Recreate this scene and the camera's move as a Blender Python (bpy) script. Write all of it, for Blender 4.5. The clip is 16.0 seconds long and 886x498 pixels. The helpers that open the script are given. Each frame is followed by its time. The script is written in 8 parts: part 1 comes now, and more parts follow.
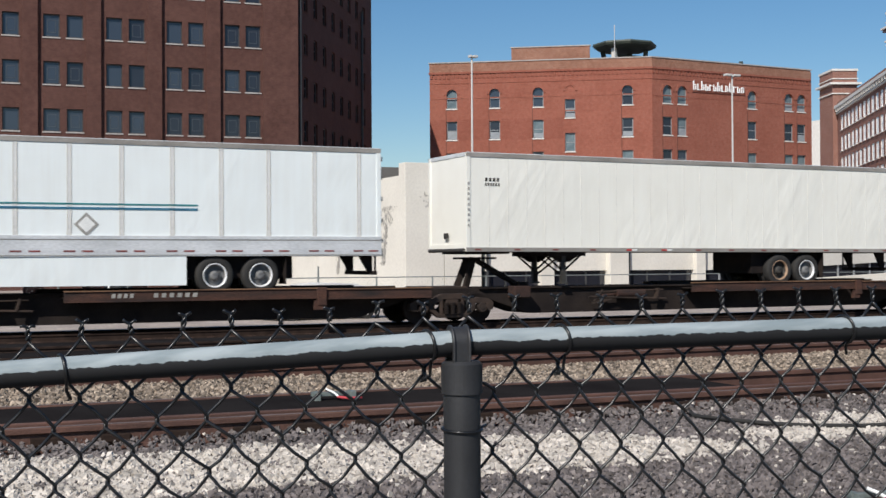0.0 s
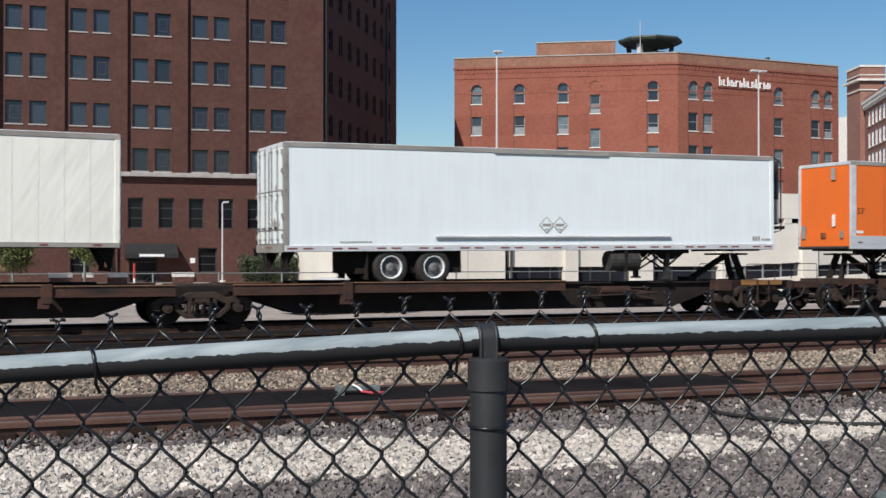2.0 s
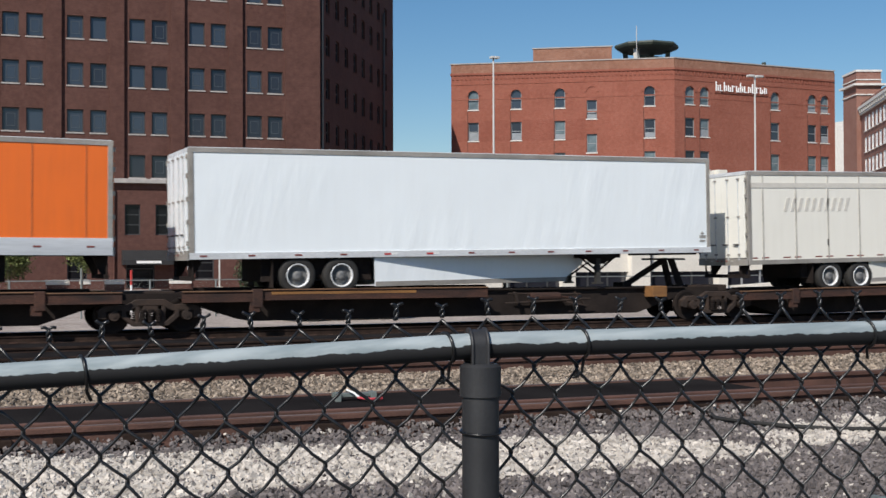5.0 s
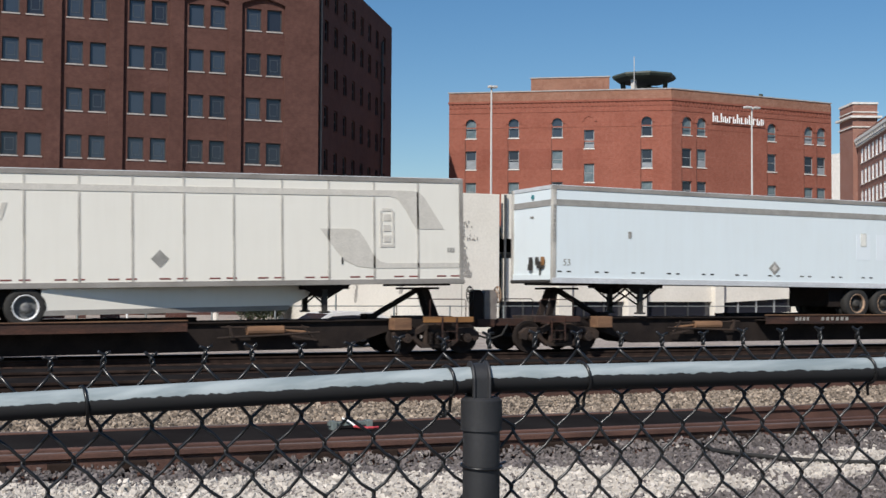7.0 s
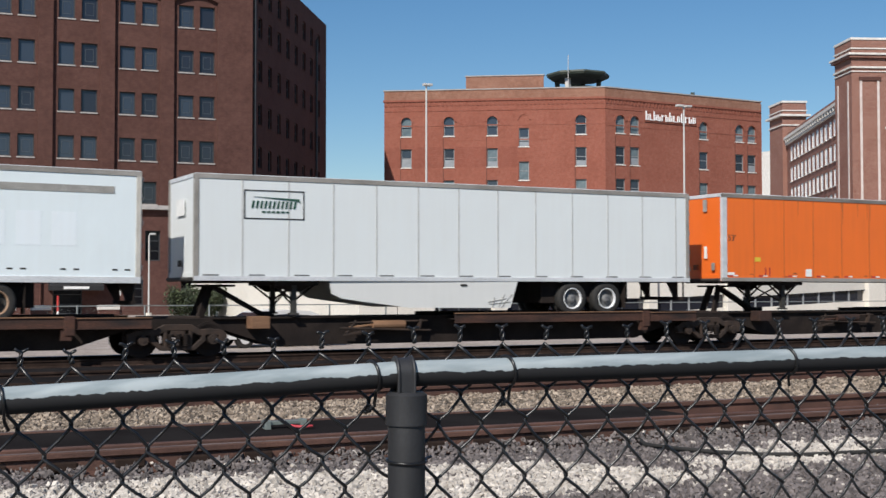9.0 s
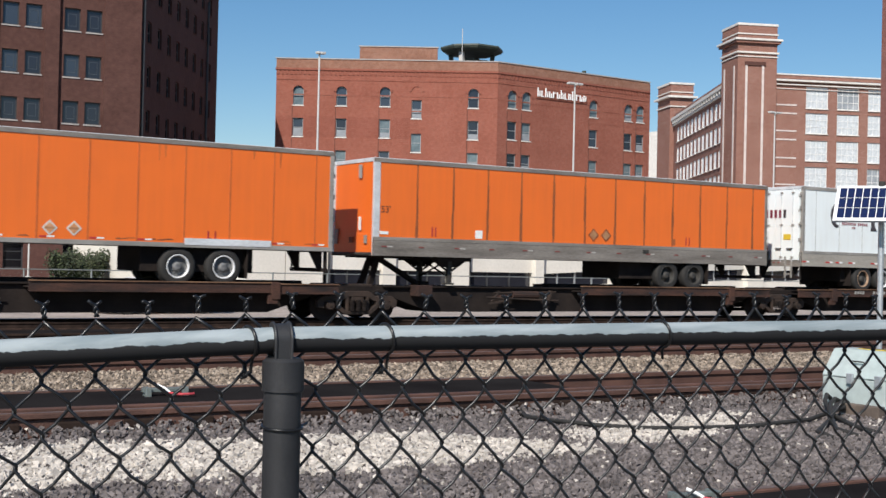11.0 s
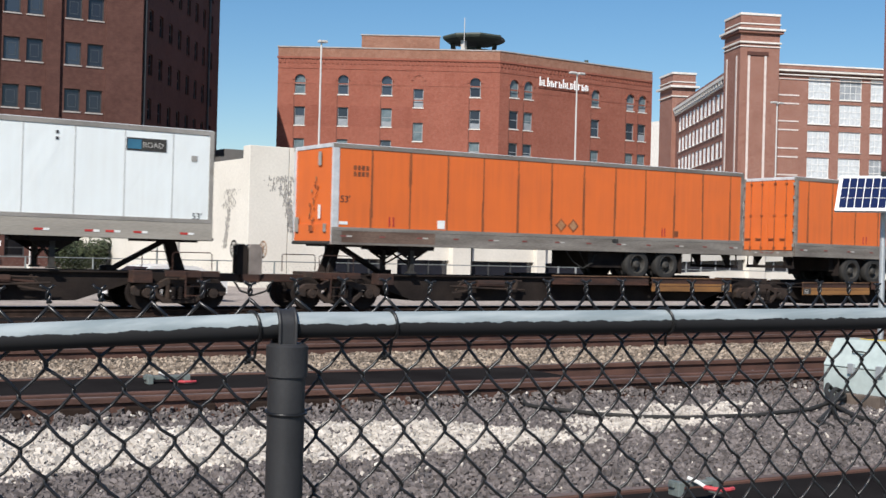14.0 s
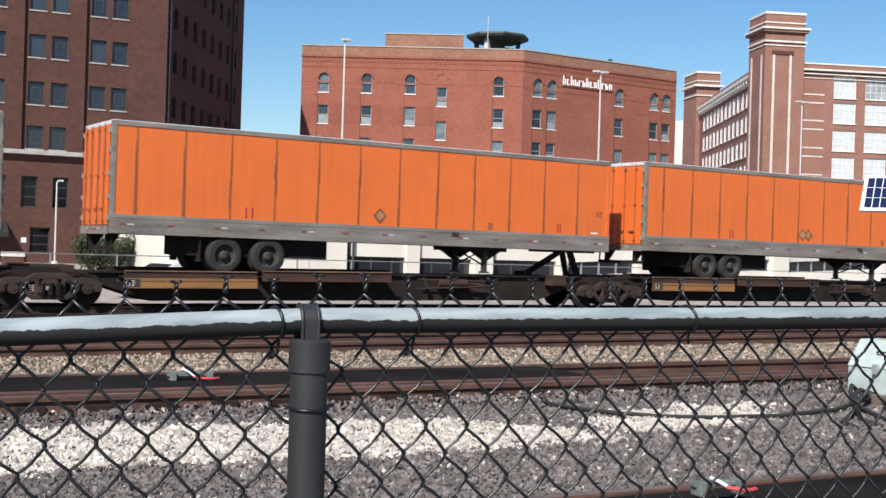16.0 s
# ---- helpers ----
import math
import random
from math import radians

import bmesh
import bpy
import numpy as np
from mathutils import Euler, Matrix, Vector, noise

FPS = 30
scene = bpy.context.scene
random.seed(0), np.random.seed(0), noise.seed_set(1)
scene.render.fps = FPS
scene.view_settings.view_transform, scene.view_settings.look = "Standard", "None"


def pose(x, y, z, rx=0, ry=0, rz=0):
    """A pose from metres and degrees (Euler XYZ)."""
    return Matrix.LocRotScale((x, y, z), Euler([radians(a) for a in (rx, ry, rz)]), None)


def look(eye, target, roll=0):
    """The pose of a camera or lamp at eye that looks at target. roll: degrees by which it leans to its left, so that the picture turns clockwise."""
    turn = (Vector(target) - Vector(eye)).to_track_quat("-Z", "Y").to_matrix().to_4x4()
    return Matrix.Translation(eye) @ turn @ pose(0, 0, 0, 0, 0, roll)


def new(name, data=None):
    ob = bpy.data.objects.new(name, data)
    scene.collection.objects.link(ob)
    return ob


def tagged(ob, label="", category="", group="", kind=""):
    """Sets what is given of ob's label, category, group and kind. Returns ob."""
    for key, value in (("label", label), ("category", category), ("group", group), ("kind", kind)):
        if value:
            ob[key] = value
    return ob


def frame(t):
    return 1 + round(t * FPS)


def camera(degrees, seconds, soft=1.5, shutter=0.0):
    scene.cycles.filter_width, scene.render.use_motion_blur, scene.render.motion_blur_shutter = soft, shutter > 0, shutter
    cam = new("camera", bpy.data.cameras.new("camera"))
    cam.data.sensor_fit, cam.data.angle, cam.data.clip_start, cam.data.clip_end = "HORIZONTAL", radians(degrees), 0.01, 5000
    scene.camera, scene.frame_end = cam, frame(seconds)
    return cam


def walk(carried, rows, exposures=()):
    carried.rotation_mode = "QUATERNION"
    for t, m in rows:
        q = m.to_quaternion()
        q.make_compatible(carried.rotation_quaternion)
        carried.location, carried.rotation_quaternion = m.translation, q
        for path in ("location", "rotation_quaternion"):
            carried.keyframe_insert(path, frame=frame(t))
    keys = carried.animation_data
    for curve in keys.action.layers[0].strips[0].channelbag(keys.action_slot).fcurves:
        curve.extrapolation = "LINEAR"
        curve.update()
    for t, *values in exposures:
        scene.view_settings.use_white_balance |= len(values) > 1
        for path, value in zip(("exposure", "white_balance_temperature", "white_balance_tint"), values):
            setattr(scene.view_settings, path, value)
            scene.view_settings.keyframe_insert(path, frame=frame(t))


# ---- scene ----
FOV = 39.21
# seconds, eye x y z, heading (clockwise from +Y), tilt up, roll
PATH = [
    (0, 0.006, 0.000, 1.738, 24.86, 0.64, -0.33),
    (0.5, 0.008, 0.000, 1.739, 24.26, 0.36, 0.06),
    (1, 0.011, -0.001, 1.739, 23.99, 0.38, -0.07),
    (1.5, 0.005, 0.001, 1.740, 23.81, 0.46, 0.10),
    (2, 0.000, 0.000, 1.740, 23.76, 0.42, -0.01),
    (2.5, 0.003, 0.001, 1.740, 23.76, 0.48, 0.07),
    (3, 0.004, -0.001, 1.739, 23.88, 0.54, 0.23),
    (5.5, 0.010, -0.002, 1.742, 23.88, 0.81, -0.26),
    (6, 0.006, -0.002, 1.744, 23.81, 1.07, 0.22),
    (6.5, -0.003, -0.001, 1.746, 23.64, 1.51, 1.09),
    (7, -0.001, -0.002, 1.749, 24.04, 1.98, 0.32),
    (7.5, -0.006, -0.001, 1.747, 25.09, 2.09, 0.02),
    (8, -0.006, -0.002, 1.746, 25.54, 2.09, -0.00),
    (8.5, 0.005, -0.002, 1.746, 26.14, 2.09, -0.03),
    (9, 0.019, -0.004, 1.743, 26.99, 1.90, -0.05),
    (9.5, 0.035, -0.002, 1.739, 28.49, 1.50, 0.49),
    (10, 0.036, -0.003, 1.740, 30.42, 1.16, 1.03),
    (12.5, 0.0320, -0.005, 1.7310, 32.53, 0.43, 1.38),
    (13, 0.0350, -0.005, 1.7320, 32.26, 0.43, 1.30),
    (13.5, 0.0330, -0.005, 1.7315, 32.16, 0.25, 1.32),
    (14, 0.0300, -0.004, 1.7315, 32.04, 0.15, 1.48),
    (14.5, 0.0320, -0.005, 1.7310, 31.80, 0.23, 1.37),
    (15, 0.0335, -0.006, 1.7305, 31.60, 0.30, 1.53),
    (15.5, 0.0315, -0.006, 1.7285, 31.38, 0.24, 1.61),
    (16, 0.0295, -0.005, 1.7280, 31.00, 0.06, 1.73),
]


def aim(row):
    t, x, y, z, heading, tilt, roll = row
    h, p = radians(heading), radians(tilt)
    ahead = Vector((math.sin(h) * math.cos(p), math.cos(h) * math.cos(p), math.sin(p)))
    eye = Vector((x, y, z))
    return t, look(eye, eye + ahead, roll)


cam = camera(FOV, 16.0, soft=1.5, shutter=0.1)
walk(cam, [aim(r) for r in PATH], exposures=[(0, 0.08), (3, 0.07), (6, 0.03), (8, 0.08), (9, 0.1), (10, 0.14), (12.5, 0.25), (13, 0.18), (13.5, 0.12), (14, 0.27), (14.5, 0.36), (15.2, 0.43), (16, 0.46)])

# ---- light ----
SUN_WAY = Vector((1.0, 0.8, -1.12)).normalized()
world = bpy.data.worlds.new("sky")
scene.world = world
world.use_nodes = True
wn = world.node_tree.nodes
sky = wn.new("ShaderNodeTexSky")
sky.sky_type = "NISHITA"
sky.sun_disc = False
sky.sun_elevation = math.asin(-SUN_WAY.z)
sky.sun_rotation = math.atan2(-SUN_WAY.x, -SUN_WAY.y)
sky.air_density, sky.dust_density, sky.ozone_density = 1.0, 0.2, 3.0
deep = wn.new("ShaderNodeHueSaturation")
deep.inputs["Saturation"].default_value = 1.25
world.node_tree.links.new(sky.outputs[0], deep.inputs["Color"])
world.node_tree.links.new(deep.outputs[0], wn["Background"].inputs[0])
wn["Background"].inputs[1].default_value = 0.085
sun_data = bpy.data.lights.new("sun", "SUN")
sun_data.energy, sun_data.angle, sun_data.color = 5.0, radians(0.5), (1.0, 0.95, 0.88)
sun = new("sun", sun_data)
sun.matrix_world = Matrix.Translation((-40, -40, 60)) @ SUN_WAY.to_track_quat("-Z", "Y").to_matrix().to_4x4()

# ---- materials ----


def surf(name, a, b, scale=3.0, rough=0.6, metal=0.0, bump=0.0, fine=40.0, stretch=(1, 1, 1), grain=0.12, spec=0.5,
         random_tone=0.0, island=False, contrast=0.5):
    """A painted, rusty, stony or earthy surface: two tones in large patches, grain at a second scale."""
    m = bpy.data.materials.new(name)
    m.use_nodes = True
    nt = m.node_tree
    n, ln = nt.nodes, nt.links.new
    bsdf = n["Principled BSDF"]
    co = n.new("ShaderNodeTexCoord")
    mp = n.new("ShaderNodeMapping")
    mp.inputs["Scale"].default_value = stretch
    ln(co.outputs["Object"], mp.inputs["Vector"])
    big = n.new("ShaderNodeTexNoise")
    big.inputs["Scale"].default_value, big.inputs["Detail"].default_value = scale, 5.0
    ln(mp.outputs[0], big.inputs["Vector"])
    ramp = n.new("ShaderNodeValToRGB")
    ramp.color_ramp.elements[0].position, ramp.color_ramp.elements[1].position = 0.5 - 0.25 * (1.3 - contrast), 0.5 + 0.25 * (1.3 - contrast)
    ramp.color_ramp.elements[0].color, ramp.color_ramp.elements[1].color = (*a, 1), (*b, 1)
    ln(big.outputs["Fac"], ramp.inputs["Fac"])
    small = n.new("ShaderNodeTexNoise")
    small.inputs["Scale"].default_value, small.inputs["Detail"].default_value = fine, 4.0
    ln(mp.outputs[0], small.inputs["Vector"])
    tone = n.new("ShaderNodeMapRange")
    tone.inputs["From Min"].default_value, tone.inputs["From Max"].default_value = 0.3, 0.7
    tone.inputs["To Min"].default_value, tone.inputs["To Max"].default_value = 1 - grain, 1 + grain
    ln(small.outputs["Fac"], tone.inputs["Value"])
    mul = n.new("ShaderNodeVectorMath")
    mul.operation = "SCALE"
    ln(ramp.outputs["Color"], mul.inputs[0])
    ln(tone.outputs[0], mul.inputs["Scale"])
    out = mul.outputs[0]
    if random_tone:
        src = n.new("ShaderNodeNewGeometry").outputs["Random Per Island"] if island else n.new("ShaderNodeObjectInfo").outputs["Random"]
        vary = n.new("ShaderNodeMapRange")
        vary.inputs["To Min"].default_value, vary.inputs["To Max"].default_value = 1 - random_tone, 1 + random_tone
        ln(src, vary.inputs["Value"])
        mul2 = n.new("ShaderNodeVectorMath")
        mul2.operation = "SCALE"
        ln(out, mul2.inputs[0])
        ln(vary.outputs[0], mul2.inputs["Scale"])
        out = mul2.outputs[0]
    ln(out, bsdf.inputs["Base Color"])
    rr = n.new("ShaderNodeMapRange")
    rr.inputs["To Min"].default_value, rr.inputs["To Max"].default_value = max(0.02, rough - 0.1), min(1.0, rough + 0.1)
    ln(big.outputs["Fac"], rr.inputs["Value"])
    ln(rr.outputs[0], bsdf.inputs["Roughness"])
    bsdf.inputs["Metallic"].default_value = metal
    bsdf.inputs["Specular IOR Level"].default_value = spec
    if bump:
        bp = n.new("ShaderNodeBump")
        bp.inputs["Strength"].default_value, bp.inputs["Distance"].default_value = min(1.0, bump), 0.02
        ln(small.outputs["Fac"], bp.inputs["Height"])
        ln(bp.outputs[0], bsdf.inputs["Normal"])
    return m


def brickwork(name, a, b, mortar, size=0.22, stain=(0.6, 0.6, 0.6)):
    """Brick courses by the wall's own length and height, with soot at a larger scale."""
    m = bpy.data.materials.new(name)
    m.use_nodes = True
    n, ln = m.node_tree.nodes, m.node_tree.links.new
    bsdf = n["Principled BSDF"]
    co = n.new("ShaderNodeTexCoord")
    sep, com = n.new("ShaderNodeSeparateXYZ"), n.new("ShaderNodeCombineXYZ")
    ln(co.outputs["Object"], sep.inputs[0])
    add = n.new("ShaderNodeMath")
    ln(sep.outputs[0], add.inputs[0])
    ln(sep.outputs[1], add.inputs[1])
    ln(add.outputs[0], com.inputs[0])
    ln(sep.outputs[2], com.inputs[1])
    br = n.new("ShaderNodeTexBrick")
    br.inputs["Color1"].default_value, br.inputs["Color2"].default_value, br.inputs["Mortar"].default_value = (*a, 1), (*b, 1), (*mortar, 1)
    br.inputs["Scale"].default_value = 1.0
    br.inputs["Brick Width"].default_value, br.inputs["Row Height"].default_value = size, size * 0.34
    br.inputs["Mortar Size"].default_value, br.inputs["Bias"].default_value = 0.008, 0.0
    ln(com.outputs[0], br.inputs["Vector"])
    big = n.new("ShaderNodeTexNoise")
    big.inputs["Scale"].default_value, big.inputs["Detail"].default_value = 0.35, 6.0
    ln(co.outputs["Object"], big.inputs["Vector"])
    mid = n.new("ShaderNodeTexNoise")
    mid.inputs["Scale"].default_value, mid.inputs["Detail"].default_value = 2.6, 5.0
    ln(co.outputs["Object"], mid.inputs["Vector"])
    sm = n.new("ShaderNodeMath")
    ln(big.outputs["Fac"], sm.inputs[0])
    ln(mid.outputs["Fac"], sm.inputs[1])
    rng = n.new("ShaderNodeMapRange")
    rng.inputs["From Min"].default_value, rng.inputs["From Max"].default_value = 0.75, 1.25
    ln(sm.outputs[0], rng.inputs["Value"])
    mix = n.new("ShaderNodeMix")
    mix.data_type, mix.blend_type = "RGBA", "MULTIPLY"
    mix.inputs["B"].default_value = (*stain, 1)
    ln(rng.outputs[0], mix.inputs["Factor"])
    ln(br.outputs["Color"], mix.inputs["A"])
    ln(mix.outputs["Result"], bsdf.inputs["Base Color"])
    bsdf.inputs["Roughness"].default_value = 0.9
    bsdf.inputs["Specular IOR Level"].default_value = 0.2
    bp = n.new("ShaderNodeBump")
    bp.inputs["Strength"].default_value, bp.inputs["Distance"].default_value = 0.5, 0.01
    ln(br.outputs["Fac"], bp.inputs["Height"])
    bp.invert = True
    ln(bp.outputs[0], bsdf.inputs["Normal"])
    return m


def trailer_paint(name, col, dirt, wrinkle=0.3, rough=0.35, streak=0.35, tilt=28):
    """Weathered trailer paint: rain streaks, road dirt, buckled sheet."""
    m = bpy.data.materials.new(name)
    m.use_nodes = True
    n, ln = m.node_tree.nodes, m.node_tree.links.new
    bsdf = n["Principled BSDF"]
    co = n.new("ShaderNodeTexCoord")
    mp = n.new("ShaderNodeMapping")
    mp.inputs["Scale"].default_value = (5.0, 1.0, 0.35)
    ln(co.outputs["Object"], mp.inputs["Vector"])
    st = n.new("ShaderNodeTexNoise")
    st.inputs["Scale"].default_value, st.inputs["Detail"].default_value = 1.3, 6.0
    ln(mp.outputs[0], st.inputs["Vector"])
    bl = n.new("ShaderNodeTexNoise")
    bl.inputs["Scale"].default_value, bl.inputs["Detail"].default_value = 0.9, 7.0
    ln(co.outputs["Object"], bl.inputs["Vector"])
    mu = n.new("ShaderNodeMath")
    mu.operation = "MULTIPLY"
    ln(st.outputs["Fac"], mu.inputs[0])
    ln(bl.outputs["Fac"], mu.inputs[1])
    rg = n.new("ShaderNodeMapRange")
    rg.inputs["From Min"].default_value, rg.inputs["From Max"].default_value = 0.16, 0.42
    rg.inputs["To Max"].default_value = streak
    ln(mu.outputs[0], rg.inputs["Value"])
    mix = n.new("ShaderNodeMix")
    mix.data_type = "RGBA"
    mix.inputs["A"].default_value, mix.inputs["B"].default_value = (*col, 1), (*dirt, 1)
    ln(rg.outputs[0], mix.inputs["Factor"])
    ln(mix.outputs["Result"], bsdf.inputs["Base Color"])
    bsdf.inputs["Roughness"].default_value = rough
    turn = n.new("ShaderNodeMapping")
    turn.inputs["Rotation"].default_value = (0, radians(-tilt), 0)
    ln(co.outputs["Object"], turn.inputs["Vector"])
    wv = n.new("ShaderNodeMapping")
    wv.inputs["Scale"].default_value = (2.3, 0.6, 0.45)
    ln(turn.outputs[0], wv.inputs["Vector"])
    wr = n.new("ShaderNodeTexNoise")
    wr.inputs["Scale"].default_value, wr.inputs["Detail"].default_value = 1.0, 3.0
    ln(wv.outputs[0], wr.inputs["Vector"])
    bp = n.new("ShaderNodeBump")
    zone = n.new("ShaderNodeTexNoise")
    zone.inputs["Scale"].default_value, zone.inputs["Detail"].default_value = 0.3, 1.0
    ln(co.outputs["Object"], zone.inputs["Vector"])
    zr = n.new("ShaderNodeMapRange")
    zr.inputs["From Min"].default_value, zr.inputs["From Max"].default_value = 0.42, 0.62
    ln(zone.outputs["Fac"], zr.inputs["Value"])
    hm = n.new("ShaderNodeMath")
    hm.operation = "MULTIPLY"
    ln(wr.outputs["Fac"], hm.inputs[0])
    ln(zr.outputs[0], hm.inputs[1])
    bp.inputs["Strength"].default_value, bp.inputs["Distance"].default_value = wrinkle, 0.1
    ln(hm.outputs[0], bp.inputs["Height"])
    ln(bp.outputs[0], bsdf.inputs["Normal"])
    return m


def glass(name, col, rough=0.08, spec=0.6):
    m = bpy.data.materials.new(name)
    m.use_nodes = True
    b = m.node_tree.nodes["Principled BSDF"]
    b.inputs["Base Color"].default_value = (*col, 1)
    b.inputs["Roughness"].default_value = rough
    b.inputs["Specular IOR Level"].default_value = spec
    return m


def peeled_coating(name):
    """Black vinyl on a galvanised pipe, weathered off the upper side along a ragged edge."""
    m = bpy.data.materials.new(name)
    m.use_nodes = True
    n, ln = m.node_tree.nodes, m.node_tree.links.new
    bsdf = n["Principled BSDF"]
    co = n.new("ShaderNodeTexCoord")
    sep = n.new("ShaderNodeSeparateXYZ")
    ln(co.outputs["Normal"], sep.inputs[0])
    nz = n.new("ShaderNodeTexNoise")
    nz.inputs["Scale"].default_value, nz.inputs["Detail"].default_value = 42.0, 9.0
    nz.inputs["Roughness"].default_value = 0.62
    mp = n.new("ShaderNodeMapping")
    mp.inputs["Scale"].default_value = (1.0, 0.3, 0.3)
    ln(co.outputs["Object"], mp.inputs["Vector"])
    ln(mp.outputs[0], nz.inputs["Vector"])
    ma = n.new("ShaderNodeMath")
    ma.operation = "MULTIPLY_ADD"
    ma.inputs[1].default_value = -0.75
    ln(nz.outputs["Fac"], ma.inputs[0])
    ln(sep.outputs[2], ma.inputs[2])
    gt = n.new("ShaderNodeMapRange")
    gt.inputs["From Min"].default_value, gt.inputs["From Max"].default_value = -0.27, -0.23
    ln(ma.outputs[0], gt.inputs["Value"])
    sc = n.new("ShaderNodeTexNoise")
    sc.inputs["Scale"].default_value, sc.inputs["Detail"].default_value = 14.0, 6.0
    sm = n.new("ShaderNodeMapping")
    sm.inputs["Scale"].default_value = (0.25, 3.0, 3.0)
    ln(co.outputs["Object"], sm.inputs["Vector"])
    ln(sm.outputs[0], sc.inputs["Vector"])
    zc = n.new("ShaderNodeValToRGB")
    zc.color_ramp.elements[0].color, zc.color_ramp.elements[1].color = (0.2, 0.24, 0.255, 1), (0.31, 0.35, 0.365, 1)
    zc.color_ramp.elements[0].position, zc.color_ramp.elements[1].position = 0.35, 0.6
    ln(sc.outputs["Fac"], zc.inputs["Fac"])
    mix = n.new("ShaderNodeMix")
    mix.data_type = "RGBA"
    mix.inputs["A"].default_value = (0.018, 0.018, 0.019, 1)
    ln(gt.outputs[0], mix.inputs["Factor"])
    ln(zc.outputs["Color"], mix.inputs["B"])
    ln(mix.outputs["Result"], bsdf.inputs["Base Color"])
    bsdf.inputs["Roughness"].default_value = 0.75
    bsdf.inputs["Specular IOR Level"].default_value = 0.25
    bp = n.new("ShaderNodeBump")
    bp.inputs["Strength"].default_value, bp.inputs["Distance"].default_value = 0.6, 0.002
    bp.invert = True
    ln(gt.outputs[0], bp.inputs["Height"])
    ln(bp.outputs[0], bsdf.inputs["Normal"])
    return m


M_VINYL = surf("black_vinyl", (0.016, 0.016, 0.017), (0.026, 0.026, 0.028), 9, 0.55, bump=0.03, fine=160)
M_WIRE = surf("black_coated_wire", (0.007, 0.007, 0.0075), (0.014, 0.014, 0.014), 20, 0.33, fine=120, spec=0.5)
M_PEEL = peeled_coating("peeled_rail_coating")
M_RUST = surf("rail_rust", (0.062, 0.03, 0.022), (0.12, 0.058, 0.042), 2.5, 0.8, 0.1, 0.3, 60)
M_RAILHEAD = surf("worn_rail_head", (0.1, 0.066, 0.054), (0.17, 0.125, 0.108), 3, 0.65, 0.15, 0.1, 60)
M_TIE = surf("weathered_tie", (0.06, 0.045, 0.036), (0.13, 0.1, 0.08), 2.5, 0.9, bump=0.4, fine=30, stretch=(3, 0.5, 1), random_tone=0.25)
M_MAT = surf("black_track_mat", (0.013, 0.0115, 0.012), (0.024, 0.022, 0.022), 1.2, 0.95, spec=0.0, bump=0.15, fine=50)
M_OILY = surf("oily_dark_steel", (0.02, 0.014, 0.012), (0.045, 0.03, 0.024), 3, 0.9, 0.0, spec=0.03)
M_GROUND = surf("gravel_ground", (0.09, 0.079, 0.075), (0.15, 0.134, 0.128), 0.7, 0.95, bump=0.9, fine=16, grain=0.35)
M_STONE = surf("grey_ballast", (0.09, 0.076, 0.072), (0.168, 0.145, 0.138), 6, 0.9, bump=0.3, fine=60, random_tone=0.42, island=True)
M_TAN = surf("tan_ballast", (0.105, 0.076, 0.053), (0.33, 0.268, 0.208), 6, 0.9, bump=0.3, fine=60, random_tone=0.72, island=True)
M_WHITE_STONE = surf("white_limestone", (0.36, 0.322, 0.28), (0.535, 0.485, 0.43), 6, 0.9, bump=0.3, fine=60, random_tone=0.28, island=True)
M_LOT = surf("pale_lot", (0.24, 0.2, 0.175), (0.4, 0.345, 0.305), 0.9, 0.95, bump=0.6, fine=9, grain=0.35, contrast=0.3)
M_CONC = surf("beige_concrete", (0.61, 0.575, 0.51), (0.7, 0.665, 0.595), 0.35, 0.9, bump=0.04, fine=9, grain=0.05)
M_CONC_GREY = surf("grey_concrete_panel", (0.5, 0.48, 0.435), (0.57, 0.55, 0.5), 0.35, 0.9, bump=0.03, fine=9, grain=0.05)
# Dark tone with the garage's inside shade put in; also on low roof parts.
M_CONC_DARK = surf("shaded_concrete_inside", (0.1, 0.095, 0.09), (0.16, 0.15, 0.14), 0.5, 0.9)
M_VINE = surf("dead_vine_stain", (0.24, 0.23, 0.215), (0.4, 0.375, 0.34), 5, 0.95, bump=0.4, fine=30)
M_BRICK_BROWN = brickwork("brown_brick", (0.1, 0.047, 0.038), (0.122, 0.058, 0.047), (0.115, 0.062, 0.052), stain=(0.72, 0.69, 0.69))
M_BRICK_RED = brickwork("red_brick", (0.27, 0.088, 0.06), (0.325, 0.115, 0.08), (0.3, 0.14, 0.105), stain=(0.8, 0.75, 0.73))
M_BRICK_OLD = brickwork("old_painted_brick", (0.235, 0.072, 0.05), (0.285, 0.095, 0.066), (0.3, 0.14, 0.105), stain=(0.8, 0.75, 0.73))
M_BRICK_TAN = brickwork("weathered_parapet_brick", (0.27, 0.13, 0.088), (0.33, 0.165, 0.112), (0.34, 0.22, 0.17), stain=(0.75, 0.7, 0.68))
M_BRICK_MILL = brickwork("mill_brick", (0.25, 0.115, 0.087), (0.305, 0.152, 0.118), (0.34, 0.23, 0.19), stain=(0.8, 0.75, 0.73))
# Brick darkened so its colour carries the shade lying on the tower.
M_BRICK_END = brickwork("shade_dark_end_brick", (0.15, 0.062, 0.054), (0.19, 0.085, 0.073), (0.2, 0.11, 0.1), stain=(0.78, 0.73, 0.73))
M_TRIM = surf("pinkish_stone_trim", (0.5, 0.43, 0.4), (0.64, 0.57, 0.54), 1.5, 0.85, bump=0.1, fine=20)
M_LIMESTONE = surf("pale_stone_trim", (0.55, 0.52, 0.48), (0.72, 0.69, 0.65), 1.5, 0.85, bump=0.1, fine=20)
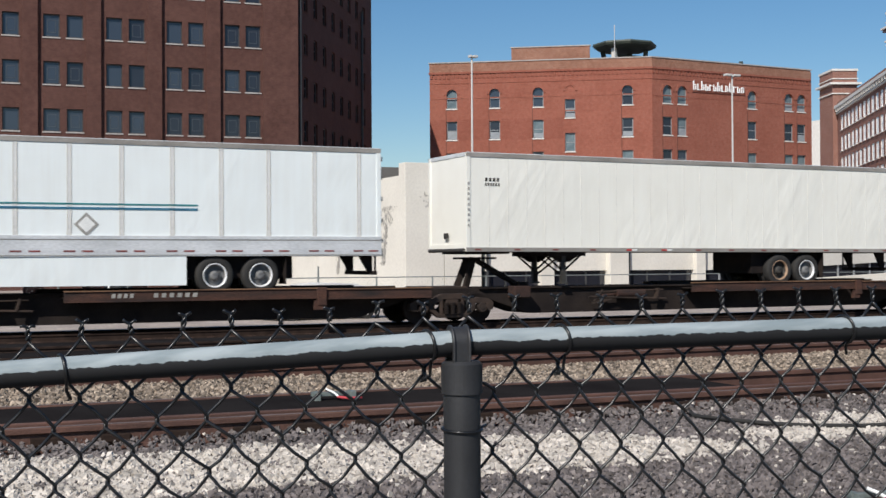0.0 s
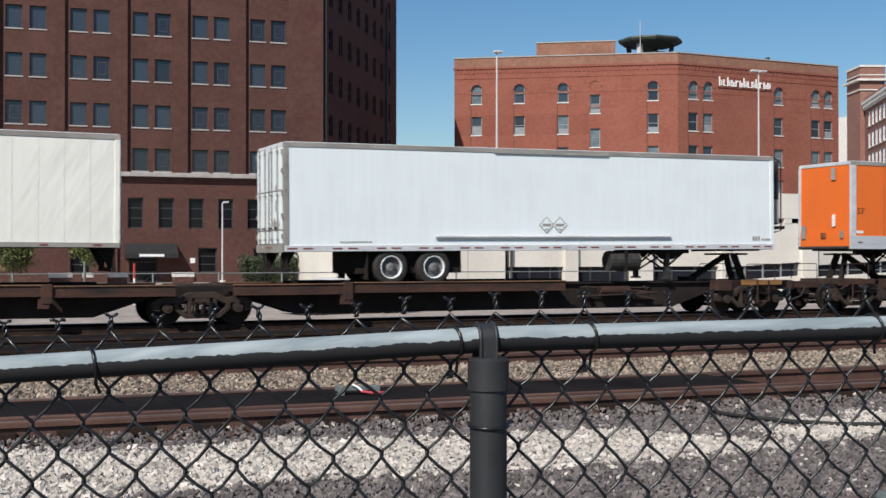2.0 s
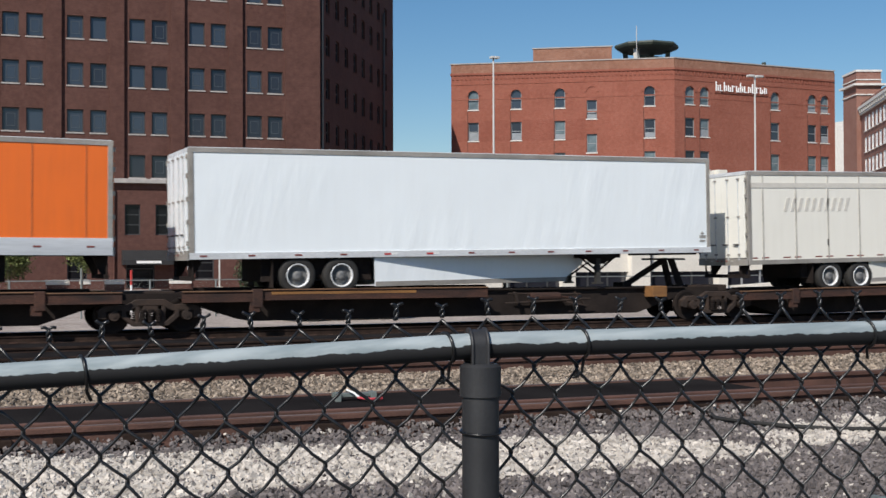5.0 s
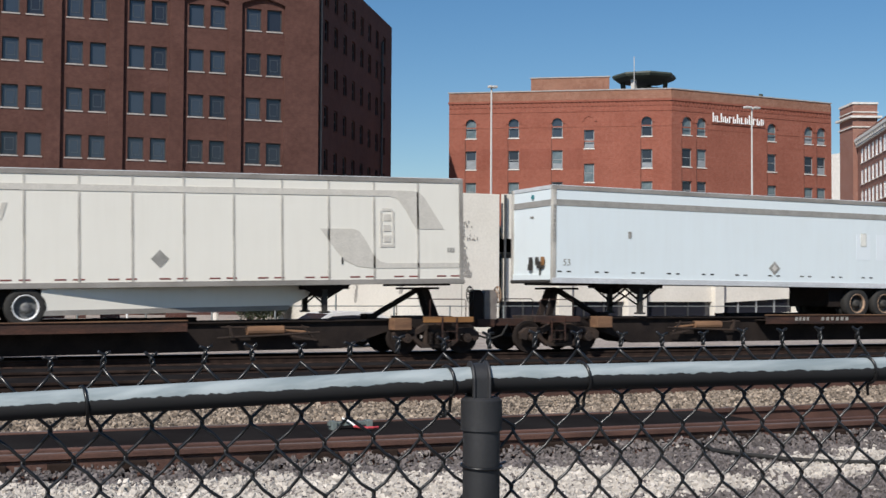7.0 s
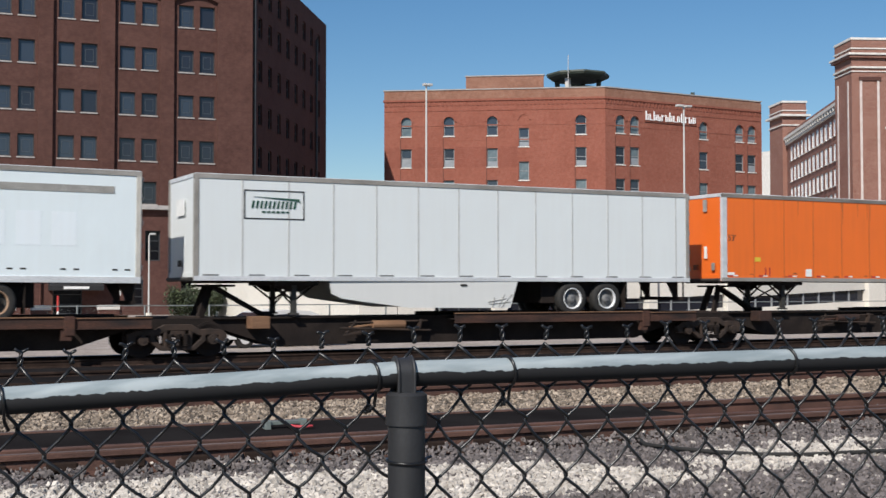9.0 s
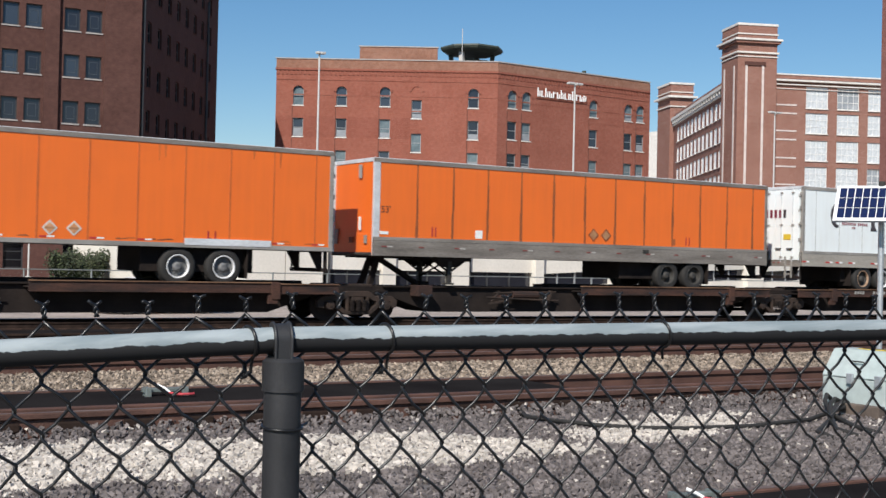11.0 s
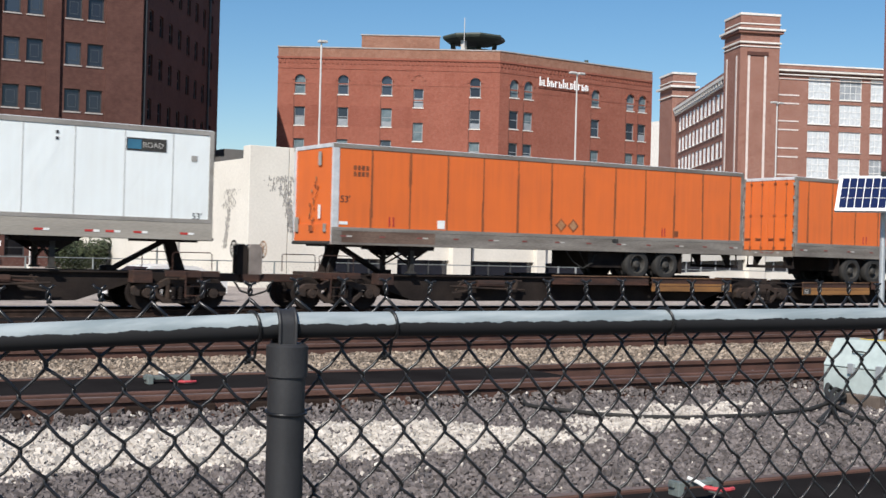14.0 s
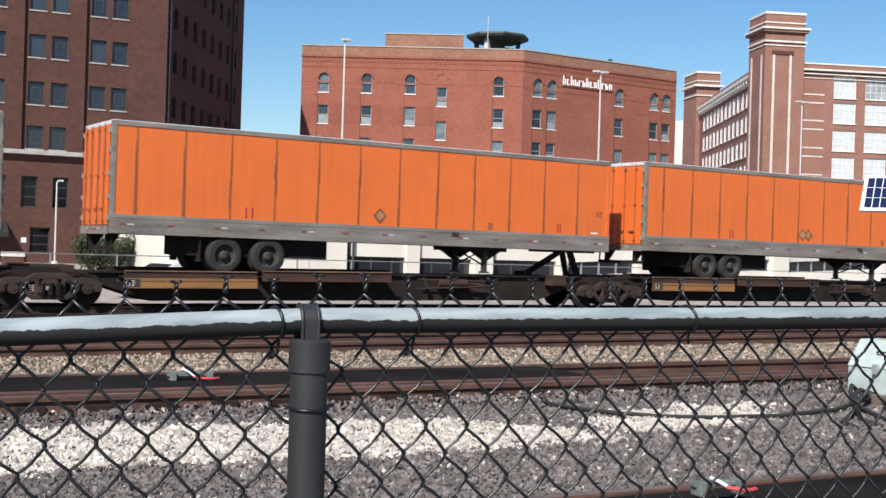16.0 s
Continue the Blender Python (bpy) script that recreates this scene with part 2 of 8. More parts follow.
M_SILL = surf("weathered_sill", (0.3, 0.275, 0.26), (0.42, 0.39, 0.37), 2, 0.85)
M_FRAME_DARK = surf("dark_window_frame", (0.03, 0.032, 0.034), (0.05, 0.05, 0.052), 4, 0.5)
M_FRAME_MID = surf("grey_window_frame", (0.2, 0.21, 0.22), (0.3, 0.31, 0.32), 4, 0.5)
M_FRAME_WHITE = surf("white_window_frame", (0.62, 0.62, 0.6), (0.75, 0.75, 0.73), 4, 0.5)
M_PANE = glass("dark_window_glass", (0.02, 0.021, 0.028), 0.06, 0.7)
# The sky's reflection is put into the base colour of these two panes.
M_PANE_BLUE = glass("sky_tinted_window_glass", (0.035, 0.045, 0.062), 0.1, 0.7)
M_PANE_SKY = surf("painted_sky_pane", (0.075, 0.105, 0.12), (0.16, 0.2, 0.215), 0.8, 0.12, fine=3, spec=0.7)
M_SASH = surf("grey_inner_sash", (0.03, 0.036, 0.042), (0.06, 0.07, 0.08), 4, 0.5)
# Near-black base holds dark reflections low down and the side wall's shade.
M_PANE_DIM = glass("shade_dark_glass", (0.008, 0.008, 0.01), 0.15, 0.25)
M_PANE_LIGHT = surf("blind_behind_glass", (0.2, 0.22, 0.24), (0.36, 0.38, 0.4), 0.6, 0.25, fine=8)
# Pale, softly mottled panes of the mill front.
M_PANE_MILL = surf("pale_mill_glass", (0.4, 0.435, 0.46), (0.64, 0.665, 0.68), 2.5, 0.25, fine=6, contrast=0.3)
# Near-white base: the sun's glint on the mill's side panes, painted in.
M_PANE_SIDE = surf("sun_glint_pane", (0.78, 0.75, 0.75), (0.85, 0.82, 0.82), 0.6, 0.2, fine=6, grain=0.05)
M_ROOF = surf("roof_felt", (0.05, 0.05, 0.05), (0.09, 0.09, 0.09), 0.5, 0.95)
M_GREEN_METAL = surf("dark_green_canopy", (0.035, 0.045, 0.035), (0.06, 0.07, 0.055), 1.5, 0.6)
M_SIGN = surf("white_sign_letters", (0.82, 0.82, 0.82), (0.88, 0.88, 0.88), 2, 0.4)
M_GALV = surf("galvanised_steel", (0.42, 0.44, 0.45), (0.55, 0.57, 0.58), 3, 0.45, 0.6, 0.05, 40)
M_OLD_GALV = surf("weathered_galvanised_steel", (0.16, 0.18, 0.175), (0.26, 0.28, 0.275), 3, 0.6, 0.3, 0.05, 40)
M_POLE = surf("pale_lamp_pole", (0.46, 0.45, 0.43), (0.55, 0.54, 0.52), 2, 0.5)
M_BLACK_STEEL = surf("black_car_steel", (0.014, 0.011, 0.0105), (0.03, 0.023, 0.02), 1.5, 0.9, 0.0, 0.2, 25, spec=0.12)
M_RUST_STEEL = surf("rusted_deck_steel", (0.014, 0.009, 0.008), (0.078, 0.033, 0.021), 2.2, 0.85, 0.1, 0.3, 30, stretch=(0.45, 2, 2), grain=0.3, contrast=0.35)
M_OCHRE = surf("ochre_deck_edge", (0.13, 0.06, 0.022), (0.29, 0.135, 0.04), 1.2, 0.85, bump=0.2, fine=25, stretch=(0.5, 2, 3))
M_TAN_EDGE = surf("rust_tan_deck_edge", (0.1, 0.05, 0.028), (0.24, 0.13, 0.07), 1.4, 0.85, bump=0.2, fine=25, stretch=(0.5, 2, 3))
M_DIRTY_RAIL = surf("road_stained_rail", (0.105, 0.09, 0.077), (0.265, 0.24, 0.212), 1.6, 0.75, 0.05, 0.1, 24, stretch=(0.28, 1, 2.2), grain=0.2, contrast=0.3)
M_GREY_RUST = surf("greyish_rusted_plate", (0.13, 0.11, 0.1), (0.23, 0.2, 0.18), 3, 0.8)
M_BOGIE = surf("grimy_cast_steel", (0.016, 0.0105, 0.008), (0.05, 0.03, 0.021), 3, 0.85, 0.1, 0.3, 25)
M_TYRE = surf("tyre_rubber", (0.012, 0.0115, 0.011), (0.026, 0.024, 0.022), 5, 0.85, bump=0.2, fine=50)
M_RIM = surf("polished_rim", (0.68, 0.68, 0.68), (0.8, 0.8, 0.8), 4, 0.4, 0.15, 0.05)
M_RIM_RUST = surf("rusty_rim", (0.26, 0.16, 0.1), (0.42, 0.29, 0.2), 6, 0.75, 0.2, 0.1)
M_HUB_GREY = surf("grey_wheel_disc", (0.1, 0.1, 0.1), (0.2, 0.2, 0.2), 6, 0.6, 0.2)
M_HUB = surf("dark_hub", (0.03, 0.028, 0.026), (0.06, 0.056, 0.05), 6, 0.7, 0.3)
M_ALU = surf("aluminium_rail", (0.5, 0.51, 0.52), (0.66, 0.67, 0.68), 2.5, 0.5, 0.15, 0.05, 30, stretch=(0.3, 1, 1))
M_GREY_RAIL = surf("dirty_grey_rail", (0.2, 0.185, 0.165), (0.32, 0.3, 0.275), 1.8, 0.7, 0.1, 0.1, 30, stretch=(0.5, 1, 1))
M_TAN_BAND = surf("tan_grey_rail", (0.27, 0.245, 0.21), (0.38, 0.35, 0.305), 1.2, 0.7, 0.05, 0.08, 24, stretch=(0.25, 1, 2.5), contrast=0.2)
M_PALE_BAND = surf("pale_silver_band", (0.44, 0.46, 0.485), (0.58, 0.6, 0.625), 1.2, 0.5, 0.1, 0.03, 14, stretch=(0.2, 1, 2.5), grain=0.06)
M_DULL_RED = surf("dull_red_marker", (0.14, 0.04, 0.035), (0.24, 0.06, 0.05), 6, 0.6)
M_DULL_WHITE = surf("dull_white_marker", (0.36, 0.34, 0.31), (0.5, 0.48, 0.45), 6, 0.6)
M_RED = surf("red_marker", (0.4, 0.03, 0.03), (0.5, 0.05, 0.04), 6, 0.4)
M_MARK_GREY = surf("faded_grey_print", (0.24, 0.23, 0.21), (0.34, 0.325, 0.3), 3, 0.5)
M_GHOST = surf("ghost_lettering", (0.5, 0.47, 0.43), (0.58, 0.555, 0.51), 3, 0.5)
M_PATCH_EDGE = surf("pale_patch_edge", (0.5, 0.5, 0.46), (0.58, 0.58, 0.54), 3, 0.5)
M_FADED = surf("faded_livery_print", (0.54, 0.508, 0.452), (0.615, 0.58, 0.52), 3, 0.5)
M_BLACK_PRINT = surf("black_print", (0.02, 0.02, 0.02), (0.04, 0.04, 0.04), 3, 0.5)
M_WHITE_PRINT = surf("white_print", (0.7, 0.7, 0.68), (0.8, 0.8, 0.78), 3, 0.5)
M_BLUE = surf("teal_stripe", (0.03, 0.12, 0.2), (0.05, 0.18, 0.27), 3, 0.4)
M_TEAL = surf("teal_green_stripe", (0.025, 0.17, 0.2), (0.045, 0.24, 0.25), 3, 0.4)
M_GREEN = surf("dark_green_print", (0.01, 0.05, 0.035), (0.02, 0.08, 0.05), 3, 0.4)
M_MAROON = surf("maroon_print", (0.15, 0.016, 0.035), (0.21, 0.028, 0.05), 3, 0.4)
M_PLUM = surf("dark_plum_print", (0.035, 0.03, 0.034), (0.065, 0.052, 0.056), 3, 0.4)
M_CRIMSON = surf("crimson_print", (0.3, 0.012, 0.03), (0.38, 0.02, 0.045), 3, 0.4)
M_LEAF = surf("leaf_green", (0.06, 0.085, 0.022), (0.15, 0.165, 0.045), 1.5, 0.7, random_tone=0.4, island=True)
M_LEAF_DARK = surf("shrub_green", (0.016, 0.027, 0.011), (0.052, 0.066, 0.024), 1.5, 0.7, random_tone=0.45, island=True)
M_BARK = surf("bark", (0.09, 0.07, 0.05), (0.15, 0.12, 0.09), 6, 0.95, bump=0.4)
M_SOLAR = glass("solar_cell_glass", (0.012, 0.018, 0.06), 0.12, 0.7)
M_CABINET = surf("pale_green_cabinet", (0.36, 0.42, 0.405), (0.43, 0.485, 0.465), 2, 0.5, fine=9)
M_DEVICE = surf("grey_green_casting", (0.07, 0.085, 0.08), (0.16, 0.185, 0.175), 8, 0.6)
M_YELLOW = surf("yellow_label", (0.6, 0.42, 0.03), (0.68, 0.5, 0.06), 3, 0.5)
M_HOSE_RED = surf("red_hose", (0.42, 0.04, 0.05), (0.5, 0.07, 0.08), 8, 0.35)
M_CAR_WHITE = surf("white_car_paint", (0.72, 0.72, 0.72), (0.78, 0.78, 0.78), 1, 0.2)
M_CANVAS = surf("black_awning_canvas", (0.012, 0.012, 0.013), (0.02, 0.02, 0.021), 2, 0.8)


# ---- small builders ----
def part(name, bm, material, parent=None, label="", smooth=False):
    """Links a bmesh as one mesh object under a thing or a part."""
    me = bpy.data.meshes.new(name)
    bm.normal_update()
    bm.to_mesh(me)
    bm.free()
    me.materials.append(material)
    if smooth:
        for p in me.polygons:
            p.use_smooth = True
    ob = new(name, me)
    if parent is not None:
        ob.parent = parent
    if label:
        ob["label"] = label
    return ob


def share(name, me, parent, m=None, label=""):
    ob = new(name, me)
    ob.parent = parent
    if m is not None:
        ob.matrix_basis = m
    if label:
        ob["label"] = label
    return ob


def thing(name, label, category, m=None, group="", kind=""):
    ob = new(name)
    ob.empty_display_size = 0.2
    if m is not None:
        ob.matrix_basis = m
    return tagged(ob, label, category, group, kind)


def box(bm, x0, x1, y0, y1, z0, z1, bevel=0.0):
    r = bmesh.ops.create_cube(bm, size=1.0)
    m = Matrix.Translation(((x0 + x1) / 2, (y0 + y1) / 2, (z0 + z1) / 2)) @ Matrix.Diagonal((abs(x1 - x0), abs(y1 - y0), abs(z1 - z0), 1))
    bmesh.ops.transform(bm, matrix=m, verts=r["verts"])
    if bevel:
        edges = list({e for v in r["verts"] for e in v.link_edges})
        bmesh.ops.bevel(bm, geom=edges, offset=bevel, segments=2, affect="EDGES", profile=0.6)
    return bm


def frame_ring(bm, w, h, f, d):
    """A rectangular frame in one piece, f wide and d deep."""
    rings = []
    for x0, x1, z0, z1, y in ((0, w, 0, h, 0), (f, w - f, f, h - f, 0), (f, w - f, f, h - f, d), (0, w, 0, h, d)):
        rings.append([bm.verts.new(c) for c in ((x0, y, z0), (x1, y, z0), (x1, y, z1), (x0, y, z1))])
    for a, b in zip(rings, rings[1:] + rings[:1]):
        for k in range(4):
            bm.faces.new((a[k], a[(k + 1) % 4], b[(k + 1) % 4], b[k]))
    bmesh.ops.recalc_face_normals(bm, faces=bm.faces)
    return bm


def cube(*a, bevel=0.0):
    return box(bmesh.new(), *a, bevel=bevel)


def rod(bm, p0, p1, r, seg=8, r2=None):
    p0, p1 = Vector(p0), Vector(p1)
    d = p1 - p0
    res = bmesh.ops.create_cone(bm, cap_ends=True, segments=seg, radius1=r, radius2=r if r2 is None else r2, depth=d.length)
    m = Matrix.Translation((p0 + p1) / 2) @ d.to_track_quat("Z", "Y").to_matrix().to_4x4()
    bmesh.ops.transform(bm, matrix=m, verts=res["verts"])
    return bm


def bar(bm, p0, p1, w, h):
    """A flat bar from p0 to p1, w across and h deep."""
    p0, p1 = Vector(p0), Vector(p1)
    d = p1 - p0
    res = bmesh.ops.create_cube(bm, size=1.0)
    m = Matrix.Translation((p0 + p1) / 2) @ d.to_track_quat("Z", "Y").to_matrix().to_4x4() @ Matrix.Diagonal((w, h, d.length, 1))
    bmesh.ops.transform(bm, matrix=m, verts=res["verts"])
    return bm


def prism(bm, pts, y0, y1):
    """Extrudes an outline in x, z from y0 to y1."""
    a = [bm.verts.new((x, y0, z)) for x, z in pts]
    b = [bm.verts.new((x, y1, z)) for x, z in pts]
    bm.faces.new(a)
    bm.faces.new(b[::-1])
    for i in range(len(pts)):
        j = (i + 1) % len(pts)
        bm.faces.new((a[j], a[i], b[i], b[j]))
    bmesh.ops.recalc_face_normals(bm, faces=bm.faces)
    return bm


def tube_mesh(paths, r, seg=6):
    """One bmesh with a round tube along each path of points."""
    bm = bmesh.new()
    for pts in paths:
        pts = [Vector(p) for p in pts]
        rings = []
        up = Vector((0.13, 1, 0.21)).normalized()
        for i, p in enumerate(pts):
            d = (pts[min(i + 1, len(pts) - 1)] - pts[max(i - 1, 0)]).normalized()
            s = d.cross(up).normalized()
            u = s.cross(d)
            rings.append([bm.verts.new(p + r * (math.cos(2 * math.pi * k / seg) * s + math.sin(2 * math.pi * k / seg) * u)) for k in range(seg)])
        for a, b in zip(rings, rings[1:]):
            for k in range(seg):
                bm.faces.new((a[k], a[(k + 1) % seg], b[(k + 1) % seg], b[k]))
        bm.faces.new(rings[0][::-1])
        bm.faces.new(rings[-1])
    return bm

# ---- ground and tracks ----
def ground_z(y):
    if y < 3:
        return 0.12
    if y < 5:
        return 0.12 + 0.24 * (y - 3) / 2
    if y < 12:
        return 0.36
    if y < 30:
        return 0.36 - 0.55 * (y - 12) / 18
    return -0.19


def build_ground():
    xs = [-3000, -400, -100] + list(np.linspace(-40, 80, 49)) + [160, 600, 3000]
    ys = [-600, -100, -20, 0, 3, 5, 8, 12, 18, 24, 30, 37.5, 37.6, 60, 120, 300, 900, 4500]
    bm = bmesh.new()
    g = [[bm.verts.new((x, y, ground_z(y))) for x in xs] for y in ys]
    for j in range(len(ys) - 1):
        for i in range(len(xs) - 1):
            f = bm.faces.new((g[j][i], g[j][i + 1], g[j + 1][i + 1], g[j + 1][i]))
            f.material_index = 1 if ys[j] > 37.4 else 0
    ob = part("ground", bm, M_GROUND)
    ob.data.materials.append(M_LOT)
    tagged(ob, "rail yard ground of grey and brown gravel", "ground", kind="structure")


RAIL = [(-0.07, 0), (0.07, 0), (0.07, 0.015), (0.014, 0.035), (0.01, 0.13), (0.036, 0.145), (0.036, 0.178), (0.028, 0.186),
        (-0.028, 0.186), (-0.036, 0.178), (-0.036, 0.145), (-0.01, 0.13), (-0.014, 0.035), (-0.07, 0.015)]


def rail_mesh(x0, x1):
    bm = bmesh.new()
    rings = [[bm.verts.new((x, a, b)) for a, b in RAIL] for x in (x0, x1)]
    n = len(RAIL)
    for k in range(n):
        bm.faces.new((rings[0][k], rings[0][(k + 1) % n], rings[1][(k + 1) % n], rings[1][k]))
    bm.faces.new(rings[0][::-1])
    bm.faces.new(rings[1])
    bmesh.ops.recalc_face_normals(bm, faces=bm.faces)
    return bm


def build_track(label, x, y, turn, x0, x1, mat=None, ties=True, tie_span=None, top=None, oily=False, guard=False):
    """A track whose near rail passes x, y; mat: the stretch between the rails that black mat covers."""
    z = (ground_z(y + 0.75) if top is None else top - 0.186)
    t = thing("track", label, "railway track", pose(x, y, z, 0, 0, turn), kind="structure")
    for k in (0, 1):
        ob = part("rail", rail_mesh(x0, x1), M_RUST if not oily else M_OILY, t)
        ob.location.y = 1.505 * k
        part("rail_head", cube(x0, x1, -0.03, 0.03, 0.186, 0.1885), M_RAILHEAD if not oily else M_OILY, ob)
    if guard:
        ob = part("guard_rail", rail_mesh(x0, x1), M_RUST, t, "rusty guard rail beside the running rail")
        ob.location.y = 0.3
        # dark strip added in place of the shade between the two rails
        part("gap_shade_fill", cube(x0, x1, 0.075, 0.225, 0.0, 0.1), M_OILY, t, "dark strip for the shade in the rail gap")
        clip = cube(-0.11, 0.11, -0.06, -0.012, 0.05, 0.115, bevel=0.012)
        n = int((x1 - x0) / 0.5)
        row_of("rail_clip", clip, M_OILY, t, [x0 + 0.2 + 0.5 * q for q in range(n)])
    if ties:
        bm = cube(-0.115, 0.115, -0.5, 2.0, -0.13, 0.0, bevel=0.01)
        me = None
        a, b = tie_span or (x0, x1)
        n = int((b - a) / 0.55)
        plate = cube(-0.1, 0.1, -0.16, 0.16, 0.0, 0.02)
        pm = None
        for i in range(n):
            if me is None:
                ob = part("tie", bm, M_TIE, t)
                me = ob.data
            else:
                ob = share("tie", me, t)
            ob.location = (a + i * 0.55 + random.uniform(-0.03, 0.03), random.uniform(-0.05, 0.05), random.uniform(-0.012, 0.0))
            for k in (0, 1):
                if pm is None:
                    po = part("tie_plate", plate, M_RUST, ob)
                    pm = po.data
                else:
                    po = share("tie_plate", pm, ob)
                po.location = (0, 1.505 * k - ob.location.y, 0.001)
    if mat:
        for a, b in mat:
            part("track_mat", cube(a, b, 0.38 if guard else 0.06, 1.44, 0.02, 0.176, bevel=0.012), M_MAT, t, "black absorbent mat between the rails")
    return t


def stones(name, label, material, count, place, size, seed):
    """Loose crushed stone, each a small faceted lump."""
    rng = np.random.default_rng(seed)
    v = np.array([(a, b, c) for c in (-1, 1) for b in (-1, 1) for a in (-1, 1)]) / 1.55
    fc = np.array([(0, 2, 3), (0, 3, 1), (4, 5, 7), (4, 7, 6), (0, 1, 5), (0, 5, 4), (2, 6, 7), (2, 7, 3), (0, 4, 6), (0, 6, 2), (1, 3, 7), (1, 7, 5)])
    cs = place(rng, count)
    n = len(cs)
    s = size * rng.uniform(0.55, 1.3, (n, 1, 1)) * rng.uniform(0.65, 1.25, (n, 1, 3)) * np.array([1, 1, 0.7])
    jig = 1 + rng.uniform(-0.45, 0.25, (n, 8, 1))
    q = rng.normal(size=(n, 4))
    q /= np.linalg.norm(q, axis=1, keepdims=True)
    w, x, y, z = q.T
    rot = np.stack([1 - 2 * (y * y + z * z), 2 * (x * y - z * w), 2 * (x * z + y * w), 2 * (x * y + z * w), 1 - 2 * (x * x + z * z), 2 * (y * z - x * w),
                    2 * (x * z - y * w), 2 * (y * z + x * w), 1 - 2 * (x * x + y * y)], 1).reshape(n, 3, 3)
    pts = np.einsum("nij,nkj->nki", rot, v[None] * jig * s) + cs[:, None, :]
    me = bpy.data.meshes.new(name)
    faces = (fc[None] + 8 * np.arange(n)[:, None, None]).reshape(-1, 3)
    me.from_pydata(pts.reshape(-1, 3).tolist(), [], faces.tolist())
    me.materials.append(material)
    tagged(new(name, me), label, "gravel", kind="stuff")


def white_strip(x, y):
    """Whether a place lies in the band of white limestone, or in the patch beyond its end."""
    far = 8.93 - 0.17 * (min(x, 5.4) - 2.4) + 0.08 * math.sin(x * 2.9) + 0.05 * math.sin(x * 7.3 + 1)
    near = 7.33 - 0.07 * (min(x, 5.4) - 2.0) + 0.07 * math.sin(x * 2.3 + 2) + 0.05 * math.sin(x * 6.1)
    if x < 5.1:
        return near < y < far
    if x < 5.9:
        return near < y < far - 0.9 * (x - 5.1)
    u, v = (x - 7.25) / 1.35, (y - 7.95 - 0.3 * (x - 7.3)) / 0.5
    return u * u + v * v + 0.35 * math.sin(x * 7.7 + y * 3.1) + 0.25 * math.sin(y * 11.3 - x * 4.7) < 0.8


def gravel(white, xa, xb, ya, yb):
    def place(rng, count):
        x, y = rng.uniform(xa, xb, count), rng.uniform(ya, yb, count)
        keep = []
        for a, b in zip(x, y):
            w = white_strip(a + rng.normal() * 0.08, b + rng.normal() * 0.08)
            if rng.random() < 0.013:
                w = True
            elif w and rng.random() < 0.17:
                w = False
            if w == white:
                keep.append((a, b, ground_z(b) + 0.004 + 0.012 * rng.random() + 0.1 * min(1, max(0, (b + 0.05 * a - 9.35) / 0.4))))
        return np.array(keep)
    return place


def ballast(xa, xb, ya, yb):
    def place(rng, count):
        x, y = rng.uniform(xa, xb, count), rng.uniform(ya, yb, count)
        return np.array([(a, b, ground_z(b) + 0.01 + 0.02 * rng.random()) for a, b in zip(x, y)])
    return place


# ---- chain-link fence by the camera ----
POST = Vector((0.8931, 1.8563, 1.74 - 0.1762))
PITCH, ROW = 0.0776, 0.092


def fence_point(i, dz=0.0, dy=0.0):
    """A place on the fence: i pitches along from the top node row, past the post at 0.75."""
    s = i - 0.75
    if s < 0:
        a, slope = -0.2354, 0.0495
        return POST + Vector((s * PITCH * math.cos(a) - dy * math.sin(a), s * PITCH * math.sin(a) + dy * math.cos(a), s * PITCH * slope + dz))
    a, slope = -0.1687 + 0.0021 * s, 0.0107
    return POST + Vector((s * PITCH * math.cos(a) - dy * math.sin(a), s * PITCH * math.sin(a) + dy * math.cos(a), s * PITCH * slope + dz))


